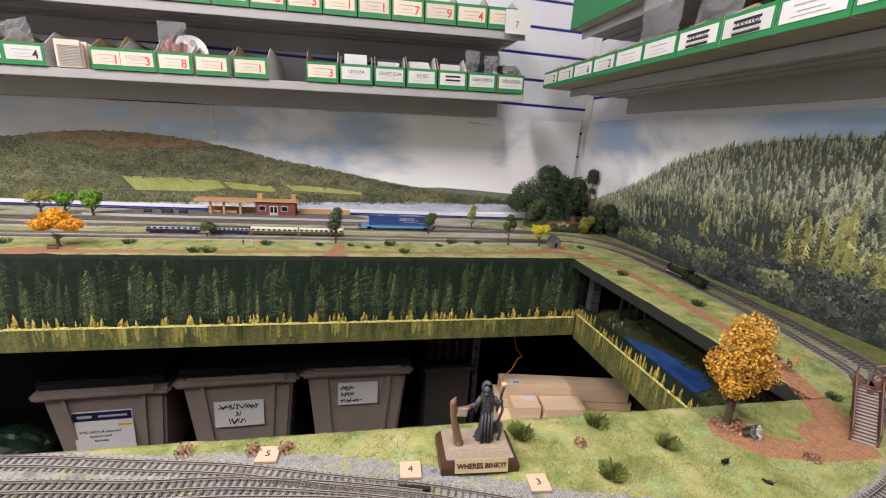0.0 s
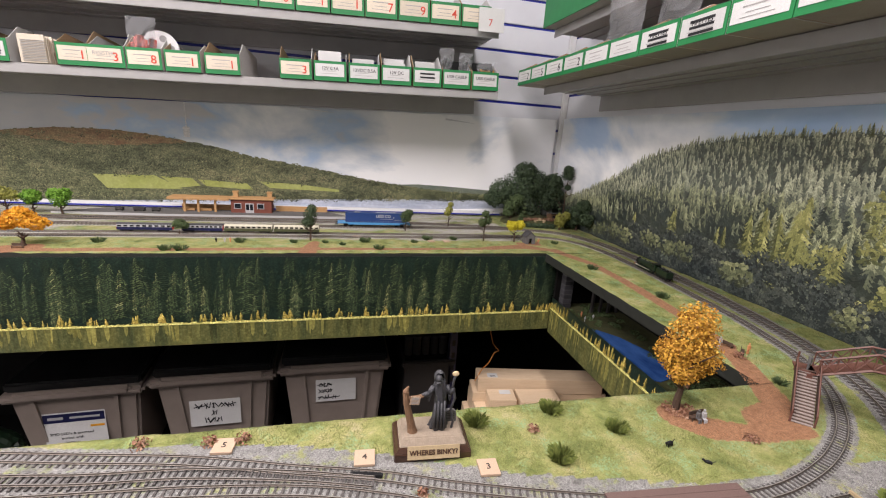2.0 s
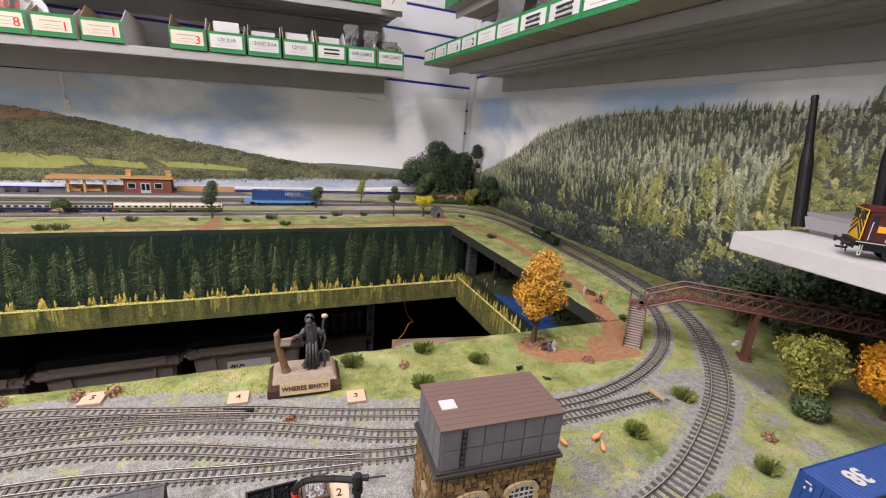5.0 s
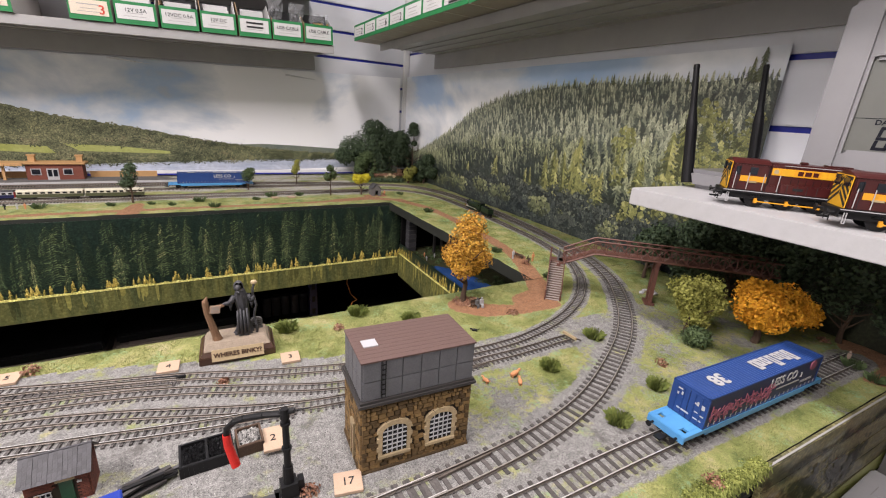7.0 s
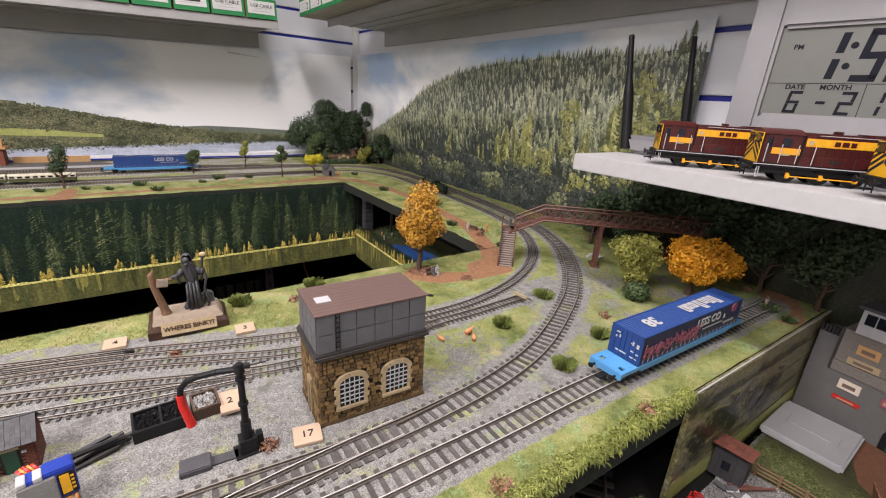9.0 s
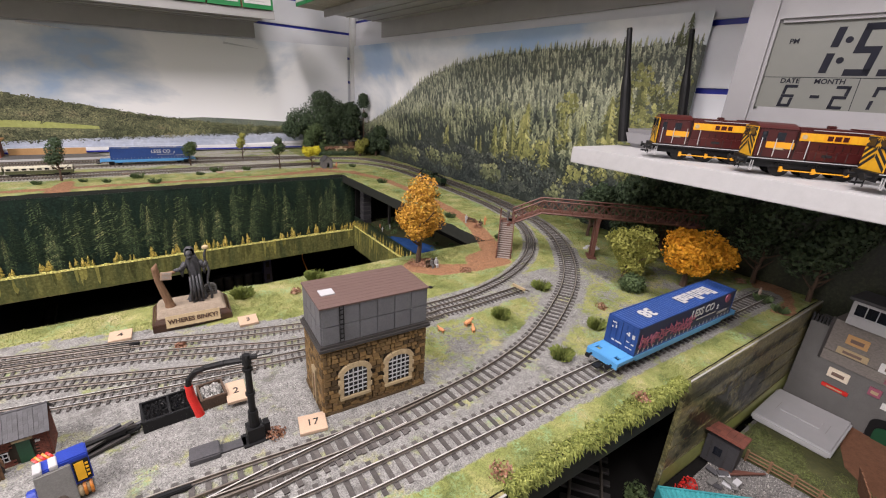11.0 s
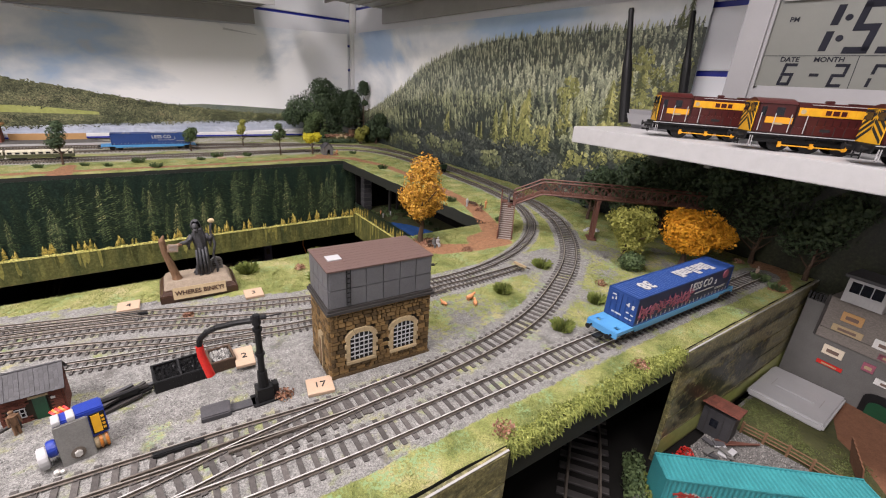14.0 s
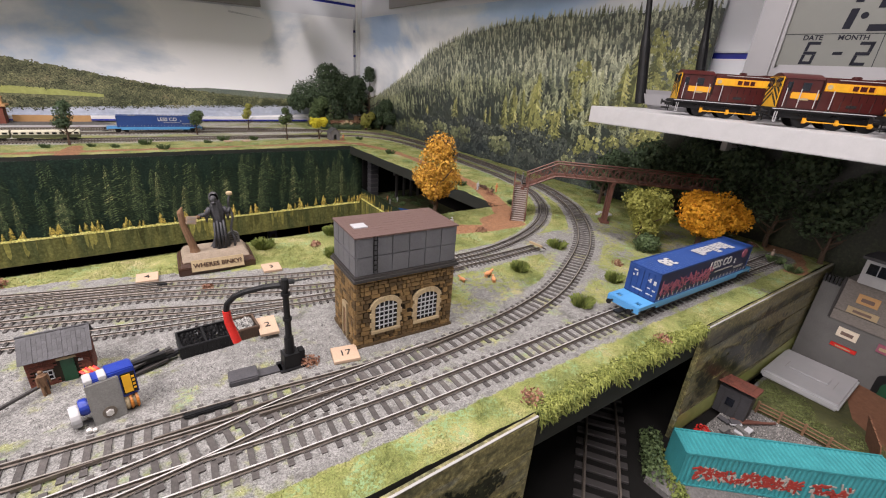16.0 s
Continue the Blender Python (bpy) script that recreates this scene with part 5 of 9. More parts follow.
for _ in range(6500):
    x = random.uniform(0.279, 0.507)
    y = front_y(x) - random.uniform(-0.006, 0.005)
    reach = 0.015 * max(0.25, 0.8 + 0.9 * noise.noise(Vector((x * 45, 0.3, 0))) + 0.5 * noise.noise(Vector((x * 160, 0.7, 0))))
    z = TOP + 0.004 - random.random() ** 1.3 * reach
    L, a = random.uniform(0.003, 0.0075), random.uniform(-1.2, 1.2)
    dx, dy, dz = L * math.sin(a), -L * random.uniform(0.1, 0.7), -L * math.cos(a) * random.uniform(0.2, 1.0)
    w = random.uniform(0.0003, 0.0006)
    b0 = len(v)
    v.extend([(x - w, y, z), (x + w, y, z), (x + dx * 0.6 + w, y + dy * 0.6, z + dz * 0.4 + 0.0006), (x + dx, y + dy, z + dz)])
    f.append((b0, b0 + 1, b0 + 2, b0 + 3))
me = bpy.data.meshes.new("trailing_fringe")
me.from_pydata(v, [], f)
me.materials.append(IVY)
o = new("trailing_fringe", me)
o.parent = ivy
tree_leaf = thing("leaf_litter", "dark fallen leaves round the autumn tree", "leaves")
leaf_cloud("litter", [(0.436, 0.418, TOP + 0.002, 0.017, 0.15), (0.448, 0.415, TOP + 0.003, 0.012, 0.3)], 500, 0.0016, FLOWER, tree_leaf)


# ---- water tower ----
def water_tower():
    t = thing("water_tower", "brown sandstone water tower with a grey tank and planked roof", "water tower", pose(0.2029, 0.1866, TOP, 0, 0, -3.9))
    W, D, H = 0.0882, 0.049, 0.0600
    boxpart("core", (0.0012, W - 0.0012, 0.0012, D - 0.0012, 0, H), M["mortar"], t)
    wins = [(0.0155, 0.035), (0.0535, 0.073)]
    z0, z1 = 0.0140, 0.0390

    def stone_blocked(a, b, c, d):
        return any(b > w0 - 0.0008 and a < w1 + 0.0008 and d > z0 - 0.0008 and c < z1 + 0.0015 for w0, w1 in wins)

    cache = {}

    def stone(m, w, h):
        k = (round(w, 4), round(h, 4))
        if k not in cache:
            bm = bmesh.new()
            bx(bm, 0.0003, k[0] - 0.0003, -0.0009, 0.0012, 0.0003, k[1] - 0.0003)
            for vv in bm.verts:
                if vv.co.y < 0:
                    vv.co.x += (k[0] / 2 - vv.co.x) * 0.10
                    vv.co.z += (k[1] / 2 - vv.co.z) * 0.10
            me = bpy.data.meshes.new("stone")
            bm.to_mesh(me)
            bm.free()
            me.materials.append(M["sandstone"])
            cache[k] = me
        share("stone", cache[k], t, m)

    for side in ("south", "west", "east"):
        L = W if side == "south" else D
        z = 0.0
        while z < H - 0.001:
            h = random.choice((0.0026, 0.0034, 0.0042, 0.0052))
            h = min(h, H - z)
            x = 0.0
            while x < L - 0.0005:
                w = min(random.choice((0.0032, 0.0045, 0.006, 0.0085)), L - x)
                if L - x - w < 0.002:
                    w = L - x
                blocked = stone_blocked(x, x + w, z, z + h) if side == "south" else (side == "west" and x + w > 0.021 and x < 0.031 and z < 0.034)
                if not blocked:
                    if side == "south":
                        m = Matrix.Translation((x, 0.0, z))
                    elif side == "west":
                        m = Matrix.Translation((0, D - x, z)) @ Matrix.Rotation(-math.pi / 2, 4, "Z")
                    else:
                        m = Matrix.Translation((W, x, z)) @ Matrix.Rotation(math.pi / 2, 4, "Z")
                    stone(m, w, h)
                x += w
            z += h
    boxpart("foot_course", (-0.0016, W + 0.0016, -0.0016, D + 0.0016, 0, 0.0028), M["sandstone"], t, bevel=0.0005)
    for w0, w1 in wins:
        win = thing("window", "", "")
        win.parent = t
        win.matrix_basis = Matrix.Translation((w0, 0, z0))
        ww = w1 - w0
        arch = [(0, 0), (ww, 0), (ww, 0.020)] + [(ww / 2 + ww / 2 * math.cos(i * math.pi / 8), 0.020 + 0.0055 * math.sin(i * math.pi / 8)) for i in range(1, 8)] + [(0, 0.020)]
        face = facing((0, -0.0002, 0), (0, -1, 0))
        poly("glass_pane", arch, M["glass"], 0.0005, win, m=face)
        bm = bmesh.new()
        for i in range(1, 5):
            a = ww * i / 5
            bx(bm, a - 0.00035, a + 0.00035, -0.0016, -0.0008, 0.001, 0.0205 + 0.0050 * math.sqrt(max(0, 1 - (2 * i / 5 - 1) ** 2)))
        for i in range(1, 6):
            bx(bm, 0.0005, ww - 0.0005, -0.0016, -0.0008, i * 0.0041 - 0.00035, i * 0.0041 + 0.00035)
        part("glazing_bar", bm, M["white"], win, "white glazing bars")
        for i in range(9):
            a0, a1 = i * math.pi / 9 + 0.012, (i + 1) * math.pi / 9 - 0.012
            pts = [(ww / 2 + (ww / 2 + q) * math.cos(a), 0.020 + (0.0055 + q) * math.sin(a)) for q, a in ((0.0, a0), (0.0042, a0), (0.0042, a1), (0.0, a1))]
            poly("arch_stone", pts, M["cream"], 0.0025, win, m=facing((0, 0.0008, 0), (0, -1, 0)))
        for s in (0, 1):
            for i in range(5):
                o = 0.0042 if i % 2 else 0.0028
                x = -o if s == 0 else ww
                bm = bmesh.new()
                bx(bm, x, x + o, -0.0017, 0.0008, i * 0.004 + 0.0001, i * 0.004 + 0.0039)
                part("quoin", bm, M["cream"], win)
        bm = bmesh.new()
        bx(bm, -0.003, ww + 0.003, -0.0022, 0.0008, -0.0028, -0.0002)
        part("window_sill", bm, M["cream"], win)
    door = poly("door", [(0, 0), (0.007, 0), (0.007, 0.026), (0.0035, 0.030), (0, 0.026)], M["post_wood"], 0.0006, t, "dark wooden arched door", facing((-0.0003, D - 0.0225, 0.001), (-1, 0, 0)))
    bm = bmesh.new()
    for y in (D - 0.0305, D - 0.0225):
        bx(bm, -0.0018, 0.0004, y - 0.0008, y + 0.0008, 0, 0.028)
    bx(bm, -0.0018, 0.0004, D - 0.0313, D - 0.0217, 0.028, 0.0325)
    part("door_surround", bm, M["cream"], t)
    bm = bmesh.new()
    bx(bm, -0.0028, W + 0.0028, -0.0028, D + 0.0028, H, H + 0.0022)
    bx(bm, -0.0016, W + 0.0016, -0.0016, D + 0.0016, H + 0.0022, H + 0.0042)
    part("cornice", bm, M["tank_dark"], t)
    Z0, Z1 = H + 0.0044, H + 0.0348
    boxpart("tank", (0.0005, W - 0.0005, 0.0005, D - 0.0005, Z0, Z1), M["tank"], t)
    n = 6
    for i in range(n):
        for k in range(2):
            a, b = 0.0005 + (W - 0.001) * i / n, 0.0005 + (W - 0.001) * (i + 1) / n
            c, d = Z0 + (Z1 - Z0) * k / 2, Z0 + (Z1 - Z0) * (k + 1) / 2
            boxpart("tank_panel", (a + 0.0004, b - 0.0004, -0.0004, 0.001, c + 0.0004, d - 0.0004), M["tank"], t)
            boxpart("tank_panel", (a + 0.0004, b - 0.0004, D - 0.001, D + 0.0004, c + 0.0004, d - 0.0004), M["tank"], t)
    for i in range(4):
        for k in range(2):
            a, b = 0.0005 + (D - 0.001) * i / 4, 0.0005 + (D - 0.001) * (i + 1) / 4
            c, d = Z0 + (Z1 - Z0) * k / 2, Z0 + (Z1 - Z0) * (k + 1) / 2
            boxpart("tank_panel", (-0.0004, 0.001, a + 0.0004, b - 0.0004, c + 0.0004, d - 0.0004), M["tank"], t)
            boxpart("tank_panel", (W - 0.001, W + 0.0004, a + 0.0004, b - 0.0004, c + 0.0004, d - 0.0004), M["tank"], t)
    lad = new("ladder")
    lad.parent = t
    for x in (0.0135, 0.0165):
        boxpart("ladder_rail", (x - 0.0003, x + 0.0003, -0.0022, -0.0016, Z0 + 0.002, Z1 + 0.001), M["black"], lad)
    for i in range(7):
        boxpart("rung", (0.0135, 0.0165, -0.0022, -0.0017, Z0 + 0.004 + i * 0.004, Z0 + 0.0048 + i * 0.004), M["black"], lad)
    for i in range(10):
        y0 = -0.001 + (D + 0.002) * i / 10
        boxpart("roof_plank", (-0.001, W + 0.001, y0 + 0.0001, y0 + (D + 0.002) / 10 - 0.0001, Z1, Z1 + 0.0012), M["roof_brown"], t)
    boxpart("roof_hatch", (0.006, 0.017, 0.018, 0.028, Z1 + 0.001, Z1 + 0.002), M["lid"], t, "pale grey hatch")


water_tower()


# ---- rolling stock ----
def bogie(parent, x, gauge, r=0.0055, name="bogie"):
    b = new(name)
    b.parent = parent
    b.matrix_basis = Matrix.Translation((x, 0, 0))
    bm = bmesh.new()
    for s in (-1, 1):
        bx(bm, -0.014, 0.014, s * (gauge / 2 + 0.0016), s * (gauge / 2 + 0.003), r * 0.7, r * 1.7)
    bx(bm, -0.004, 0.004, -gauge / 2, gauge / 2, r, r * 1.8)
    part("frame", bm, M["black"], b)
    for dx in (-0.009, 0.009):
        bm = bmesh.new()
        for s in (-1, 1):
            cyl(bm, (dx, s * (gauge / 2 - 0.0008), r), (dx, s * (gauge / 2 + 0.0012), r), r, None, 16)
        cyl(bm, (dx, -gauge / 2, r), (dx, gauge / 2, r), 0.001)
        part("wheelset", bm, M["black"], b)


def container_wagon(m, label, graffiti):
    """Pale blue flat wagon with a long corrugated container set towards its far end."""
    t = thing("container_wagon", label, "wagon", m, "container wagons")
    L, W, z = 0.2215, 0.0335, 0.0122
    bm = bmesh.new()
    for y0, y1 in ((-W / 2, -0.0128), (-0.0078, 0.0078), (0.0128, W / 2)):
        bx(bm, -L / 2, L / 2, y0, y1, z, z + 0.0022)
    for x0, x1 in ((-L / 2, -L / 2 + 0.006), (-L / 2 + 0.011, -L / 2 + 0.024), (-L / 2 + 0.029, L / 2)):
        bx(bm, x0, x1, -0.0128, -0.0078, z, z + 0.0022)
        bx(bm, x0, x1, 0.0078, 0.0128, z, z + 0.0022)
    part("deck", bm, M["wagon_blue"], t, bevel=0.0002)
    for s in (-1, 1):
        bm = bmesh.new()
        bx(bm, -L / 2 + 0.03, L / 2 - 0.03, s * (W / 2 - 0.002), s * (W / 2 - 0.0005), z - 0.0045, z)
        bx(bm, -L / 2, L / 2, s * (W / 2 - 0.0012), s * (W / 2 + 0.0002), z - 0.0012, z + 0.0026)
        part("side_sill", bm, M["wagon_blue"], t)
    for s in (-1, 1):
        bm = bmesh.new()
        bx(bm, s * L / 2 - 0.0008, s * L / 2 + 0.0008, -W / 2, W / 2, z - 0.004, z + 0.002)
        part("headstock", bm, M["wagon_blue"], t)
        for y in (-0.011, 0.011):
            bm = bmesh.new()
            cyl(bm, (s * L / 2, y, z - 0.002), (s * (L / 2 + 0.006), y, z - 0.002), 0.0011)
            cyl(bm, (s * (L / 2 + 0.006), y, z - 0.002), (s * (L / 2 + 0.007), y, z - 0.002), 0.0026)
            part("buffer", bm, M["black"], t)
        bm = bmesh.new()
        bx(bm, s * L / 2, s * (L / 2 + 0.009), -0.003, 0.003, 0.004, 0.0055)
        part("coupling", bm, M["black"], t)
    bogie(t, -L / 2 + 0.032, OO, 0.0065)
    bogie(t, L / 2 - 0.032, OO, 0.0065)
    box = thing("shipping_container", "blue corrugated container with white roof lettering", "container", m @ Matrix.Translation((0.0, 0, z + 0.0022)), "containers")
    x0, x1, w, h = -0.0873, 0.0967, 0.0325, 0.0298
    n = 90
    v, f = [], []
    for i in range(n + 1):
        x = x0 + (x1 - x0) * i / n
        zz = h - (0.0007 if (i % 2) else 0)
        v += [(x, -w / 2, zz), (x, w / 2, zz)]
    f = [(2 * i, 2 * i + 2, 2 * i + 3, 2 * i + 1) for i in range(n)]
    me = bpy.data.meshes.new("corrugated_roof")
    me.from_pydata(v, [], f)
    me.materials.append(M["cont_blue"])
    r = new("corrugated_roof", me)
    r.parent = box
    bm = bmesh.new()
    bx(bm, x0 + 0.0005, x1 - 0.0005, -w / 2 + 0.0003, w / 2 - 0.0003, 0, h - 0.0009)
    # front container gets the shade-darkened navy, the rear one plain blue
    part("body", bm, M["cont_side"] if graffiti else M["cont_blue"], box, "container side, shade put into its navy" if graffiti else "blue container side")
    bm = bmesh.new()
    for x in (x0, x1 - 0.0016):
        for y in (-w / 2 - 0.0002, w / 2 - 0.0014):
            bx(bm, x, x + 0.0016, y, y + 0.0016, 0, h + 0.0003)
    for y in (-w / 2 - 0.0002, w / 2 - 0.0008):
        bx(bm, x0, x1, y, y + 0.001, h - 0.0014, h + 0.0002)
        bx(bm, x0, x1, y, y + 0.001, 0, 0.0022)
    for x in (x0, x1 - 0.001):
        bx(bm, x, x + 0.001, -w / 2, w / 2, h - 0.0016, h + 0.0003)
    part("frame", bm, M["cont_blue"], box)
    bm = bmesh.new()
    bx(bm, x0 - 0.0004, x0 + 0.001, -w / 2 + 0.0014, -0.0003, 0.001, h - 0.0016)
    bx(bm, x0 - 0.0004, x0 + 0.001, 0.0003, w / 2 - 0.0014, 0.001, h - 0.0016)
    part("end_door", bm, M["cont_blue"], box)
    bm = bmesh.new()
    for y in (-0.011, -0.005, 0.005, 0.011):
        cyl(bm, (x0 - 0.0008, y, 0.002), (x0 - 0.0008, y, h - 0.002), 0.0004, None, 6)
    part("lock_rod", bm, M["cont_blue"], box)
    bm = bmesh.new()
    for y, zz, a, b in ((0.009, 0.0245, 0.005, 0.0012), (-0.008, 0.02, 0.0016, 0.004), (-0.006, 0.0195, 0.002, 0.0012), (-0.0125, 0.019, 0.003, 0.004), (0.006, 0.021, 0.002, 0.003), (0.010, 0.0195, 0.0016, 0.002), (-0.008, 0.012, 0.003, 0.001), (-0.013, 0.011, 0.003, 0.0012), (0.003, 0.0065, 0.011, 0.0014), (-0.010, 0.006, 0.007, 0.001)):
        bx(bm, x0 - 0.0007, x0 - 0.0003, y - a / 2, y + a / 2, zz - b / 2, zz + b / 2)
    part("door_marking", bm, M["white"], box, "small white door markings")
    for k in range(23):
        x = x0 + 0.006 + k * 0.0078
        for s in (-1, 1):
            boxpart("curtain_strap", (x - 0.0004, x + 0.0004, s * (w / 2 + 0.0002), s * (w / 2 + 0.0006), 0.002, 0.0055), M["ink_grey"], box)
    words("LESS CO", 0.0125, M["white"], box, facing((0.028, -w / 2 - 0.0004, 0.0205), (0, -1, 0)), "side_lettering", bold=0.0003)
    words("2", 0.007, M["white"], box, facing((0.060, -w / 2 - 0.0004, 0.0175), (0, -1, 0)), "side_lettering", bold=0.0002)
    words("LESS CO", 0.0125, M["white"], box, facing((0.02, w / 2 + 0.0004, 0.0205), (0, 1, 0)), "side_lettering", bold=0.0003)
    bm = bmesh.new()
    bx(bm, 0.018, 0.058, -w / 2 - 0.0006, -w / 2 - 0.0003, 0.0115, 0.0128)
    bx(bm, 0.062, 0.084, -w / 2 - 0.0006, -w / 2 - 0.0003, 0.0095, 0.0103)
    bx(bm, 0.062, 0.084, -w / 2 - 0.0006, -w / 2 - 0.0003, 0.0080, 0.0086)
    part("side_stripe", bm, M["ink_grey"], box)
    if graffiti:
        bm = bmesh.new()
        for k in range(120):
            a = random.uniform(-0.082, 0.012)
            ln = random.uniform(0.004, 0.010)
            ang = random.uniform(0, 180)
            bx(bm, -ln / 2, ln / 2, -0.0003 - k * 2e-6, 0, -0.0005, 0.0005, pose(a, -w / 2 - 0.0003, 0.0130 + 0.0055 * random.uniform(-1, 1), 0, ang, 0))
        part("graffiti", bm, M["graffiti"], box, "faded pink spray graffiti")
        bm = bmesh.new()
        cyl(bm, (0.080, -w / 2 - 0.0007, 0.0235), (0.080, -w / 2 + 0.0005, 0.0235), 0.0052, None, 20)
        part("round_emblem", bm, M["graffiti"], box, "dull orange emblem")
    # name across the roof reads from the far side
    rt = Matrix.Translation((0.0, 0.0, h + 0.0003)) @ Matrix.Rotation(math.pi, 4, "Z")
    words("38", 0.0185, M["white"], box, rt @ Matrix.Translation((0.052, 0, 0)), "roof_lettering", bold=0.0007)
    for a, hh in ((0, 0.017), (0.0095, 0.014), (0.0185, 0.011), (0.0285, 0.017), (0.0385, 0.011), (0.0475, 0.011), (0.0555, 0.014)):
        bm = bmesh.new()
        for q in (-0.0036, 0.0010):
            bx(bm, 0.008 + a + q, 0.008 + a + q + 0.0027, -0.007, -0.007 + hh, h + 0.0002, h + 0.0006)
        bx(bm, 0.008 + a - 0.0009, 0.008 + a + 0.0010, -0.007, -0.0042, h + 0.0002, h + 0.0006)
        bx(bm, 0.008 + a - 0.0009, 0.008 + a + 0.0010, -0.007 + hh - 0.0032, -0.007 + hh, h + 0.0002, h + 0.0006)
        bmesh.ops.rotate(bm, verts=bm.verts, cent=(0.0358, 0, 0), matrix=Matrix.Rotation(math.pi, 3, "Z"))
        part("roof_letter", bm, M["lid"], box, "white roof letter")
    return t


container_wagon(pose(0.560, 0.1020, TOP + 0.0045, 0, 0, -2.6) @ Matrix.Scale(1.025, 4), "blue corrugated container on a pale blue wagon", True)
container_wagon(pose(0.150, 1.391, TOP + 0.0045), "blue corrugated container on a pale blue wagon", False)


def shunter():
    """Maroon diesel shunter: long bonnet, tall cab with striped end."""
    t = thing("diesel_shunter", "maroon and gold model shunter with striped end", "locomotive", group="shunters on the shelf")
    L, W = 0.112, 0.033
    boxpart("underframe", (-L / 2, L / 2, -W / 2, W / 2, 0.0135, 0.0165), M["black"], t, bevel=0.0004)
    boxpart("bonnet", (-0.022, 0.054, -0.0138, 0.0138, 0.0165, 0.0450), M["maroon"], t, bevel=0.0024)
    boxpart("side_cabinet", (-0.010, 0.030, -W / 2 + 0.0004, W / 2 - 0.0004, 0.0165, 0.026), M["maroon"], t, bevel=0.0008)
    boxpart("cab", (-0.052, -0.022, -W / 2 + 0.0006, W / 2 - 0.0006, 0.0165, 0.0425), M["maroon"], t, bevel=0.001)
    bm = bmesh.new()
    n = 8
    prof = [(-W / 2 + 0.0004 + (W - 0.0008) * i / n, 0.0425 + 0.0048 * math.sin(math.pi * i / n)) for i in range(n + 1)]
    vs = [[bm.verts.new((x, y, z)) for y, z in prof] for x in (-0.053, -0.021)]
    for i in range(n):
        bm.faces.new((vs[0][i], vs[1][i], vs[1][i + 1], vs[0][i + 1]))
    bm.faces.new(vs[0])
    bm.faces.new(vs[1][::-1])
    part("cab_roof", bm, M["maroon"], t)
    for s in (-1, 1):
        boxpart("gold_band", (-0.019, 0.053, s * 0.0138, s * 0.0143, 0.0335, 0.0405), M["gold"], t, "golden yellow band")
        for a0, a1 in ((0, 0.0042), (0.0056, 0.0106), (0.012, 0.016)):
            boxpart("band_emblem", (0.002 + a0, 0.002 + a1, s * 0.0143, s * 0.0146, 0.0350, 0.0390), M["maroon"], t, "maroon emblem block")
        for a0, a1 in ((-0.018, -0.012), (-0.011, -0.001), (0.020, 0.0245), (0.0255, 0.030), (0.031, 0.0355), (0.0365, 0.052)):
            boxpart("band_grille", (a0, a1, s * 0.0143, s * 0.0145, 0.0340, 0.0400), M["yellow"], t, "ribbed yellow grille")
        bm = bmesh.new()
        cyl(bm, (-0.0155, s * 0.0143, 0.037), (-0.0155, s * 0.0148, 0.037), 0.0021, None, 14)
        part("round_emblem", bm, M["cream"], t, "pale round emblem")
        bm = bmesh.new()
        cyl(bm, (-0.010, s * 0.0150, 0.0432), (0.050, s * 0.0150, 0.0432), 0.00035, None, 6)
        for x in (-0.010, 0.010, 0.030, 0.050):
            cyl(bm, (x, s * 0.0135, 0.0432), (x, s * 0.0151, 0.0432), 0.0003, None, 5)
        part("bonnet_rail", bm, M["ink_grey"], t, "thin grey rail along the bonnet")
        for x in (-0.022, 0.033):
            boxpart("equipment_case", (x, x + 0.011, s * (W / 2 - 0.0035), s * (W / 2 - 0.0006), 0.0165, 0.0235), M["maroon"], t, bevel=0.0005)
        for x in (-0.004, 0.004, 0.012, 0.020):
            boxpart("cabinet_seam", (x, x + 0.0004, s * (W / 2 - 0.0004), s * (W / 2 - 0.0001), 0.0172, 0.0254), M["tank_dark"], t)
        boxpart("vent_slot", (0.001, 0.009, s * (W / 2 - 0.0004), s * (W / 2 - 0.0001), 0.0205, 0.0228), M["ink"], t)
        for x in (-0.0465, -0.0215):
            boxpart("cab_door_seam", (x, x + 0.0005, s * (W / 2 - 0.0006), s * (W / 2 - 0.0002), 0.0175, 0.0405), M["ink"], t)
        bm = bmesh.new()
        for x in (-0.0525, 0.0505):
            bx(bm, x, x + 0.0022, s * (W / 2 - 0.0012), s * (W / 2 + 0.0002), 0.004, 0.0048)
            bx(bm, x, x + 0.0004, s * (W / 2 - 0.0012), s * (W / 2 + 0.0002), 0.004, 0.0135)
            bx(bm, x + 0.0018, x + 0.0022, s * (W / 2 - 0.0012), s * (W / 2 + 0.0002), 0.004, 0.0135)
        part("footstep", bm, M["white"], t, "white-edged footstep")
        for x in (-0.026, 0.0, 0.026):
            bm = bmesh.new()
            for k in range(4):
                bx(bm, x - 0.006 + k * 0.0008, x + 0.006 - k * 0.0008, s * 0.0126, s * 0.0136, 0.0108 + k * 0.0006, 0.0113 + k * 0.0006)
            part("leaf_spring", bm, M["black"], t)
        boxpart("gold_band", (-0.0445, -0.0225, s * (W / 2 - 0.0006), s * (W / 2 - 0.0001), 0.0255, 0.0310), M["gold"], t, "golden yellow band")
        bm = bmesh.new()
        bx(bm, -0.0495, -0.0455, s * (W / 2 - 0.0007), s * (W / 2 - 0.0002), 0.0315, 0.0395)
        bx(bm, -0.0375, -0.031, s * (W / 2 - 0.0007), s * (W / 2 - 0.0002), 0.0325, 0.0395)
        part("cab_window", bm, M["glass"], t)
        bm = bmesh.new()
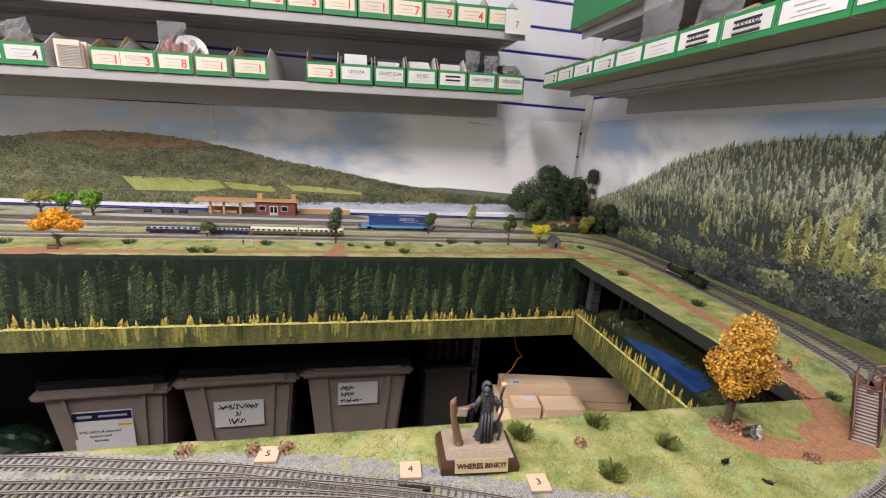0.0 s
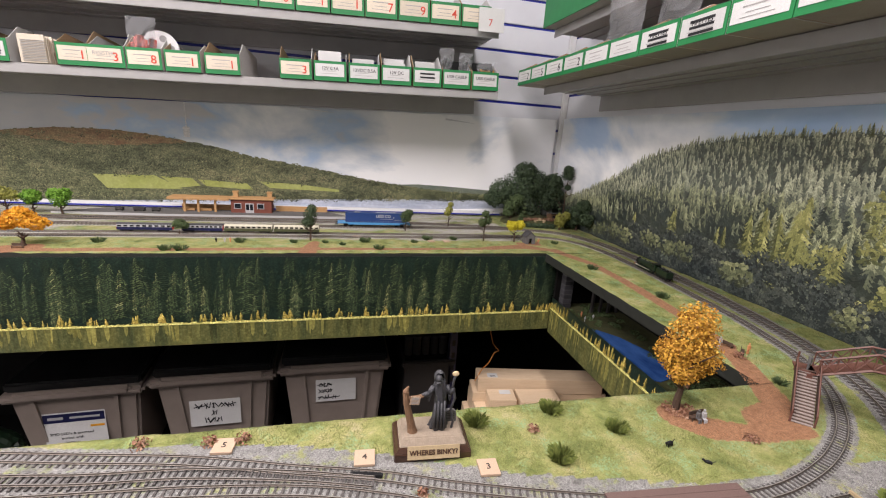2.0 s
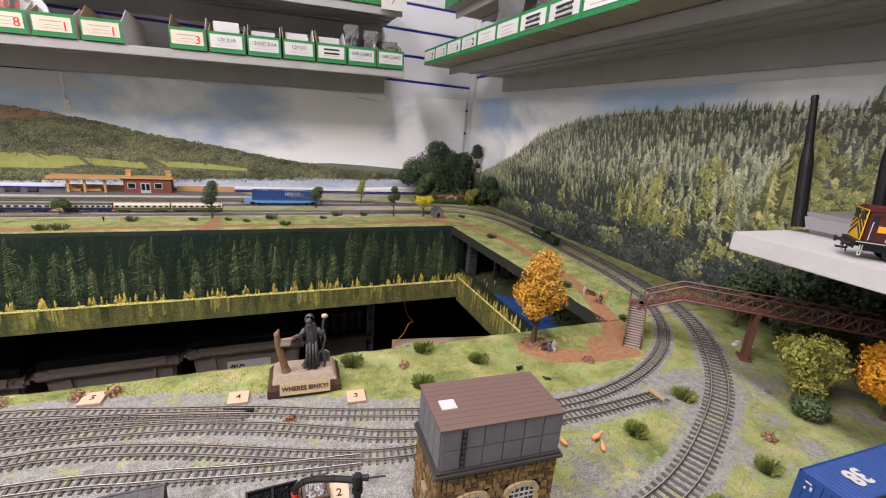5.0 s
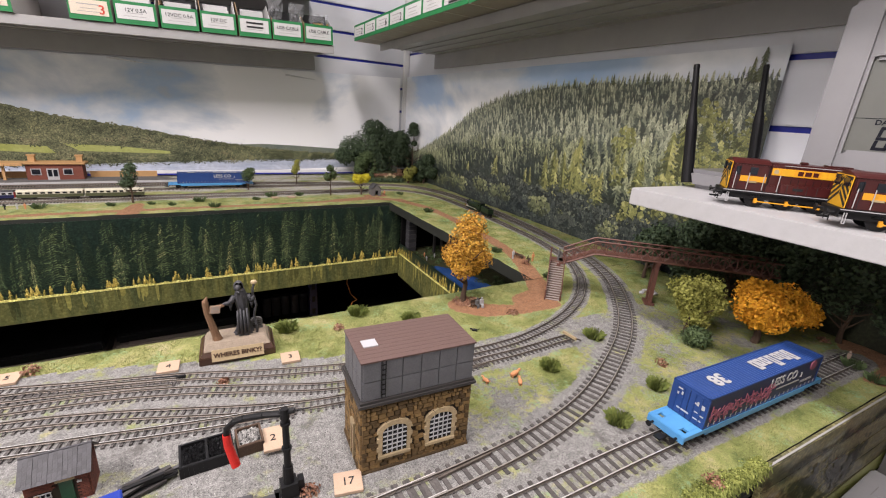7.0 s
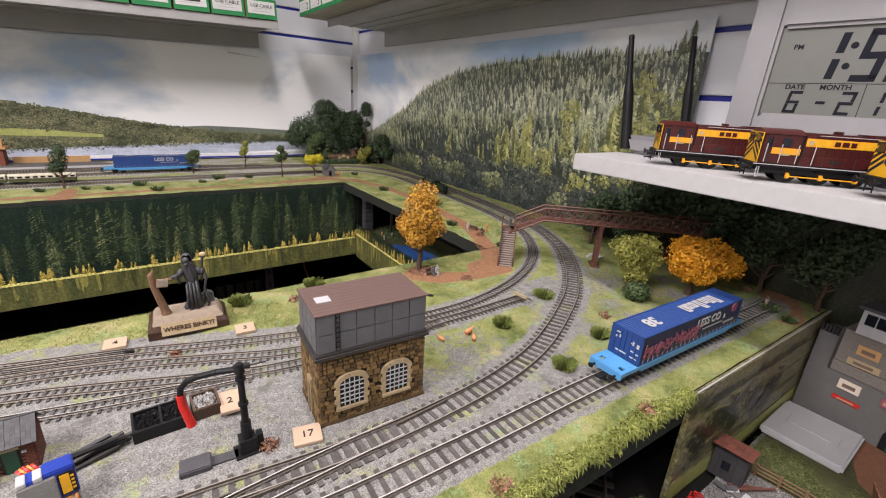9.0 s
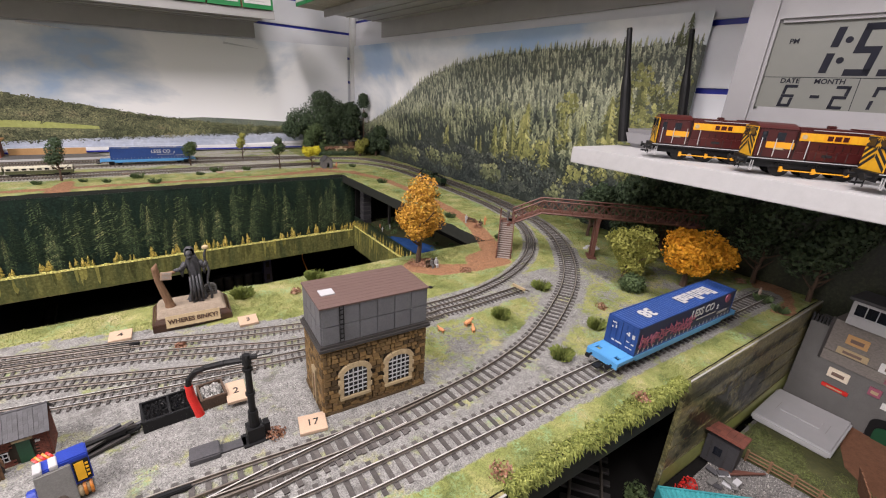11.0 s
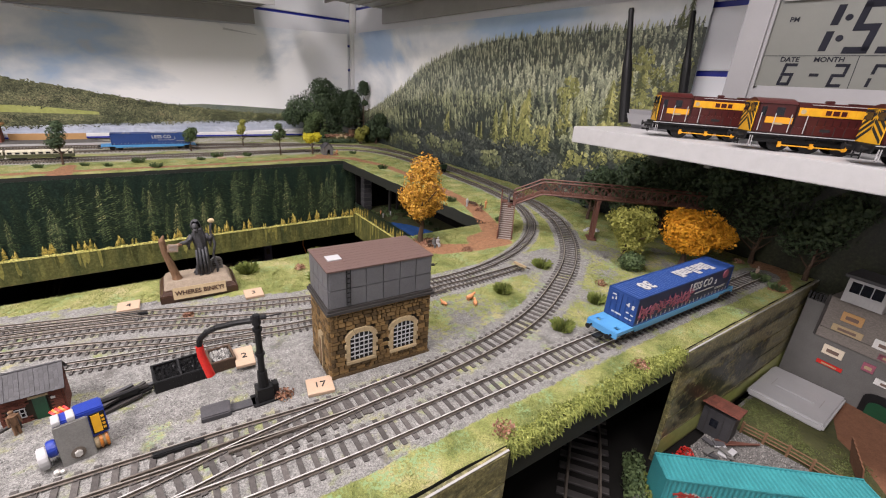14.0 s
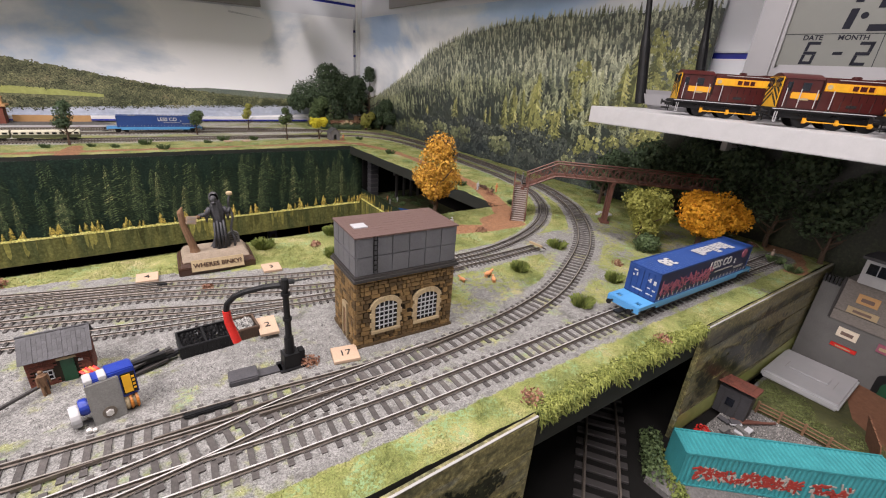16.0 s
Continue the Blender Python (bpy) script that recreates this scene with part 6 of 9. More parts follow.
        for x in (-0.049, -0.0375, -0.0245, -0.012):
            cyl(bm, (x, s * (W / 2 + 0.0006), 0.018), (x, s * (W / 2 + 0.0006), 0.034), 0.0004, None, 6)
        part("handrail", bm, M["white"], t, "white handrails")
        bm = bmesh.new()
        for k in range(9):
            bx(bm, -0.002 + k * 0.006, -0.0015 + k * 0.006, s * 0.0136, s * 0.0139, 0.018, 0.031)
        part("louvre", bm, M["black"], t)
        for x in (-0.026, 0.0, 0.026):
            bm = bmesh.new()
            cyl(bm, (x, s * 0.0088, 0.0092), (x, s * 0.0105, 0.0092), 0.0092, None, 20)
            part("wheel", bm, M["black"], t)
            bm = bmesh.new()
            bx(bm, x - 0.0012, x + 0.0012, s * 0.0125, s * 0.0142, 0.0045, 0.0095)
            cyl(bm, (x, s * 0.0142, 0.0066), (x, s * 0.0155, 0.0066), 0.0018, None, 10)
            part("crank", bm, M["gold"], t, "yellow crank")
        bm = bmesh.new()
        bx(bm, -0.027, 0.027, s * 0.0148, s * 0.0154, 0.0060, 0.0070)
        part("coupling_rod", bm, M["gold"], t)
        bm = bmesh.new()
        bx(bm, -0.05, 0.05, s * 0.011, s * 0.0125, 0.008, 0.0135)
        part("outside_frame", bm, M["black"], t)
        bm = bmesh.new()
        bx(bm, -0.056, 0.056, s * (W / 2 - 0.0002), s * (W / 2 + 0.0003), 0.0155, 0.0162)
        part("running_line", bm, M["white"], t, "thin white lining")
    for e in (-1, 1):
        bm = bmesh.new()
        bx(bm, e * L / 2, e * (L / 2 + 0.0012), -W / 2, W / 2, 0.0095, 0.0165)
        part("buffer_beam", bm, M["black"], t)
        for y in (-0.011, 0.011):
            bm = bmesh.new()
            cyl(bm, (e * L / 2, y, 0.0125), (e * (L / 2 + 0.006), y, 0.0125), 0.0013)
            cyl(bm, (e * (L / 2 + 0.006), y, 0.0125), (e * (L / 2 + 0.0072), y, 0.0125), 0.0029, None, 12)
            part("buffer", bm, M["black"], t)
        bm = bmesh.new()
        bx(bm, e * L / 2, e * (L / 2 + 0.008), -0.002, 0.002, 0.006, 0.0075)
        for y in (-0.005, 0.0045):
            bx(bm, e * (L / 2 + 0.001), e * (L / 2 + 0.0018), y, y + 0.0006, 0.004, 0.0125)
        part("coupling", bm, M["black"], t)
        # striped end panel
        x = e * (0.0532 if e < 0 else 0.0545)
        half, zt = (W / 2 - 0.001, 0.0465) if e < 0 else (0.0134, 0.0465)
        pan = boxpart("end_panel", (x, x + e * 0.0006, -half, half, 0.0168, zt - 0.003), M["yellow"], t, "yellow end with black chevrons", bevel=0.0)
        for k in range(5):
            z = 0.0175 + k * 0.0056
            for s in (-1, 1):
                bm = bmesh.new()
                q = [(0.0004, z + 0.0100), (0.0004, z + 0.0132), (half - 0.0004, z + 0.0027), (half - 0.0004, z - 0.0005)]
                q = [(a, max(0.017, min(zt - 0.0035, c))) for a, c in q]
                quad(bm, [(x + e * 0.0008, s * a, c) for a, c in q])
                part("black_stripe", bm, M["ink"], pan)
        if e < 0:
            for y0, y1 in ((-0.012, -0.0035), (0.0035, 0.012)):
                boxpart("end_window", (x - 0.0013, x - 0.0002, y0, y1, 0.0345, 0.0415), M["glass"], pan)
    boxpart("exhaust", (0.006, 0.012, -0.003, 0.003, 0.0450, 0.0475), M["maroon"], t, bevel=0.0006)
    boxpart("bonnet_vent", (0.026, 0.046, -0.006, 0.006, 0.0450, 0.0462), M["maroon"], t, bevel=0.0004)
    boxpart("number_plate", (-0.038, -0.030, -W / 2 - 0.0002, -W / 2 + 0.0008, 0.0245, 0.0262), M["cream"], t)
    return t


SHELF_Z = 1.1850
lo = shunter()


def coach(m, w, h, L, label, lower, upper, roof):
    t = thing("railway_coach", label, "coach", m, "coaches at the rear")
    boxpart("lower_body", (-L / 2, L / 2, -w / 2, w / 2, 0.004, 0.004 + h * 0.42), lower, t, bevel=0.0006)
    boxpart("upper_body", (-L / 2, L / 2, -w / 2, w / 2, 0.0042 + h * 0.42, 0.004 + h * 0.8), upper, t, bevel=0.0004)
    bm = bmesh.new()
    n = 6
    prof = [(-w / 2 + w * i / n, 0.004 + h * 0.8 + h * 0.2 * math.sin(math.pi * i / n)) for i in range(n + 1)]
    vs = [[bm.verts.new((x, y, z)) for y, z in prof] for x in (-L / 2, L / 2)]
    for i in range(n):
        bm.faces.new((vs[0][i], vs[1][i], vs[1][i + 1], vs[0][i + 1]))
    bm.faces.new(vs[0])
    bm.faces.new(vs[1][::-1])
    part("roof", bm, roof, t)
    k = 9
    for i in range(k):
        x = -L / 2 + L * (i + 0.5) / k
        bm = bmesh.new()
        for s in (-1, 1):
            bx(bm, x - L * 0.034, x + L * 0.034, s * (w / 2 - 0.0002), s * (w / 2 + 0.0003), 0.004 + h * 0.5, 0.004 + h * 0.72)
        part("window", bm, M["glass"], t)
    for e in (-1, 1):
        bm = bmesh.new()
        bx(bm, e * L / 2 - 0.0004, e * L / 2 + 0.0006, -w / 2 + 0.001, w / 2 - 0.001, 0.005, 0.004 + h * 0.75)
        part("end_panel", bm, M["red"] if lower is M["navy"] else M["olive"], t)
    bogie(t, -L * 0.33, NG, 0.003)
    bogie(t, L * 0.33, NG, 0.003)


COACH_Y = 1.2905
for x0, x1, kind in ((-0.512, -0.384, 0), (-0.362, -0.262, 0), (-0.258, -0.136, 1), (-0.132, -0.012, 1)):
    coach(pose((x0 + x1) / 2, COACH_Y, TOP + 0.0035), 0.0170, 0.0182, x1 - x0, "navy and white model coach with red ends" if kind == 0 else "cream and olive model coach", M["navy"] if kind == 0 else M["olive"], M["white"] if kind == 0 else M["cream_coach"], M["slate"] if kind == 0 else M["cream_coach"])


def steam_loco(p, heading):
    t = thing("steam_locomotive", "dark green model steam locomotive with coal tender", "locomotive", pose(*p, 0, 0, heading))
    boxpart("running_plate", (-0.008, 0.070, -0.0085, 0.0085, 0.0085, 0.0096), M["black"], t)
    bm = bmesh.new()
    cyl(bm, (0.012, 0, 0.0165), (0.064, 0, 0.0165), 0.0072, 0.0062, 20)
    part("boiler", bm, M["loco_green"], t)
    bm = bmesh.new()
    cyl(bm, (0.060, 0, 0.0165), (0.069, 0, 0.0165), 0.0066, None, 20)
    part("smokebox", bm, M["black"], t)
    for x, r, h in ((0.064, 0.002, 0.0265), (0.042, 0.0022, 0.0255), (0.025, 0.0018, 0.0255)):
        bm = bmesh.new()
        cyl(bm, (x, 0, 0.021), (x, 0, h), r, r * 0.9, 10)
        part("chimney" if x > 0.06 else "dome", bm, M["black"] if x > 0.06 else M["loco_green"], t)
    boxpart("firebox", (0.006, 0.024, -0.0068, 0.0068, 0.0096, 0.0238), M["loco_green"], t, bevel=0.0015)
    boxpart("cab", (-0.008, 0.006, -0.0085, 0.0085, 0.0096, 0.0255), M["loco_green"], t, bevel=0.0008)
    boxpart("cab_roof", (-0.0095, 0.007, -0.009, 0.009, 0.0255, 0.0268), M["black"], t, bevel=0.0005)
    for s in (-1, 1):
        boxpart("cab_window", (-0.004, 0.003, s * 0.0083, s * 0.0088, 0.0185, 0.0232), M["glass"], t)
        for x in (0.014, 0.031, 0.048):
            bm = bmesh.new()
            cyl(bm, (x, s * 0.0045, 0.0068), (x, s * 0.0058, 0.0068), 0.0066, None, 18)
            part("driving_wheel", bm, M["loco_green"], t)
        for x in (0.058, 0.067, 0.0):
            bm = bmesh.new()
            cyl(bm, (x, s * 0.0045, 0.0036), (x, s * 0.0058, 0.0036), 0.0034, None, 12)
            part("wheel", bm, M["black"], t)
        bm = bmesh.new()
        bx(bm, 0.012, 0.058, s * 0.0064, s * 0.0072, 0.006, 0.0074)
        bx(bm, 0.056, 0.066, s * 0.006, s * 0.0088, 0.0055, 0.0095)
        part("motion_rod", bm, M["rail"], t, "bright steel side rods")
    boxpart("buffer_beam", (0.070, 0.0712, -0.0085, 0.0085, 0.006, 0.0096), M["red"], t)
    ten = new("tender")
    ten.parent = t
    ten.matrix_basis = Matrix.Translation((-0.034, 0.002, 0)) @ Matrix.Rotation(radians(-6), 4, "Z")
    boxpart("tank", (-0.024, 0.022, -0.0085, 0.0085, 0.0085, 0.0215), M["loco_green"], ten, bevel=0.0012)
    bm = bmesh.new()
    for k in range(60):
        ball(bm, (random.uniform(-0.02, 0.018), random.uniform(-0.006, 0.006), 0.0215 + random.uniform(0, 0.0012)), 0.0014, 1, jag=0.3)
    part("coal_load", bm, M["coal"], ten)
    bm = bmesh.new()
    bx(bm, -0.022, 0.02, -0.0075, 0.0075, 0.004, 0.0085)
    part("frame", bm, M["black"], ten)
    for s in (-1, 1):
        for x in (-0.018, -0.006, 0.006, 0.016):
            bm = bmesh.new()
            cyl(bm, (x, s * 0.0045, 0.0036), (x, s * 0.0058, 0.0036), 0.0036, None, 12)
            part("wheel", bm, M["black"], ten)
    return t


i0 = min(range(len(PATHS["C"])), key=lambda i: abs(PATHS["C"][i].y - 0.90) + 9 * (PATHS["C"][i].x < 0.7))
d0 = PATHS["C"][i0 + 3] - PATHS["C"][i0 - 3]
steam_loco((PATHS["C"][i0].x, PATHS["C"][i0].y, TOP + 0.0045), math.degrees(math.atan2(d0.y, d0.x)))


# ---- footbridge ----
def footbridge():
    ax, perp = Vector((0.725, -0.689, 0)), Vector((0.689, 0.725, 0))
    start = Vector((0.606, 0.408, 0))
    t = thing("footbridge", "red-brown model footbridge with lattice sides and stairs", "footbridge")

    def P(s, w, z):
        q = start + ax * s + perp * w
        return (q.x, q.y, z)

    def deck(s):
        return TOP + (0.050 + 0.022 * min(1, max(0, s - 0.006) / 0.045))

    ss = [0.0, 0.006, 0.051, 0.083, 0.115, 0.147, 0.179, 0.211, 0.243, 0.275, 0.30]
    W = 0.012
    bm = bmesh.new()
    for a, b in zip(ss, ss[1:]):
        m = [P(a, -W, deck(a)), P(b, -W, deck(b)), P(b, W, deck(b)), P(a, W, deck(a))]
        quad(bm, m)
        quad(bm, [(x, y, z - 0.0022) for x, y, z in m[::-1]])
        for k in (0, 2):
            p, q = m[k], m[(k + 1) % 4]
            quad(bm, [p, (p[0], p[1], p[2] - 0.0022), (q[0], q[1], q[2] - 0.0022), q])
    bmesh.ops.recalc_face_normals(bm, faces=bm.faces)
    part("deck", bm, M["bridge"], t)
    for w in (-W, W):
        side = new("lattice_side")
        side.parent = t
        H = 0.019
        for a, b in zip(ss[1:], ss[2:]):
            bm = bmesh.new()
            cyl(bm, P(a, w, deck(a) + H), P(b, w, deck(b) + H), 0.0013, None, 4)
            cyl(bm, P(a, w, deck(a) - 0.001), P(b, w, deck(b) - 0.001), 0.0016, None, 4)
            part("chord", bm, M["bridge"], side)
            n = max(1, round((b - a) / 0.016))
            for i in range(n):
                s0, s1 = a + (b - a) * i / n, a + (b - a) * (i + 1) / n
                bm = bmesh.new()
                cyl(bm, P(s0, w, deck(s0)), P(s0, w, deck(s0) + H), 0.0009, None, 4)
                part("post", bm, M["bridge"], side)
                bm = bmesh.new()
                cyl(bm, P(s0, w, deck(s0)), P(s1, w, deck(s1) + H), 0.0006, None, 4)
                cyl(bm, P(s0, w, deck(s0) + H), P(s1, w, deck(s1)), 0.0006, None, 4)
                part("cross_brace", bm, M["bridge"], side)
    for s in (0.0, 0.142, 0.285):
        pier = new("pier")
        pier.parent = t
        for w in ((-0.007, 0.007) if s else (-0.011, 0.011)):
            x, y, z = P(s, w, TOP)
            ang = math.degrees(math.atan2(ax.y, ax.x))
            boxpart("leg", (-0.0028, 0.0028, -0.0022, 0.0022, 0, deck(s) - TOP - 0.002), M["bridge"], pier, m=pose(x, y, z, 0, 0, ang))
        if s:
            x, y, z = P(s, 0, TOP)
            boxpart("foot", (-0.007, 0.007, -0.012, 0.012, 0, 0.004), M["bridge"], pier, m=pose(x, y, z, 0, 0, ang), bevel=0.0008)
            boxpart("cross_beam", (-0.003, 0.003, -0.013, 0.013, deck(s) - TOP - 0.006, deck(s) - TOP - 0.0022), M["bridge"], pier, m=pose(x, y, z, 0, 0, ang))
    # stair runs down at a right angle to the span
    n = 17
    st = new("stair")
    st.parent = t
    foot, head = Vector((0.5685, 0.3735, TOP)), Vector((0.599, 0.4045, TOP + 0.050))
    run = (head - foot)
    side = Vector((run.y, -run.x, 0)).normalized()
    ang = math.degrees(math.atan2(run.y, run.x))
    for i in range(n):
        p = foot + run * ((i + 0.6) / n)
        boxpart("tread", (-0.0018, 0.0018, -0.0105, 0.0105, -0.0005, 0.0005), M["tread"], st, m=pose(p.x, p.y, p.z, 0, 0, ang))
        boxpart("riser", (0.0016, 0.0020, -0.0105, 0.0105, -0.0005, 0.0024), M["stair_grey"], st, m=pose(p.x, p.y, p.z, 0, 0, ang))
    for s in (-1, 1):
        bm = bmesh.new()
        a, b = foot + side * s * 0.0112, head + side * s * 0.0112
        quad(bm, [a - Vector((0, 0, 0.0005)), b - Vector((0, 0, 0.003)), b + Vector((0, 0, 0.015)), a + Vector((0, 0, 0.015))])
        bmesh.ops.solidify(bm, geom=bm.faces[:], thickness=0.001)
        part("side_panel", bm, M["stair_grey"], st)
        bm = bmesh.new()
        cyl(bm, a + Vector((0, 0, 0.0155)), b + Vector((0, 0, 0.0155)), 0.0009, None, 6)
        cyl(bm, b - Vector((0, 0, 0.003)), b + Vector((0, 0, 0.022)), 0.0012, None, 6)
        cyl(bm, a, a + Vector((0, 0, 0.0165)), 0.0012, None, 6)
        part("handrail", bm, M["bridge"], st)
    boxpart("landing", (-0.012, 0.013, -0.0118, 0.0118, -0.0022, 0.0), M["bridge"], t, m=pose(0.6065, 0.4105, TOP + 0.050, 0, 0, ang))


footbridge()


def figure(x, y, z, top, legs, h=0.021, sit=False, a=0.0):
    """Tiny painted figurine, one plain mesh."""
    bm = bmesh.new()
    k = h / 0.022
    if not sit:
        for s in (-1, 1):
            cyl(bm, (s * 0.0012 * k, 0, 0), (s * 0.001 * k, 0, 0.010 * k), 0.0011 * k, 0.0012 * k, 6)
    else:
        for s in (-1, 1):
            cyl(bm, (s * 0.0013 * k, -0.0045 * k, 0), (s * 0.0013 * k, -0.0045 * k, 0.005 * k), 0.001 * k, None, 6)
            cyl(bm, (s * 0.0013 * k, -0.0045 * k, 0.005 * k), (s * 0.0013 * k, 0, 0.0055 * k), 0.0011 * k, None, 6)
    o = -0.0045 * k if sit else 0.0
    cyl(bm, (0, 0, 0.0095 * k + o), (0, 0, 0.0175 * k + o), 0.0021 * k, 0.0026 * k, 8)
    for s in (-1, 1):
        cyl(bm, (s * 0.0029 * k, 0, 0.0172 * k + o), (s * 0.0034 * k, -0.0012 * k, 0.0105 * k + o), 0.0009 * k, 0.0007 * k, 6)
    ball(bm, (0, 0, 0.0203 * k + o), 0.0017 * k, 1)
    ob = mesh_ob("figurine", bm, top)
    ob.matrix_world = pose(x, y, z, 0, 0, a)
    return tagged(ob, "tiny painted model figurine", "figurine", "figurines")


figure(0.602, 0.406, TOP + 0.05, M["grey_stone"], None, 0.021, a=20)
figure(0.634, 0.553, TOP, M["white"], None, 0.019)
figure(0.662, 0.528, TOP, M["pig"], None, 0.019)
figure(0.446, 0.3965, TOP, M["grey_stone"], None, 0.02, True)
figure(0.453, 0.396, TOP, M["white"], None, 0.02, True)
figure(0.625, 1.198, TOP, M["pig"], None, 0.018)
for i, x in enumerate((-0.255, -0.235, -0.222, -0.205)):
    figure(x, 1.19, TOP, (M["black"], M["white"], M["pig"], M["olive"])[i], None, 0.014)
figure(0.012, 0.238, TOP, M["post_wood"], None, 0.02, a=30)
figure(0.79, 0.092, TOP, M["skin"], None, 0.018)
bench = thing("park_bench", "small dark bench under the autumn tree", "bench", pose(0.449, 0.4, TOP, 0, 0, 8))
boxpart("seat", (-0.011, 0.011, -0.0022, 0.0022, 0.0046, 0.0056), M["brown_tree"], bench)
boxpart("backrest", (-0.011, 0.011, 0.0022, 0.003, 0.006, 0.0105), M["brown_tree"], bench)
for x in (-0.0095, 0.0095):
    for y in (-0.0016, 0.0022):
        boxpart("leg", (x - 0.0005, x + 0.0005, y - 0.0005, y + 0.0005, 0, 0.0046), M["brown_tree"], bench)
copy_thing(bench, pose(0.648, 0.555, TOP, 0, 0, 110))
copy_thing(bench, pose(-0.63, 1.125, TOP))
copy_thing(bench, pose(0.652, 0.528, TOP, 0, 0, 40))


def animal(x, y, a, material, label, k=1.0, cat="figurine"):
    bm = bmesh.new()
    ball(bm, (0, 0, 0.0042 * k), 0.003 * k, 2, (1.7, 0.8, 0.8))
    ball(bm, (0.0058 * k, 0, 0.006 * k), 0.0017 * k, 1, (1.3, 0.8, 1))
    cyl(bm, (0.003 * k, 0, 0.0048 * k), (0.0055 * k, 0, 0.006 * k), 0.0014 * k, 0.001 * k, 6)
    for sx in (-0.0032, 0.0032):
        for sy in (-0.0012, 0.0012):
            cyl(bm, (sx * k, sy * k, 0), (sx * k, sy * k, 0.004 * k), 0.0006 * k, None, 5)
    cyl(bm, (-0.0048 * k, 0, 0.0048 * k), (-0.0075 * k, 0, 0.007 * k), 0.0004 * k, None, 5)
    ob = mesh_ob("animal_figurine", bm, material)
    ob.matrix_world = pose(x, y, TOP, 0, 0, a)
    return tagged(ob, label, cat, "animal figurines")


animal(0.383, 0.366, 195, M["black"], "tiny black model dog standing on grass", 0.95)
animal(0.403, 0.337, 150, M["black"], "tiny black model dog standing on grass", 0.8)
animal(0.389, 0.239, 10, M["pig"], "tiny pinkish model pig on grass", 1.15)
animal(0.355, 0.243, 100, M["pig"], "tiny pinkish model pig on grass", 0.85)
animal(0.386, 0.226, 60, M["pig"], "tiny pinkish model pig on grass", 0.95)


# ---- reaper ornament on its plinth ----
def ornament():
    t = thing("plinth", "dark varnished plinth with a lettered tan plaque", "ornament base", pose(0.1005, 0.384, TOP, 0, 0, -3.5))
    W, D = 0.0725, 0.048
    boxpart("base", (0, W, 0, D, 0, 0.009), M["plinth"], t, bevel=0.0008)
    bm = bmesh.new()
    bx(bm, 0.0012, W - 0.0012, 0.0012, D - 0.0012, 0.009, 0.0125)
    for v in bm.verts:
        if v.co.z > 0.012:
            v.co.x += 0.0022 if v.co.x < W / 2 else -0.0022
            v.co.y += 0.0022 if v.co.y < D / 2 else -0.0022
    part("moulding", bm, M["plinth"], t)
    bm = bmesh.new()
    bx(bm, 0.004, W - 0.004, 0.004, D - 0.004, 0.0125, 0.019)
    for v in bm.verts:
        if v.co.z > 0.018:
            v.co.x += 0.004 if v.co.x < W / 2 else -0.004
            v.co.y += 0.006 if v.co.y < D / 2 else -0.003
    part("stone_top", bm, M["plinth_stone"], t, "tan textured top", bevel=0.001)
    pl = boxpart("plaque", (-0.0245, 0.0245, -0.0006, 0.0006, -0.006, 0.006), M["cream"], t, "tan plaque", m=pose(W / 2, -0.0002, 0.0105, -18))
    words("WHERES BINKY?", 0.0062, M["plinth"], pl, pose(W / 2, -0.0002, 0.0105, -18) @ facing((0, -0.0008, 0), (0, -1, 0)), "plaque_lettering", bold=0.0002)
    # hooded figure, a single carved mesh
    bm = bmesh.new()
    rings = [(0.0, 0.0092, 0.0084), (0.0025, 0.0084, 0.0080), (0.006, 0.0072, 0.0070), (0.012, 0.0062, 0.0060), (0.019, 0.0055, 0.0052), (0.026, 0.0051, 0.0048), (0.031, 0.0054, 0.0048), (0.036, 0.0060, 0.0050), (0.041, 0.0067, 0.0052), (0.0445, 0.0066, 0.0052), (0.0475, 0.0054, 0.0050), (0.0505, 0.0046, 0.0046), (0.053, 0.0042, 0.0042)]
    n = 40
    vs = []
    for k, (z, rx, ry) in enumerate(rings):
        ring = []
        for i in range(n):
            a = 6.283 * i / n
            deep = 0.16 if z < 0.03 else 0.09
            fold = 1 + deep * math.sin(a * 9 + z * 60 + 0.8 * math.sin(a * 2)) + 0.05 * math.sin(a * 17 - z * 140)
            ring.append(bm.verts.new((rx * fold * math.cos(a) + 0.0012 * math.sin(z * 70), ry * fold * math.sin(a), z + (0.0008 * math.sin(a * 9) if k == 0 else 0))))
        vs.append(ring)
    for a, b in zip(vs, vs[1:]):
        for i in range(n):
            bm.faces.new((a[i], a[(i + 1) % n], b[(i + 1) % n], b[i]))
    bm.faces.new(vs[0][::-1])
    bm.faces.new(vs[-1])
    # skull inside an open hood
    ball(bm, (-0.0022, -0.0034, 0.0552), 0.0038, 2, (0.9, 1.0, 1.05))
    bx(bm, -0.0042, -0.0004, -0.0068, -0.0030, 0.0500, 0.0530)
    hood = bmesh.ops.create_uvsphere(bm, u_segments=18, v_segments=12, radius=1, matrix=Matrix.LocRotScale((-0.0016, -0.0008, 0.0556), Euler((0.25, 0, 0.35)), (0.0048, 0.0056, 0.0070)))["verts"]
    bmesh.ops.delete(bm, geom=[v for v in hood if v.co.y < -0.0042 and v.co.z < 0.0600], context="VERTS")
    # wide sleeves, forearms and bony hands
    for pts in (((0.0062, 0, 0.0450), (0.0098, -0.002, 0.0385), (0.0122, -0.0045, 0.0440)), ((-0.0062, 0, 0.0450), (-0.0105, -0.0025, 0.0385), (-0.0165, -0.0045, 0.0390))):
        cyl(bm, pts[0], pts[1], 0.0026, 0.0029, 10)
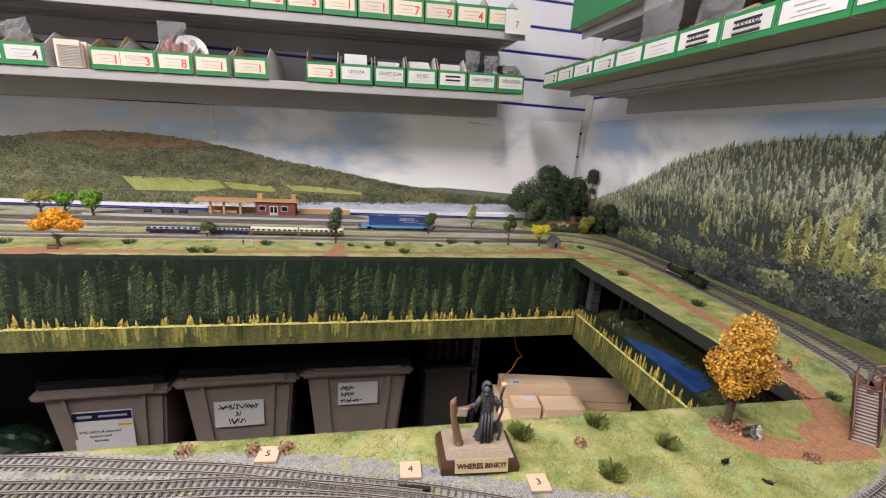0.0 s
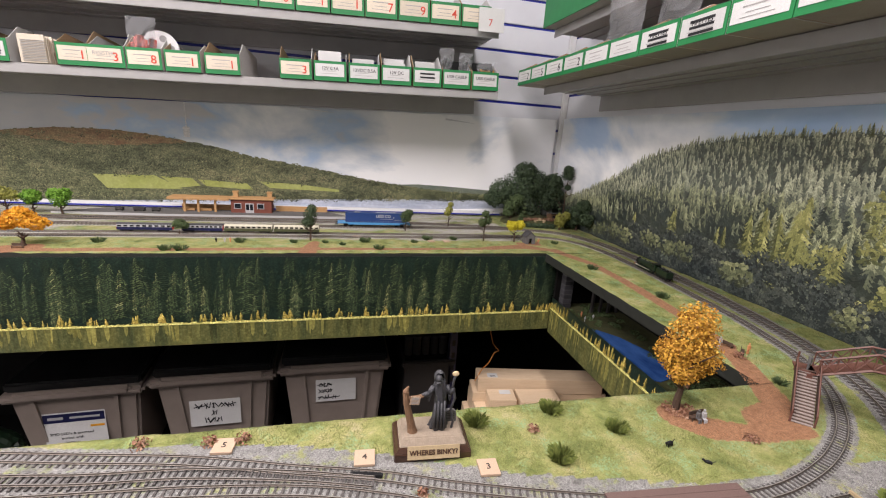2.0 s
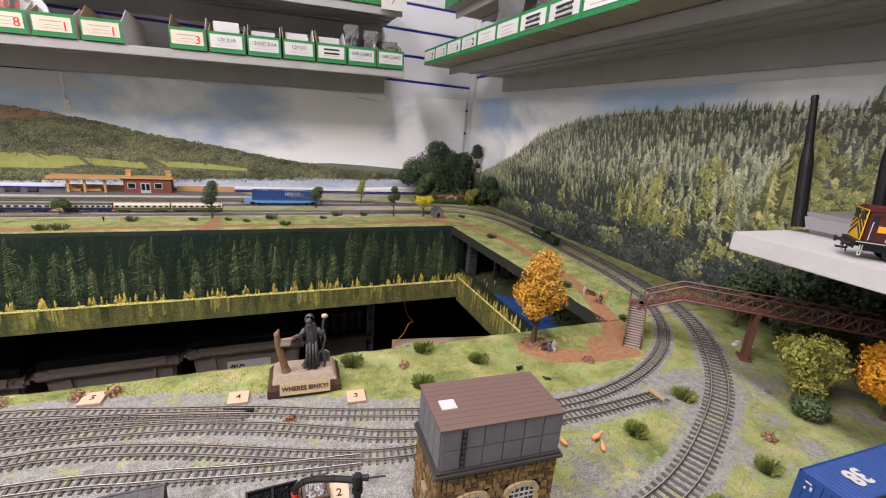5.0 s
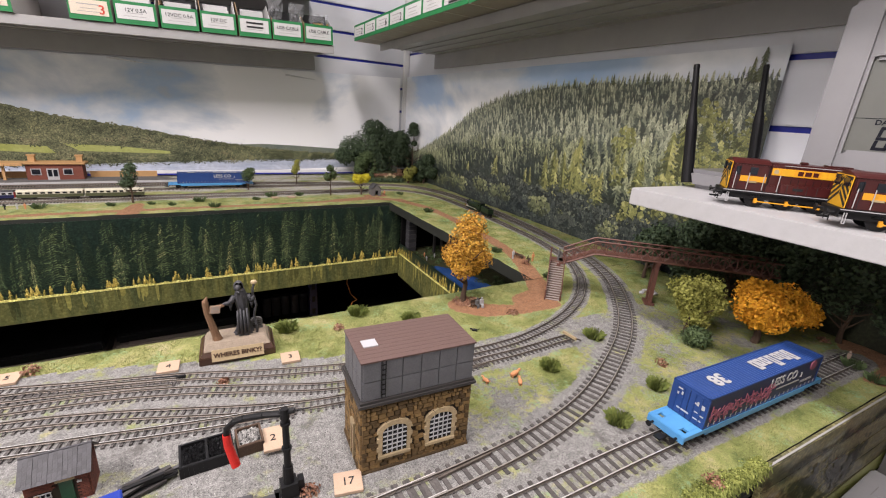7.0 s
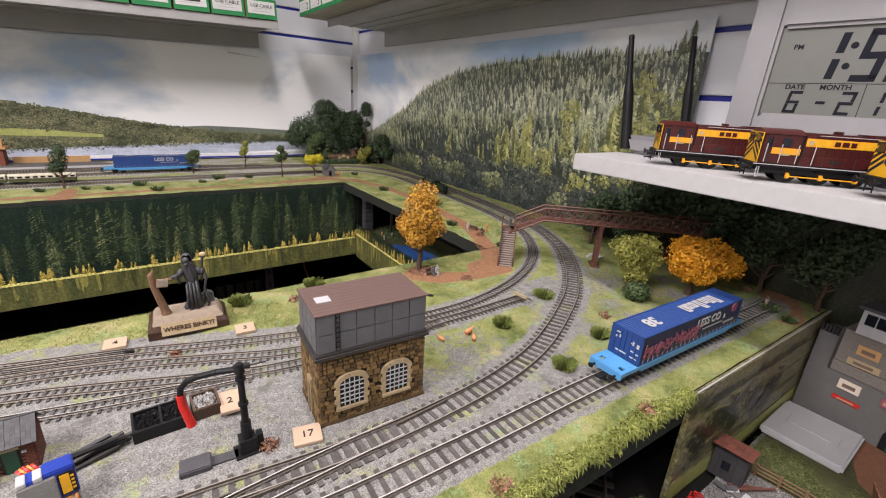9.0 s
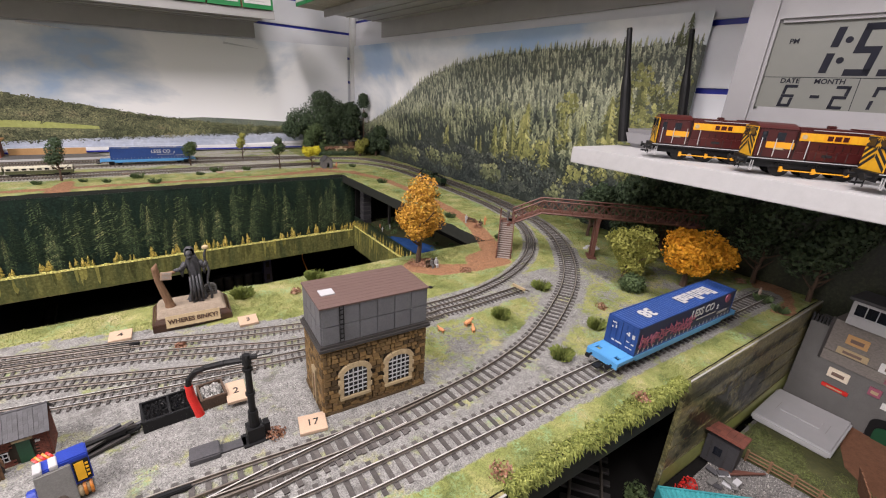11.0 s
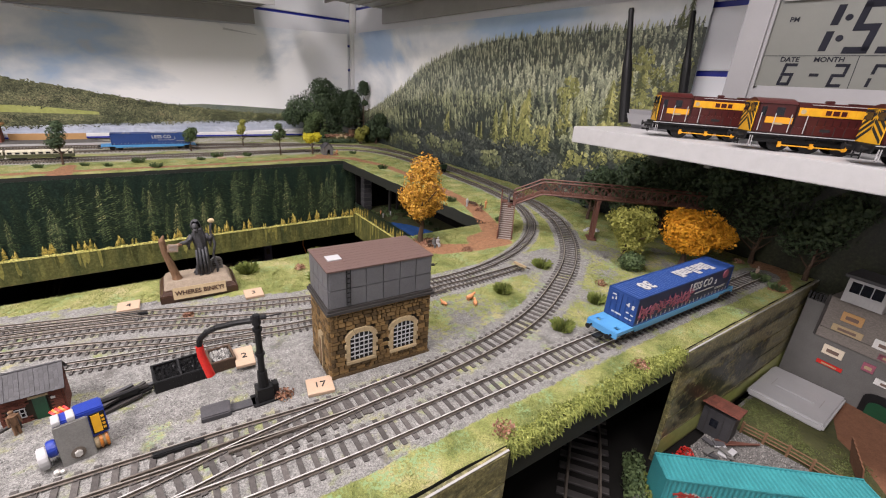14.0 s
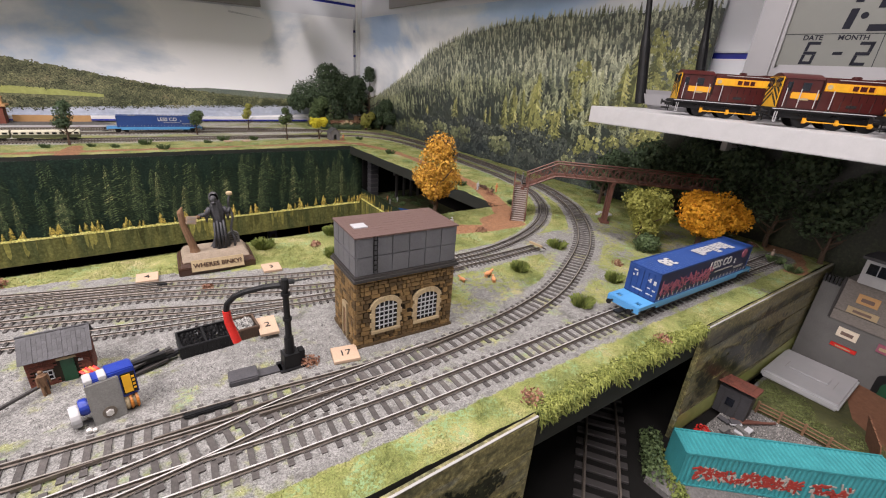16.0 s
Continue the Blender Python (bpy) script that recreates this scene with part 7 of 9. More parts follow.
        cyl(bm, pts[1], pts[2], 0.0028, 0.0018, 10)
        cyl(bm, Vector(pts[1]) + Vector((0, 0, 0.001)), Vector(pts[1]) - Vector((0, 0, 0.0085)), 0.0028, 0.0006, 9)
        ball(bm, pts[2], 0.0019, 1, (1.2, 0.9, 0.9), 0.2)
    for k in range(4):
        cyl(bm, (-0.0045 + 0.003 * k, -0.0058, 0.030 + 0.002 * (k % 2)), (-0.005 + 0.0034 * k, -0.0082, 0.004), 0.0011, 0.0016, 7)
    fig = mesh_ob("hooded_statue", bm, M["bronze"])
    fig.data.polygons.foreach_set("use_smooth", [True] * len(fig.data.polygons))
    base = t.matrix_world
    fig.matrix_world = base @ Matrix.Translation((0.043, 0.026, 0.0180))
    tagged(fig, "dark grey hooded reaper statue on the plinth", "statue")
    staff = thing("scythe_staff", "twisted dark staff with a pale knob", "staff", base @ Matrix.Translation((0.0557, 0.0215, 0.0180)))
    bm = bmesh.new()
    for k in range(25):
        for i in range(8):
            a = 6.283 * i / 8
            r = 0.0013 * (1 + 0.18 * math.sin(k * 1.9 + i))
            bm.verts.new((0.0012 * math.sin(k * 0.55) + r * math.cos(a), 0.0006 * math.cos(k * 0.7) + r * math.sin(a), k * 0.00245))
    bm.verts.ensure_lookup_table()
    for k in range(24):
        for i in range(8):
            bm.faces.new([bm.verts[q] for q in (k * 8 + i, k * 8 + (i + 1) % 8, (k + 1) * 8 + (i + 1) % 8, (k + 1) * 8 + i)])
    part("shaft", bm, M["bronze"], staff)
    bm = bmesh.new()
    ball(bm, (0.0006, 0, 0.0605), 0.0027, 2, (1.2, 0.9, 1.0), 0.12)
    part("knob", bm, M["cream"], staff, "pale knob")
    post = thing("notice_post", "weathered wooden post with a paper notice", "post", base @ Matrix.Translation((0.0155, 0.0195, 0.0185)))
    bm = bmesh.new()
    rr = [(0.0, 0.0052, 0.0020), (0.005, 0.0040, 0.0012), (0.018, 0.0036, -0.0018), (0.032, 0.0031, -0.0050), (0.044, 0.0031, -0.0058)]
    for (z0, r0, o0), (z1, r1, o1) in zip(rr, rr[1:]):
        cyl(bm, (o0, 0, z0), (o1, 0, z1), r0, r1, 9)
    cyl(bm, (-0.0058, 0, 0.044), (-0.0036, 0, 0.0495), 0.0031, 0.0006, 9)
    cyl(bm, (-0.005, 0, 0.036), (0.011, 0.002, 0.0372), 0.0022, 0.0019, 8)
    part("shaft", bm, M["post_wood"], post)
    boxpart("paper_notice", (-0.0048, 0.0048, -0.0003, 0.0003, -0.0042, 0.0042), M["tag"], post, "curled paper notice", m=pose(0.0028, -0.0034, 0.036, 0, 10, 10))
    bm = bmesh.new()
    for i in range(5):
        bx(bm, -0.0035, 0.0035, -0.0006, -0.0003, -0.0028 + i * 0.0014, -0.0024 + i * 0.0014)
    bmesh.ops.transform(bm, matrix=pose(0.0028, -0.0034, 0.036, 0, 10, 10), verts=bm.verts)
    part("writing_bars", bm, M["ink_grey"], post)
    grave = thing("gravestone", "small rounded grey gravestone", "gravestone", base @ Matrix.Translation((0.0565, 0.034, 0.0185)))
    poly("slab", [(-0.006, 0), (0.006, 0), (0.006, 0.010)] + [(0.006 * math.cos(i * math.pi / 8), 0.010 + 0.005 * math.sin(i * math.pi / 8)) for i in range(1, 8)] + [(-0.006, 0.010)], M["grey_stone"], 0.003, grave, m=facing((0, 0, -0.001), (0, -1, 0)))
    bm = bmesh.new()
    for i in range(3):
        bx(bm, -0.004, 0.004, -0.0034, -0.003, 0.004 + i * 0.0026, 0.005 + i * 0.0026)
    part("inscription_bars", bm, M["tank_dark"], grave)


ornament()


# ---- numbered tags ----
def tag(x, y, a, text, w=0.0185, d=0.0195, rx=0, dz=0.0, tilt_label="flat on the ballast"):
    t = thing("number_tag", "pale wooden tag, handwritten number, " + tilt_label, "tag", pose(x, y, TOP + 0.0012 + dz, rx, 0, a), "number tags")
    boxpart("plate", (-w / 2, w / 2, -d / 2, d / 2, 0, 0.0025), M["tag"], t, bevel=0.0002)
    words(text, 0.0095, M["ink"], t, pose(0, 0, 0.0027), "number")


tag(-0.053, 0.4265, -4, "5")
tag(0.074, 0.3925, -4, "4")
tag(0.185, 0.364, -4, "3")
tag(0.1915, 0.1820, -12, "17", 0.020, 0.019)
tag(0.150, 0.2450, -5, "2", 0.0145, 0.025, 3, 0.0035, "thick and by the bunker")
tag(0.30, 0.292, 10, "1", 0.014, 0.012)


# ---- goods yard ----
crane = thing("water_crane", "black model water crane with a red hose", "water crane", pose(0.1525, 0.1915, TOP))
bm = bmesh.new()
bx(bm, -0.009, 0.009, -0.007, 0.007, 0, 0.002)
bx(bm, -0.0055, 0.0055, -0.005, 0.005, 0.002, 0.013)
cyl(bm, (0, 0, 0.013), (0, 0, 0.026), 0.0038, 0.0034, 12)
part("base", bm, M["black"], crane)
bm = bmesh.new()
bx(bm, 0.006, 0.010, -0.003, 0.003, 0.002, 0.013)
part("valve_box", bm, M["black"], crane)
bm = bmesh.new()
cyl(bm, (0, 0, 0.026), (0, 0, 0.0665), 0.0024, 0.0021, 12)
for z in (0.04, 0.060):
    cyl(bm, (0, 0, z), (0, 0, z + 0.002), 0.0033, None, 12)
cyl(bm, (0, 0, 0.0655), (0, 0, 0.0725), 0.0032, 0.0024, 12)
cyl(bm, (-0.003, 0.002, 0.0695), (0.006, -0.002, 0.0705), 0.0019, None, 8)
cyl(bm, (0.006, -0.002, 0.0705), (0.016, -0.0045, 0.0715), 0.0006, 0.0006, 6)
part("column", bm, M["black"], crane)
arm = [(0, 0, 0.0685), (-0.012, 0.008, 0.0655), (-0.023, 0.0165, 0.0605), (-0.029, 0.0215, 0.056), (-0.0335, 0.026, 0.049), (-0.0345, 0.027, 0.043)]
bm = bmesh.new()
for p, q in zip(arm, arm[1:]):
    cyl(bm, p, q, 0.0021, 0.0020, 10)
part("arm", bm, M["black"], crane)
bm = bmesh.new()
for p, q, r0, r1 in (((-0.0345, 0.027, 0.043), (-0.0340, 0.0265, 0.034), 0.0026, 0.0029), ((-0.0340, 0.0265, 0.034), (-0.0305, 0.0235, 0.018), 0.0029, 0.0031)):
    cyl(bm, p, q, r0, r1, 12)
part("hose", bm, M["red"], crane, "red leather hose")
pit = thing("hydrant_slab", "dark grey slab with a low step by the crane", "slab", pose(0.1200, 0.1935, TOP, 0, 0, -5))
boxpart("block", (-0.0095, 0.0095, -0.007, 0.007, 0, 0.005), M["slate"], pit, bevel=0.0008)
boxpart("step", (0.0095, 0.026, -0.004, 0.004, 0, 0.002), M["slate"], pit)


def bunker(x, y, w, d, label, fill, bays, a=0):
    t = thing("coal_bunker", label, "bunker", pose(x, y, TOP, 0, 0, a), "bunkers")
    h = 0.010
    for name, b in (("front_wall", (0, w, 0, 0.0016, 0, h)), ("back_wall", (0, w, d - 0.0016, d, 0, h)), ("end_wall", (0, 0.0016, 0.0017, d - 0.0017, 0, h)), ("end_wall", (w - 0.0016, w, 0.0017, d - 0.0017, 0, h))):
        boxpart(name, b, M["brown_tree"] if fill is M["stone"] else M["black"], t)
    for i in range(1, bays):
        boxpart("divider", (w * i / bays - 0.0008, w * i / bays + 0.0008, 0.0017, d - 0.0017, 0, h), M["black"], t)
    for i in range(12):
        boxpart("stave", (w * i / 12 + 0.0002, w * (i + 1) / 12 - 0.0002, -0.0005, 0.0001, 0.0004, h - 0.0004), M["brown_tree"] if fill is M["stone"] else M["black"], t)
    v, f = [], []
    bm = bmesh.new()
    bx(bm, 0.0016, w - 0.0016, 0.0016, d - 0.0016, 0.0005, h - 0.004)
    part("fill_bed", bm, fill, t)
    for _ in range(520):
        x0, y0, r = random.uniform(0.003, w - 0.003), random.uniform(0.003, d - 0.003), random.uniform(0.0008, 0.0017)
        z0 = h - 0.004 + random.uniform(0, 0.003)
        b = len(v)
        aa = random.uniform(0, 6.28)
        for k in range(3):
            v.append((x0 + r * math.cos(aa + 2.1 * k), y0 + r * math.sin(aa + 2.1 * k), z0 + random.uniform(-0.4, 0.4) * r))
        v.append((x0 + random.uniform(-0.3, 0.3) * r, y0, z0 + r * 1.2))
        f += [(b, b + 1, b + 3), (b + 1, b + 2, b + 3), (b + 2, b, b + 3)]
    me = bpy.data.meshes.new("loose_fill")
    me.from_pydata(v, [], f)
    me.materials.append(fill)
    o = tagged(new("loose_fill", me), kind="stuff")
    o.parent = t


bunker(0.0865, 0.2375, 0.036, 0.025, "black two-bay bunker full of coal", M["coal"], 2, 2)
bunker(0.1245, 0.2415, 0.019, 0.022, "brown staved bunker full of grey stone", M["stone"], 1, 2)
conv = thing("beam_pile", "dark timber beams heaped beside the bunker", "beams", pose(0.054, 0.236, TOP, 0, 0, 14))
random.seed(77)
for i in range(11):
    L, y, z = random.uniform(0.024, 0.036), random.uniform(-0.007, 0.007), 0.0008 + 0.0021 * (i % 4)
    boxpart("beam", (0, L, -0.0012, 0.0012, 0, 0.0022), (M["black"], M["tank_dark"], M["slate"])[i % 3], conv, m=pose(random.uniform(-0.003, 0.003), y * (1 - 0.2 * (i % 4)), z, random.uniform(-12, 12), random.uniform(-7, 1), random.uniform(-9, 9)))


def brick_hut():
    t = thing("brick_hut", "small red brick yard hut with slate roof and green door", "hut", pose(0.0035, 0.248, TOP, 0, 0, 0))
    W, D, H = 0.033, 0.022, 0.024
    boxpart("core", (0.0004, W - 0.0004, 0.0004, D - 0.0004, 0, H), M["mortar"], t)
    me = {}
    for bw in (0.0034, 0.0017):
        bm = bmesh.new()
        bx(bm, 0.0001, bw - 0.0001, -0.0003, 0.0006, 0.0001, 0.0012)
        d = bpy.data.meshes.new("brick")
        bm.to_mesh(d)
        bm.free()
        d.materials.append(M["brick"])
        me[bw] = d
    for r in range(18):
        z = r * 0.00133
        for side, L in ((0, W), (1, D)):
            x = 0.0
            first = 0.0017 if r % 2 else 0.0034
            while x < L - 0.0016:
                bw = first if x == 0 else (0.0034 if L - x >= 0.0034 else 0.0017)
                if not (side == 0 and ((x + bw > 0.0165 and x < 0.0245 and z < 0.0185) or (x + bw > 0.004 and x < 0.013 and 0.005 < z < 0.0125))):
                    m = Matrix.Translation((x, 0, z)) if side == 0 else Matrix.Translation((W, x, z)) @ Matrix.Rotation(math.pi / 2, 4, "Z")
                    share("brick", me[bw], t, m)
                x += bw
    boxpart("door", (0.017, 0.024, -0.0005, 0.0006, 0, 0.018), M["green_door"], t, "green boarded door")
    boxpart("lintel", (0.0155, 0.0255, -0.0008, 0.0004, 0.0182, 0.0198), M["cream"], t)
    win = boxpart("window", (0.0045, 0.0125, -0.0002, 0.0006, 0.0058, 0.0122), M["glass"], t)
    bm = bmesh.new()
    for x in (0.0045, 0.0071, 0.0097, 0.0121):
        bx(bm, x, x + 0.0005, -0.0007, -0.0001, 0.0056, 0.0124)
    for z in (0.0055, 0.0088, 0.012):
        bx(bm, 0.0043, 0.0128, -0.0007, -0.0001, z, z + 0.0005)
    part("window_frame", bm, M["white"], win, "white glazing bars")
    bm = bmesh.new()
    for x in (0.0, W):
        vs = [bm.verts.new(p) for p in ((x, 0, H), (x, D, H), (x, D / 2, H + 0.010))]
        bm.faces.new(vs)
    part("gable", bm, M["brick"], t)
    slope, run = math.degrees(math.atan2(0.010, D / 2)), math.hypot(D / 2 + 0.0028, 0.010 * (1 + 0.0028 / (D / 2)))
    n, rows = 15, 7
    sw, sh = (W + 0.004) / n, run / rows
    bm = bmesh.new()
    bx(bm, 0.00004, sw - 0.00004, 0, sh + 0.0006, 0, 0.0005)
    slate = bpy.data.meshes.new("slate")
    bm.to_mesh(slate)
    bm.free()
    slate.materials.append(M["slate"])
    for side in (0, 1):
        for r in range(rows):
            for k in range(n):
                m = Matrix.Translation((-0.002 + k * sw, 0, 0)) @ Matrix.Translation((0, -0.0028, H - 0.0025)) @ Matrix.Rotation(radians(slope), 4, "X") @ Matrix.Translation((0, r * sh, 0.0004 + 0.00012 * (k % 3))) @ Matrix.Rotation(radians(-2.2), 4, "X")
                if side:
                    m = Matrix.Translation((W, D, 0)) @ Matrix.Rotation(math.pi, 4, "Z") @ m
                share("slate", slate, t, m)
    boxpart("ridge_tile", (-0.002, W + 0.002, D / 2 - 0.0008, D / 2 + 0.0008, H + 0.0098, H + 0.0112), M["slate"], t)
    boxpart("wall_plate", (0.0262, 0.0286, -0.0008, 0.0004, 0.0145, 0.0160), M["white"], t, "small white wall plate")


brick_hut()
toy = thing("toy_motor", "grey, blue and white toy motor unit on ballast", "toy", pose(0.046, 0.1945, TOP, -8, 0, 10) @ Matrix.Scale(0.86, 4))
boxpart("front_plate", (-0.0105, 0.0085, -0.0020, 0.0, 0.0, 0.032), M["robot_grey"], toy, "grey plastic front plate", bevel=0.0007)
boxpart("motor_block", (0.0020, 0.0185, 0.0004, 0.0170, 0.0125, 0.0345), M["toy_blue"], toy, "clear blue motor block", bevel=0.0009)
boxpart("rear_block", (-0.0100, 0.0005, 0.0004, 0.0150, 0.0215, 0.0335), M["toy_blue"], toy, "clear blue motor block", bevel=0.0009)
for x in (-0.0100, -0.0020):
    boxpart("white_tab", (x, x + 0.0045, -0.0012, 0.0120, 0.0322, 0.0350), M["white"], toy, "white top tab", bevel=0.0004)
boxpart("maker_label", (0.0092, 0.0178, -0.0006, 0.0003, 0.0150, 0.0310), M["black"], toy, "black label with yellow print")
boxpart("label_panel", (0.0100, 0.0150, -0.0010, -0.0006, 0.0160, 0.0300), M["yellow"], toy)
for k in range(4):
    boxpart("label_bar", (0.0155, 0.0172, -0.0010, -0.0006, 0.0175 + k * 0.003, 0.0190 + k * 0.003), M["yellow"], toy)
for name, x0, x1, z, r, m_ in (("hub", -0.0160, -0.0106, 0.0150, 0.0060, "toy_blue"), ("white_wheel", -0.0215, -0.0162, 0.0100, 0.0080, "white"), ("coil", 0.0086, 0.0112, 0.0070, 0.0058, "cream"), ("coil", 0.0114, 0.0132, 0.0070, 0.0066, "orange_toy"), ("coil", 0.0134, 0.0148, 0.0070, 0.0060, "cream"), ("coil", 0.0150, 0.0168, 0.0070, 0.0066, "orange_toy")):
    bm = bmesh.new()
    cyl(bm, (x0, 0.004, z), (x1, 0.004, z), r, None, 18)
    bmesh.ops.bevel(bm, geom=[e for e in bm.edges if len(e.link_faces) == 2 and e.calc_face_angle() > 1.0], offset=0.0007, segments=2, affect="EDGES")
    part(name, bm, M[m_], toy)
bm = bmesh.new()
cyl(bm, (-0.001, -0.0020, 0.0075), (-0.001, -0.0048, 0.0075), 0.0026, 0.0022, 6)
part("bolt", bm, M["rail"], toy, "bright steel bolt")
bm = bmesh.new()
cyl(bm, (-0.001, -0.0020, 0.0075), (-0.001, -0.0028, 0.0075), 0.0042, None, 18)
part("washer", bm, M["rail_dull"], toy)
for k in range(5):
    bm = bmesh.new()
    cyl(bm, (-0.008 + 0.0019 * k, 0.0195 + 0.0004 * k, 0.0305), (-0.0068 + 0.0019 * k, 0.0199 + 0.0004 * k, 0.0312), 0.0054 - 0.0005 * abs(k - 2), None, 16)
    part("red_coil", bm, M["red"] if k % 2 == 0 else M["orange_toy"], toy, "wound red coil")
bm = bmesh.new()
cyl(bm, (-0.0055, 0.0195, 0), (-0.0055, 0.0195, 0.027), 0.003, None, 10)
part("coil_post", bm, M["robot_grey"], toy)
for x, y, r in ((-0.014, -0.006, 0.0022), (-0.011, -0.0075, 0.0018)):
    bm = bmesh.new()
    ball(bm, (x, y, r * 0.8), r, 2)
    part("bead", bm, M["rail"], toy, "bright steel bead")
signal_arm = thing("lying_pole", "dark pole lying beside the hut", "pole")
bm = bmesh.new()
cyl(bm, (-0.03, 0.212, TOP + 0.006), (0.012, 0.244, TOP + 0.006), 0.0014, 0.0012, 8)
cyl(bm, (-0.03, 0.212, TOP), (-0.03, 0.212, TOP + 0.008), 0.0014, None, 8)
cyl(bm, (0.012, 0.244, TOP), (0.012, 0.244, TOP + 0.008), 0.0014, None, 8)
part("pole", bm, M["tank_dark"], signal_arm)
buf = thing("buffer_stop", "weathered rail-built buffer stop", "buffer stop", pose(0.497, 0.268, TOP, 0, 0, 3))
boxpart("beam", (-0.0012, 0.0012, -0.0105, 0.0105, 0.0095, 0.0125), M["cream"], buf, "bleached timber beam")
for y in (-0.005, 0.005):
    bm = bmesh.new()
    cyl(bm, (0.0015, y, 0.003), (0.0015, y, 0.0095), 0.0009, None, 6)
    cyl(bm, (0.0015, y, 0.010), (0.016, y, 0.003), 0.0009, None, 6)
    part("post", bm, M["rail_dull"], buf)

# ---- rear station ----
stn = thing("station_building", "brick model station with tan canopy and chimneys", "station", pose(0, 0, TOP + 0.006))
boxpart("brick_block", (-0.303, -0.178, 1.556, 1.60, 0, 0.044), M["brick"], stn)
boxpart("roof", (-0.308, -0.170, 1.550, 1.606, 0.044, 0.049), M["gold_roof"], stn, bevel=0.001)
for x in (-0.292, -0.186):
    boxpart("chimney", (x - 0.007, x + 0.007, 1.575, 1.589, 0.049, 0.068), M["gold_roof"], stn)
    boxpart("chimney_cap", (x - 0.009, x + 0.009, 1.573, 1.591, 0.0655, 0.0685), M["gold_roof"], stn)
for x in (-0.282, -0.212):
    w = boxpart("window", (x - 0.011, x + 0.011, 1.5545, 1.5562, 0.014, 0.032), M["white"], stn, "white framed window")
    boxpart("pane", (x - 0.009, x + 0.009, 1.5538, 1.5546, 0.016, 0.030), M["glass"], w)
d = boxpart("door", (-0.259, -0.233, 1.5543, 1.5562, 0, 0.032), M["white"], stn, "white double door")
for x in (-0.2565, -0.2445):
    boxpart("pane", (x, x + 0.009, 1.5536, 1.5544, 0.010, 0.029), M["glass"], d)
can = boxpart("canopy", (-0.485, -0.305, 1.545, 1.60, 0.0445, 0.0485), M["gold_roof"], stn, "tan canopy roof", bevel=0.0006)
for i in range(24):
    boxpart("valance_board", (-0.485 + i * 0.0075, -0.4785 + i * 0.0075, 1.5442, 1.5451, 0.0405, 0.047), M["gold_roof"], can)
for x in (-0.44, -0.35, -0.40):
    boxpart("canopy_post", (x - 0.003, x + 0.003, 1.556, 1.562, 0, 0.0445), M["gold_roof"], stn)
boxpart("rear_wall", (-0.46, -0.305, 1.597, 1.60, 0, 0.018), M["gold_roof"], stn)
for x in (-0.45, -0.40):
    boxpart("platform_bench", (x, x + 0.035, 1.570, 1.578, 0.002, 0.009), M["gold_roof"], stn)
plat = thing("platform", "grey station platform with pale edging", "platform", kind="structure")
poly("slab", [(-0.78, 1.515), (-0.6, 1.505), (-0.5, 1.50), (0.02, 1.512), (0.09, 1.524), (0.06, 1.545), (0.0, 1.61), (-0.66, 1.61)], M["gravel"], 0.006, plat, m=pose(0, 0, TOP + 0.0004))
poly("edging", [(-0.78, 1.512), (-0.6, 1.502), (-0.5, 1.497), (0.02, 1.509), (0.09, 1.521), (0.088, 1.527), (0.02, 1.515), (-0.5, 1.503), (-0.6, 1.508)], M["white"], 0.0075, plat, m=pose(0, 0, TOP + 0.0002))
low = thing("low_wall", "tan low wall behind the platform", "wall")
boxpart("wall", (-0.17, 0.0, 1.60, 1.603, TOP + 0.006, TOP + 0.024), M["gold_roof"], low)
for x, w in ((-0.58, 0.03), (-0.53, 0.022), (-0.63, 0.02)):
    c = thing("platform_trolley", "small dark goods trolley on the platform", "trolley", pose(x, 1.545, TOP + 0.0065), "platform goods")
    boxpart("body", (0, w, 0, 0.012, 0.003, 0.011), M["tank_dark"], c)
    for xx in (0.003, w - 0.003):
        boxpart("wheel", (xx - 0.0018, xx + 0.0018, -0.0006, 0.0126, 0, 0.0036), M["black"], c)
kiosk = thing("lineside_hut", "small grey gabled hut with open doorway", "hut", pose(0.583, 1.196, TOP))
poly("front_wall", [(0, 0), (0.010, 0), (0.010, 0.017), (0.019, 0.017), (0.019, 0), (0.029, 0), (0.029, 0.021), (0.0145, 0.036), (0, 0.021)], M["grey_stone"], 0.0015, kiosk, m=facing((0, 0, 0), (0, -1, 0)))
for x in (0, 0.0275):
    boxpart("side_wall", (x, x + 0.0015, 0.0005, 0.026, 0, 0.0205), M["grey_stone"], kiosk)
boxpart("rear_wall", (0, 0.029, 0.026, 0.0275, 0, 0.022), M["grey_stone"], kiosk)
for s in (-1, 1):
    boxpart("roof_slope", (-0.0105, 0.0105, -0.003, 0.030, 0, 0.0012), M["slate"], kiosk, m=pose(0.0145 + s * 0.0085, 0, 0.0285, 0, s * 45, 0))
cot = thing("garden_shed", "small grey wooden shed on the knoll", "shed", pose(0.80, 1.475, TOP + 0.02))
boxpart("body", (0, 0.05, 0, 0.03, 0, 0.022), M["post_wood"], cot)
boxpart("roof", (-0.004, 0.054, -0.008, 0.034, 0, 0.003), M["grey_stone"], cot, m=pose(0, 0, 0.025, -10))
boxpart("doorway", (0.028, 0.040, -0.0006, 0.0004, 0, 0.017), M["black"], cot)
boxpart("window", (0.008, 0.018, -0.0006, 0.0004, 0.009, 0.017), M["glass"], cot)
rock = thing("rockery", "cream rocks beside the garden shed", "rocks", pose(0.75, 1.47, TOP + 0.012))
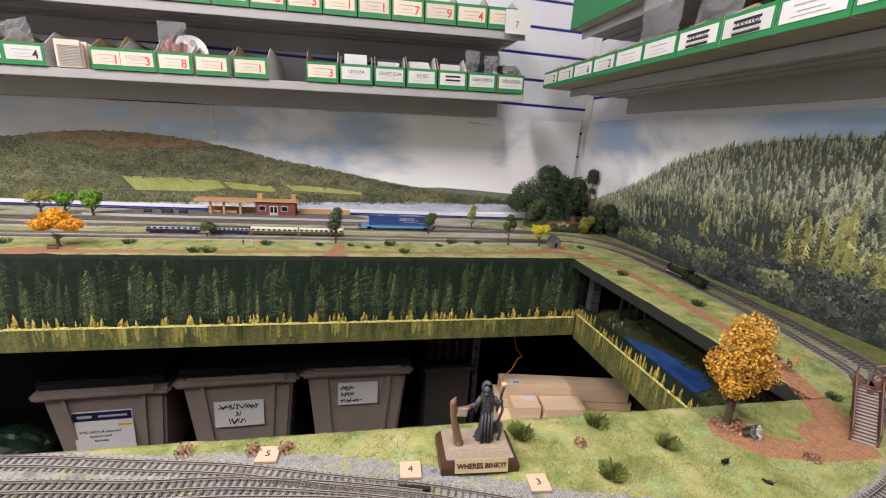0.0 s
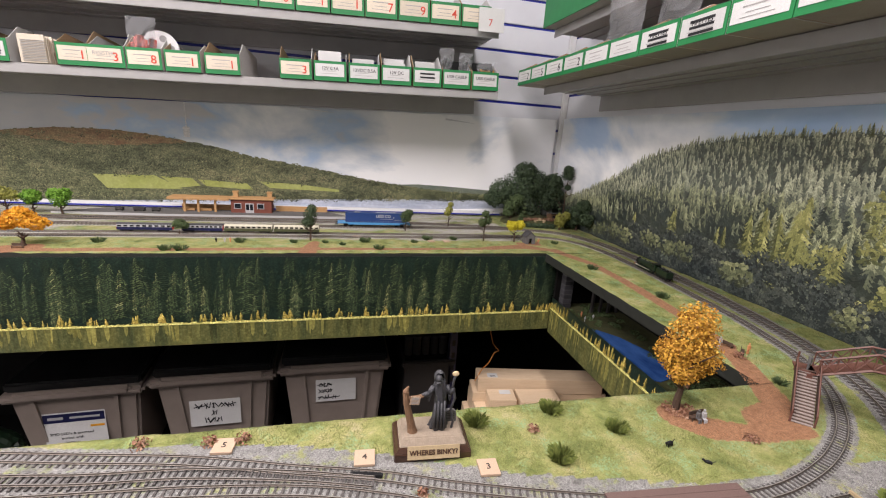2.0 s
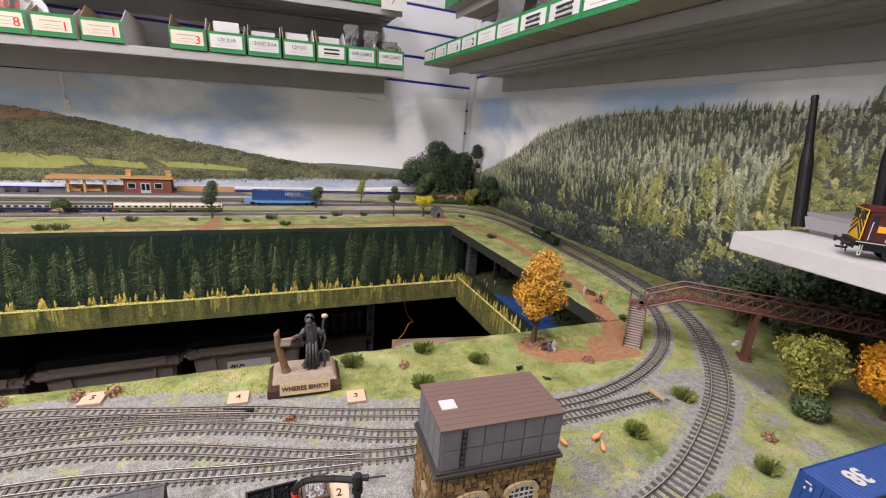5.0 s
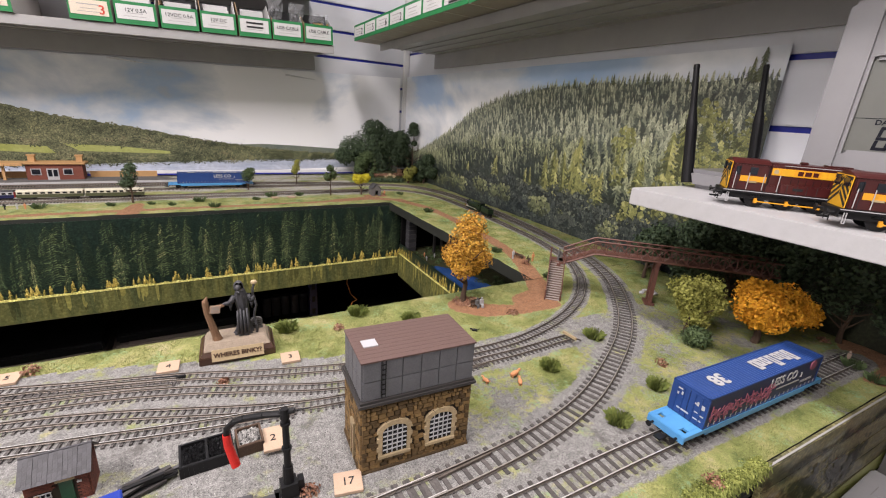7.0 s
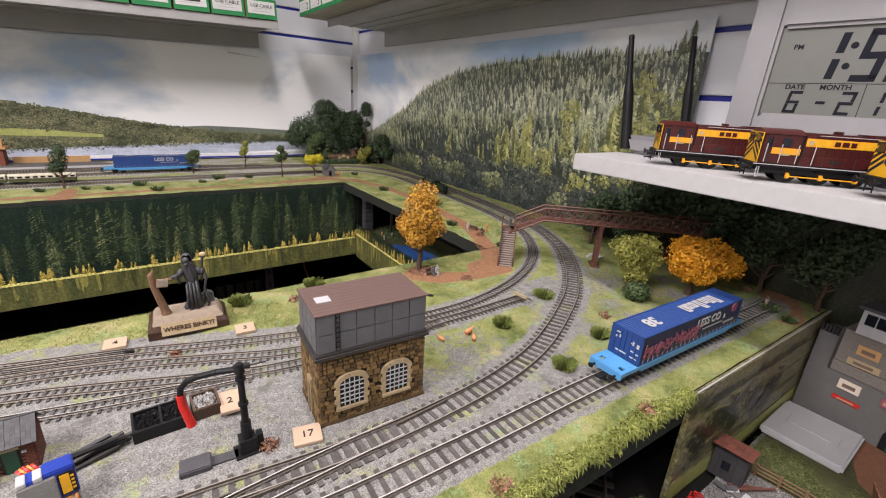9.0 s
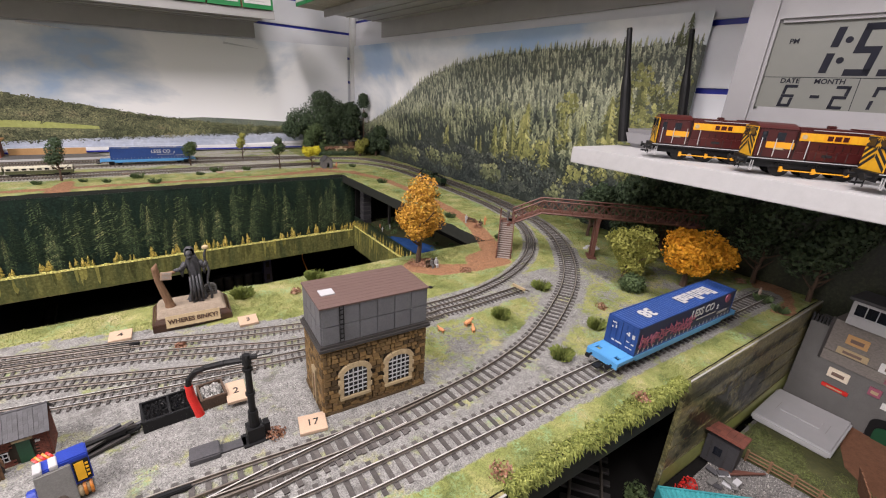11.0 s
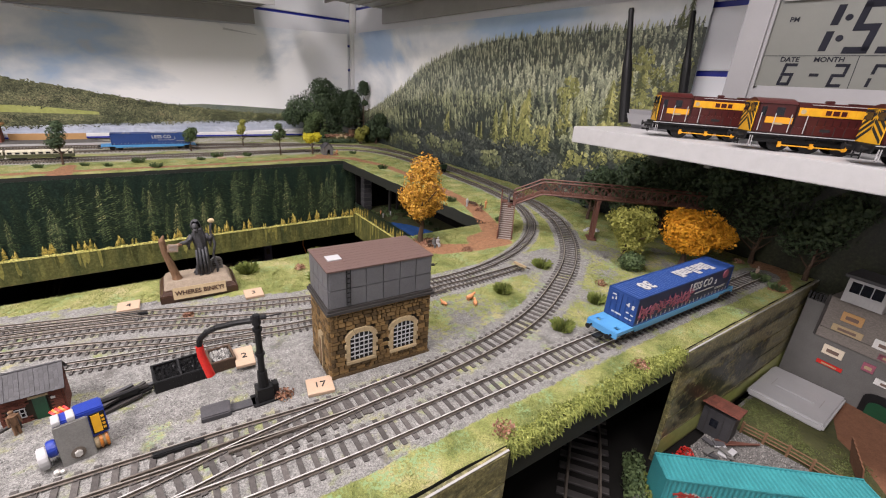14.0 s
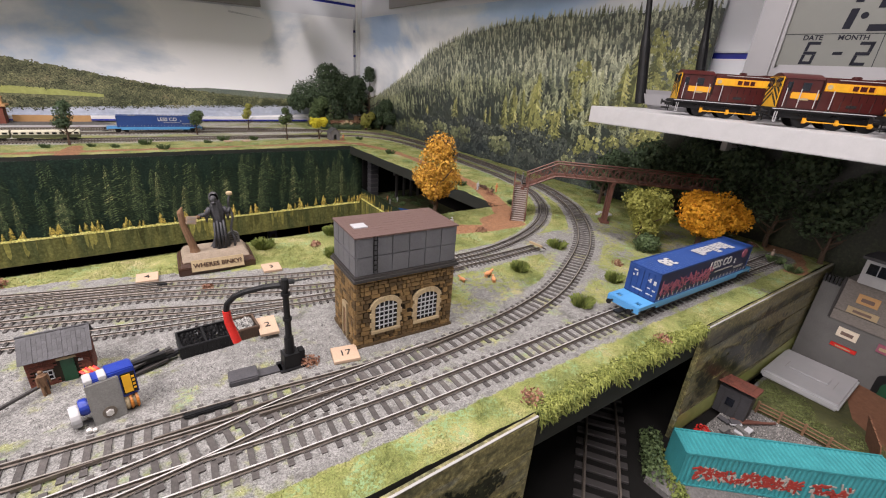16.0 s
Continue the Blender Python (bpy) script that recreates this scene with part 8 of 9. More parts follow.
for i in range(7):
    bm = bmesh.new()
    ball(bm, (random.uniform(-0.02, 0.03), random.uniform(-0.01, 0.01), random.uniform(0, 0.012)), random.uniform(0.006, 0.011), 1, (1, 0.8, 0.8), 0.18)
    part("rock", bm, M["cream"], rock)
for x, y in ((0.09, 1.26), (0.30, 1.215), (0.345, 1.215)):
    t = thing("number_tag", "pale wooden tag lying by the rear track", "tag", pose(x, y, TOP + 0.001, 0, 0, 10), "number tags")
    boxpart("plate", (-0.009, 0.009, -0.009, 0.009, 0, 0.0025), M["tag"], t)

# ---- river below the side board ----
bed = thing("river_bed", "mossy river bank below the side board", "river bank", kind="structure")
bm = bmesh.new()
bx(bm, 0.634, XE - 0.011, 0.47, 1.083, 0.845, 0.858)
part("moss_base", bm, M["moss"], bed)
# walls behind the river carry the under-board shade in their near-black colour
boxpart("rear_wall", (0.634, XE - 0.011, 1.075, 1.083, 0.858, 0.978), M["dark"], bed)
boxpart("side_wall", (0.80, 0.81, 0.47, 1.074, 0.858, 0.978), M["dark"], bed)
riv = poly("water", [(0.634, 0.69), (0.66, 0.675), (0.70, 0.685), (0.725, 0.73), (0.72, 0.79), (0.695, 0.86), (0.66, 0.905), (0.634, 0.91)], M["water"], 0.002, m=pose(0, 0, 0.8582))
tagged(riv, "glossy blue painted river", "water", kind="structure")
reeds = thing("river_bank_plants", "dark mossy clumps along the river", "plants")
leaf_cloud("clumps", [(0.65 + random.uniform(0, 0.11), random.uniform(0.9, 1.06), 0.858, random.uniform(0.008, 0.016), 0.35) for _ in range(26)] + [(random.uniform(0.71, 0.78), random.uniform(0.5, 0.9), 0.86, random.uniform(0.008, 0.016), 0.5) for _ in range(26)] + [(random.uniform(0.645, 0.71), random.uniform(0.49, 0.67), 0.859, random.uniform(0.008, 0.016), 0.4) for _ in range(24)], 9000, 0.0022, MID, reeds)
for x, y in ((0.668, 0.985), (0.69, 0.965), (0.66, 0.955)):
    figure(x, y, 0.858, M["white"] if y < 0.97 else M["pig"], None, 0.015)
boat = thing("rowing_boat", "tiny weathered boat at the river bank", "boat", pose(0.70, 0.655, 0.861, 0, 0, 60))
poly("hull", [(-0.012, 0), (-0.006, -0.0045), (0.008, -0.004), (0.012, 0), (0.008, 0.004), (-0.006, 0.0045)], M["post_wood"], 0.004, boat)
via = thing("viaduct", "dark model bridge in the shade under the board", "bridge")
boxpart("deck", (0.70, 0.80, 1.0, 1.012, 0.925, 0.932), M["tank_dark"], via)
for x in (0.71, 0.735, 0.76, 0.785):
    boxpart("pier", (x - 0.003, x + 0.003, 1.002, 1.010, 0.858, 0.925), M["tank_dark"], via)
stonep = thing("stone_pillar", "dark stone pillar under the board corner", "pillar")
boxpart("shaft", (0.645, 0.668, 1.045, 1.066, 0.858, 0.977), M["grey_stone"], stonep)
for i in range(9):
    boxpart("stone_course", (0.6435, 0.6695, 1.0435, 1.0675, 0.8595 + i * 0.013, 0.8705 + i * 0.013), M["slate"], stonep, bevel=0.001)


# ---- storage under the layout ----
# panels and shelf coloured near-black to give the shade under the layout
solid("rear_panel", "boarding under the layout, shade put into its black", "panel", [(-2.0, XE - 0.002, YN - 0.02, YN - 0.004, 0.0, 0.96)], M["dark"], "structure")
solid("side_panel", "boarding under the layout, shade put into its black", "panel", [(XE - 0.012, XE - 0.001, 0.46, YN - 0.021, 0.0, 0.84)], M["dark"], "structure")
rack = thing("storage_shelf", "low shelf under the layout, blackened for shade", "shelf", kind="structure")
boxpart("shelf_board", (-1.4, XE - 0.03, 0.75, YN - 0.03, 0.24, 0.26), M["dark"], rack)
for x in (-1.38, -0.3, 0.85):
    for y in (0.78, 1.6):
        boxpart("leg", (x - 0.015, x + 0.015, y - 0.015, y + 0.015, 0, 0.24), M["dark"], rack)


def tub(x, w, zrim, rot, seed):
    t = thing("storage_tub", "grey plastic storage tub with black lid and paper label", "storage tub", pose(x, 1.25, 0.26, 0, 0, rot), "storage tubs")
    H, D = zrim - 0.26, 0.36
    bm = bmesh.new()
    vs = bx(bm, -w / 2, w / 2, 0, D, 0, H)
    for v in vs:
        if v.co.z < 0.01:
            v.co.x *= 0.80
            v.co.y = D / 2 + (v.co.y - D / 2) * 0.86
    part("body", bm, M["tub"], t, bevel=0.008)
    bm = bmesh.new()
    bx(bm, -w / 2 - 0.016, w / 2 + 0.016, -0.016, D + 0.016, H - 0.03, H - 0.004)
    part("rim", bm, M["tub"], t, "rounded grey rim", bevel=0.009)
    bm = bmesh.new()
    bx(bm, -w / 2 + 0.015, w / 2 - 0.015, -0.020, 0.0, H - 0.024, H + 0.004)
    part("handle_lip", bm, M["tub"], t, bevel=0.008)
    bm = bmesh.new()
    bx(bm, -w / 2 - 0.005, w / 2 + 0.005, 0.0, D + 0.005, H - 0.004, H + 0.022)
    part("lid", bm, M["tub_lid"], t, "black lid", bevel=0.006)
    for s in (-1, 1):
        bm = bmesh.new()
        vs = bx(bm, s * w * 0.30, s * w * 0.33, -0.006, 0.02, 0.02, H - 0.03)
        for v in vs:
            if v.co.z < 0.05:
                v.co.y += 0.024
                v.co.x *= 0.8
        part("rib", bm, M["tub"], t)
    return t, H


def on_front(z, H, D=0.36):
    return 0.0 + (D * 0.07) * (1 - z / H)


t1, H1 = tub(-0.646, 0.300, 0.578, 2.5, 1)
t2, H2 = tub(-0.303, 0.302, 0.596, 1.5, 2)
t3, H3 = tub(0.036, 0.302, 0.609, 0.5, 3)
for t, H, cx, zc, w, h, lines, size in ((t2, H2, -0.004, 0.206, 0.135, 0.085, ((-0.05, 0.05), (-0.008, 0.008), (-0.03, 0.02)), 0.020), (t3, H3, 0.0, 0.255, 0.12, 0.075, ((-0.05, -0.012), (-0.05, -0.014), (-0.05, 0.012)), 0.015), (t1, H1, -0.015, 0.178, 0.145, 0.125, (), 0.02)):
    y = on_front(zc, H) - 0.004
    lab = boxpart("paper_label", (cx - w / 2, cx + w / 2, y - 0.001, y, zc - h / 2, zc + h / 2), M["card_white"], t, "white paper label")
    for i, s in enumerate(lines):
        zz = zc + h * 0.28 - i * h * 0.29
        bm = bmesh.new()
        a = s[0]
        while a < s[1]:
            g = random.uniform(0.005, 0.008)
            hh = size * random.uniform(0.7, 1.0)
            for q in range(random.choice((1, 2, 2))):
                bx(bm, -0.0012, 0.0012, -0.0008 - q * 0.0001, 0, -hh / 2, hh / 2, pose(cx + a + g * 0.4, y - 0.001, zz + random.uniform(-0.002, 0.002), 0, random.choice((-35, -10, 12, 40, 75)), 0))
            a += g + 0.002
        part("handwriting_bars", bm, M["ink"], lab)
    if not lines:
        boxpart("blue_header", (cx - w / 2 + 0.002, cx + w / 2 - 0.002, y - 0.0018, y - 0.001, zc + h / 2 - 0.03, zc + h / 2 - 0.004), M["navy"], lab)
        boxpart("header_bar", (cx - 0.06, cx - 0.025, y - 0.0022, y - 0.0018, zc + h / 2 - 0.021, zc + h / 2 - 0.013), M["white"], lab)
        boxpart("header_bar", (cx - 0.01, cx + 0.06, y - 0.0022, y - 0.0018, zc + h / 2 - 0.020, zc + h / 2 - 0.014), M["white"], lab)
        boxpart("yellow_flash", (cx + 0.035, cx + w / 2 - 0.004, y - 0.0018, y - 0.001, zc + 0.012, zc + 0.018), M["gold"], lab)
        for i, s in enumerate(("SMD LED's & assorted", "bucket with", "harness")):
            words(s, 0.011, M["ink"], lab, facing((cx - 0.01, y - 0.0015, zc - 0.004 - i * 0.014), (0, -1, 0)), "label_print")
ct = thing("clear_crate", "smoky plastic crate holding small pots", "crate", pose(0.255, 1.30, 0.26))
for nm, b in (("front_wall", (0, 0.16, 0, 0.004, 0, 0.30)), ("side_wall", (0, 0.004, 0.005, 0.3, 0, 0.30)), ("side_wall", (0.156, 0.16, 0.005, 0.3, 0, 0.30)), ("floor_plate", (0.0, 0.16, 0.0, 0.3, -0.0, 0.004))):
    boxpart(nm, b, M["tank_dark"], ct, bevel=0.002)
boxpart("rim", (-0.01, 0.17, -0.01, 0.01, 0.29, 0.31), M["tank_dark"], ct, bevel=0.004)
for i in range(5):
    pot = thing("storage_pot", "small grey-lidded pot in a crate", "pot", pose(0.275 + i * 0.03, 1.36, 0.565), "pots in the crate")
    bm = bmesh.new()
    cyl(bm, (0, 0, 0), (0, 0, 0.06), 0.013, 0.014, 16)
    part("body", bm, M["tank_dark"], pot)
    bm = bmesh.new()
    cyl(bm, (0, 0, 0.06), (0, 0, 0.07), 0.0155, None, 16)
    part("lid", bm, M["slate"], pot)
# ledge in the same shade-black as the boarding
solid("pot_shelf", "inner ledge carrying small pots, blackened for shade", "shelf", [(0.26, 0.41, 1.32, 1.5, 0.555, 0.565)], M["dark"])
up = thing("rack_upright", "dark blue steel racking upright", "upright")
bm = bmesh.new()
bx(bm, 0.405, 0.430, 1.30, 1.325, 0.261, 0.93)
part("post", bm, M["navy"], up)
for i in range(12):
    boxpart("slot", (0.412, 0.423, 1.2994, 1.3004, 0.35 + i * 0.045, 0.37 + i * 0.045), M["black"], up)
wire = thing("red_wire", "loose red wire hanging in the dark", "wire")
c = bpy.data.curves.new("wire", "CURVE")
c.dimensions, c.bevel_depth = "3D", 0.0014
sp = c.splines.new("POLY")
sp.points.add(7)
for i, p in enumerate(((0.505, 1.2, 0.77), (0.50, 1.19, 0.72), (0.512, 1.19, 0.68), (0.53, 1.18, 0.66), (0.515, 1.18, 0.655), (0.50, 1.18, 0.62), (0.48, 1.18, 0.60), (0.46, 1.18, 0.56))):
    sp.points[i].co = (*p, 1)
c.materials.append(M["orange_toy"])
wo = new("strand", c)
wo.parent = wire
def timber(x, y, z, length, depth, thick, label, a=-8.0, boards=1):
    """Pine boards lying side by side; x, y is the back corner."""
    pk = thing("timber_board", label, "timber", pose(x, y, z, 0, 0, a), "pine boards")
    for k in range(boards):
        off = random.uniform(-0.008, 0.008) if boards > 1 else 0.0
        boxpart("board", (off, length + off, -depth * (k + 1) / boards + 0.0006, -depth * k / boards - 0.0006, 0, thick), M["pine"], pk, bevel=0.0015)
    return pk


for i in range(4):
    timber(0.455 + 0.006 * (i % 2), 1.26 - 0.004 * i, 0.262 + 0.0596 * i, 0.44, 0.22, 0.0592, "planed pine boards stacked under the layout", -8 + i * 0.6, 3)
timber(0.462, 1.238, 0.501, 0.43, 0.080, 0.0305, "long planed pine board on the stack", -8.5)
pk = timber(0.475, 1.225, 0.532, 0.40, 0.066, 0.048, "long planed pine board with a barcode label", -9.5)
boxpart("barcode_label", (0.030, 0.062, -0.058, -0.034, 0.0484, 0.0490), M["card_white"], pk)
for k in range(6):
    boxpart("barcode_bar", (0.038 + k * 0.003, 0.0396 + k * 0.003, -0.055, -0.047, 0.0491, 0.0494), M["ink"], pk)
pk = timber(0.488, 1.148, 0.501, 0.082, 0.062, 0.050, "short pine offcut with a white label", -7)
boxpart("barcode_label", (0.036, 0.070, -0.030, -0.010, 0.0504, 0.0510), M["card_white"], pk)
timber(0.578, 1.136, 0.501, 0.125, 0.070, 0.050, "short pine offcut beside the labelled one", -7)
cloth = thing("green_bag", "crumpled dark green bag on the shelf", "bag", pose(-0.93, 1.30, 0.26))
bm = bmesh.new()
ball(bm, (0, 0, 0.08), 0.10, 4, (1.0, 0.9, 0.8), 0.05)
part("sack", bm, M["loco_green"], cloth)


# ---- shelves of small stock boxes ----
def stock_box(w, front_h, depth, label, cream, number, text, tall=0.03, black_bars=0):
    """Open card bin: green front with a pasted label, plain sloping sides, brown inside. Front faces -y, base at z = 0."""
    t = thing("stock_box", label, "box", group="stock boxes")
    boxpart("front_panel", (-w / 2, w / 2, 0, 0.0015, 0, front_h), M["card_green"], t, "green front")
    for s in (-1, 1):
        bm = bmesh.new()
        pts = [(0.0016, 0), (depth, 0), (depth, front_h + tall), (0.055, front_h + tall + 0.012), (0.012, front_h + 0.004), (0.0016, front_h)]
        a = [bm.verts.new((s * w / 2, y, z)) for y, z in pts]
        b = [bm.verts.new((s * (w / 2 - 0.0015), y, z)) for y, z in pts]
        bm.faces.new(a)
        bm.faces.new(b[::-1])
        for i in range(6):
            bm.faces.new((a[i], b[i], b[(i + 1) % 6], a[(i + 1) % 6]))
        bmesh.ops.recalc_face_normals(bm, faces=bm.faces)
        part("side_flap", bm, M["card_brown"] if s < 0 else M["card_white"], t)
    boxpart("base", (-w / 2 + 0.0016, w / 2 - 0.0016, 0.0016, depth, 0, 0.0015), M["card_grey"], t)
    boxpart("back_panel", (-w / 2 + 0.0016, w / 2 - 0.0016, depth - 0.002, depth, 0.0016, front_h + tall), M["card_brown"], t)
    lab = boxpart("pasted_label", (-w / 2 + 0.004, w / 2 - 0.006, -0.0008, -0.0001, front_h * 0.22, front_h * 0.86), M["card_cream"] if cream else M["card_white"], t)
    if text:
        words(text, front_h * 0.24, M["ink"] if not cream else M["ink_grey"], lab, facing((0, -0.001, front_h * 0.62), (0, -1, 0)), "label_print", bold=0.0001)
    else:
        boxpart("print_bar", (-w * 0.28, w * 0.22, -0.0012, -0.0008, front_h * 0.65, front_h * 0.69), M["ink_grey"], lab)
    boxpart("print_bar", (-w * 0.22, w * 0.16, -0.0012, -0.0008, front_h * 0.48, front_h * 0.505), M["ink_grey"], lab)
    boxpart("print_bar", (-w * 0.3, w * 0.24, -0.0012, -0.0008, front_h * 0.35, front_h * 0.37), M["ink_grey"], lab)
    for k in range(black_bars):
        boxpart("crossed_out_bar", (-w * 0.26, w * 0.26, -0.0015, -0.0012, front_h * (0.64 - k * 0.2), front_h * (0.73 - k * 0.2)), M["ink"], lab)
    if number:
        words(number, front_h * 0.55, M["ink_red"] if cream else M["ink"], lab, facing((w * (0.28 if len(number) < 3 else 0), -0.0013, front_h * 0.46), (0, -1, 0)), "marker_number", bold=0.0002)
    return t


def shelf_unit(name, label, m, length, depth, inset=0.012, thick=0.012):
    t = thing(name, label, "shelf", m)
    boxpart("deck", (0, length, inset + 0.004, depth, -thick, -0.001), M["shelf"], t)
    boxpart("front_lip", (0, length, inset, inset + 0.0038, -0.024, -0.001), M["shelf"], t, bevel=0.001)
    for k in (0.35, 0.55, 0.8):
        y = inset + (depth - inset) * k
        boxpart("stiffener", (0.004, length - 0.004, y, y + 0.004, -thick - 0.003, -thick - 0.0002), M["shelf"], t)
    boxpart("back_rail", (0.004, length - 0.004, depth - 0.006, depth, -0.060, -thick - 0.0002), M["shelf"], t)
    return t


SLOPE = 1.75
NSH = pose(0, 1.385, 1.424, 0, -SLOPE, 0)
shelf_unit("wall_shelf", "grey steel wall shelf holding stock boxes", NSH @ Matrix.Translation((-1.75, 0, 0)), 2.275, 0.262)
ROW = [(-0.865, 0.075, "4", "", 1), (-0.785, 0.09, "4", "", 0), (-0.605, 0.075, "1", "", 1), (-0.535, 0.088, "3", "RESISTERS", 1), (-0.448, 0.085, "8", "", 1), (-0.358, 0.088, "1", "", 1), (-0.262, 0.09, "1", "", 1),
       (-0.075, 0.088, "3", "", 1), (0.018, 0.092, "", "12V 0.5A", 0), (0.113, 0.090, "", "12VDC 0.5A", 0), (0.206, 0.090, "", "12V DC", 0), (0.298, 0.088, "", "", 0), (0.388, 0.088, "", "USB CABLE", 0), (0.479, 0.088, "", "USB CABLE", 0), (-0.955, 0.088, "2", "", 1), (-1.05, 0.088, "6", "", 1), (-1.15, 0.088, "9", "", 0)]
random.seed(21)
for x, w, num, text, cream in ROW:
    b = stock_box(w - 0.003, 0.052, 0.22, "green and white card stock box with " + ("a red number" if num else "a printed label"), cream, num, text, random.uniform(0.012, 0.03), 2 if abs(x - 0.298) < 0.01 else 0)
    b.matrix_world = NSH @ pose(x, 0.006, 0.0005, 0, 0, random.uniform(-2, 2))
    if x > -0.05:
        k = thing("packet_stack", "white card packets standing in a stock box", "packets", NSH @ pose(x, 0.05, 0.003), "packets in boxes")
        for j in range(3):
            boxpart("packet", (-w * 0.36, w * 0.34, j * 0.03, j * 0.03 + 0.02, 0, 0.06 + random.uniform(0, 0.022)), M["card_white"] if x < 0.35 else M["black"], k, bevel=0.001)
strips = thing("component_strips", "bundle of brown taped component strips on the shelf", "components", NSH @ pose(-0.69, 0.006, 0.001))
for j in range(9):
    boxpart("paper_strip", (-0.030 + 0.0008 * j, 0.030 - random.uniform(0, 0.004), 0.004 + j * 0.006, 0.0055 + j * 0.006, 0, 0.058 + random.uniform(0, 0.008)), M["card_cream"], strips)
for j in range(14):
    boxpart("component_lead", (-0.024, 0.026, 0.0022, 0.0036, 0.004 + j * 0.0036, 0.0052 + j * 0.0036), M["ink_grey"], strips)
spool = thing("cable_spool", "white plastic cable spool behind the boxes", "spool", NSH @ pose(-0.425, 0.07, 0.062, 0, 0, 12))
bm = bmesh.new()
for y in (-0.016, 0.014):
    cyl(bm, (0, y, 0), (0, y + 0.002, 0), 0.042, None, 32)
part("flange", bm, M["white_metal"], spool, bevel=0.0)
bm = bmesh.new()
cyl(bm, (0, -0.014, 0), (0, 0.014, 0), 0.03, None, 24)
part("wound_cable", bm, M["card_white"], spool)
bm = bmesh.new()
for k in range(5):
    a = k * 1.2566
    cyl(bm, (0.024 * math.cos(a), -0.0166, 0.024 * math.sin(a)), (0.024 * math.cos(a), -0.0158, 0.024 * math.sin(a)), 0.0085, None, 14)
part("spoke_hole", bm, M["ink_grey"], spool)


def bag(m, w, h, fill, label):
    t = thing("plastic_bag", label, "bag", m, "plastic bags")
    n = 7
    bm = bmesh.new()
    grid = {}
    for i in range(n + 1):
        for j in range(n + 1):
            u, v = i / n, j / n
            d = 0.012 * math.sin(u * math.pi) * math.sin(v * math.pi)
            grid[i, j] = bm.verts.new(((u - 0.5) * w * (0.8 + 0.2 * v) + random.uniform(-1, 1) * 0.003, -d + random.uniform(-1, 1) * 0.004, v * h))
    for i in range(n):
        for j in range(n):
            bm.faces.new((grid[i, j], grid[i + 1, j], grid[i + 1, j + 1], grid[i, j + 1]))
    part("film", bm, M["clear"], t)
    if fill:
        bm = bmesh.new()
        thick = 0.009 if fill is M["ink_red"] else 0.003
        for k in range(9):
            a = random.uniform(-0.32, 0.32) * w
            cyl(bm, (a, 0.006 + thick * 0.6, 0.005), (a + random.uniform(-0.2, 0.2) * w, 0.006 + thick * 0.6, h * random.uniform(0.35, 0.65)), thick, None, 6)
        part("contents", bm, fill, t)


bag(NSH @ pose(-0.455, 0.03, 0.03), 0.07, 0.10, M["ink_red"], "clear bag of red parts in a stock box")
bag(NSH @ pose(-0.80, 0.04, 0.03, 0, -15), 0.07, 0.08, None, "crumpled clear bag in a stock box")
bag(NSH @ pose(0.36, 0.03, 0.04), 0.045, 0.075, M["black"], "clear bag of black cables in a stock box")
bag(NSH @ pose(0.42, 0.03, 0.04), 0.045, 0.065, M["black"], "clear bag of black cables in a stock box")
bag(NSH @ pose(0.485, 0.03, 0.035), 0.06, 0.05, M["gold"], "clear bag of yellow cables in a stock box")
NUP = pose(0, 1.385, 1.598, 0, -SLOPE, 0)
shelf_unit("wall_shelf", "grey steel wall shelf holding stock boxes", NUP @ Matrix.Translation((-1.75, 0, 0)), 2.26, 0.262)
k = 0
for x in [-0.86 + 0.0925 * i for i in range(15)]:
    b = stock_box(0.089, 0.058, 0.22, "green and cream card stock box with a red number", 1, "4729325831179"[k % 13], "", 0.02)
    b.matrix_world = NUP @ pose(x, 0.006, 0.0005, 0, 0, random.uniform(-1.5, 1.5))
    k += 1
crd = thing("loose_label_card", "white card label hanging over the shelf end", "card", NUP @ pose(0.475, -0.006, 0.0))
boxpart("card", (-0.036, 0.042, -0.001, 0.001, -0.012, 0.052), M["card_white"], crd)
words("7", 0.026, M["ink_red"], crd, facing((0, -0.0016, 0.012), (0, -1, 0)), "marker_number")

# east shelf
ESH = pose(0.612, 1.455, 1.468, 0, 0, -90)
shelf_unit("wall_shelf", "grey steel wall shelf holding stock boxes", ESH @ Matrix.Translation((0.05, 0, 0)), 2.25, 0.28, 0.07)
for i in range(14):
    b = stock_box(0.098, 0.046, 0.22, "green and white card stock box with a printed label", 0, "256" [i % 3] if i < 4 else "", "PIPETTES" if i in (6, 7) else "", 0.014, 3 if i in (6, 7) else 0)
    b.matrix_world = ESH @ pose(0.055 + i * 0.1005, -0.004, 0.0005, 0, 0, random.uniform(-1, 1))
bag(ESH @ pose(0.50, 0.03, 0.03), 0.14, 0.13, None, "large crumpled clear bag on the shelf")
bag(ESH @ pose(0.62, 0.05, 0.03, 0, 12), 0.12, 0.12, None, "large crumpled clear bag on the shelf")
EUP = pose(0.64, 1.375, 1.625, 0, 0, -90)
shelf_unit("wall_shelf", "grey steel wall shelf with a green panel front", EUP @ Matrix.Translation((0.02, 0, 0)), 2.1, 0.255, 0.03)
gp = thing("green_bin", "large plain green card bin on the upper shelf", "bin", EUP @ pose(0, -0.004, 0.0005))
boxpart("front_panel", (0.01, 0.9, 0, 0.003, 0, 0.14), M["card_green"], gp)
boxpart("side_flap", (0.01, 0.014, 0.004, 0.2, 0, 0.14), M["card_green"], gp)
boxpart("base", (0.015, 0.9, 0.004, 0.2, 0, 0.003), M["card_white"], gp)

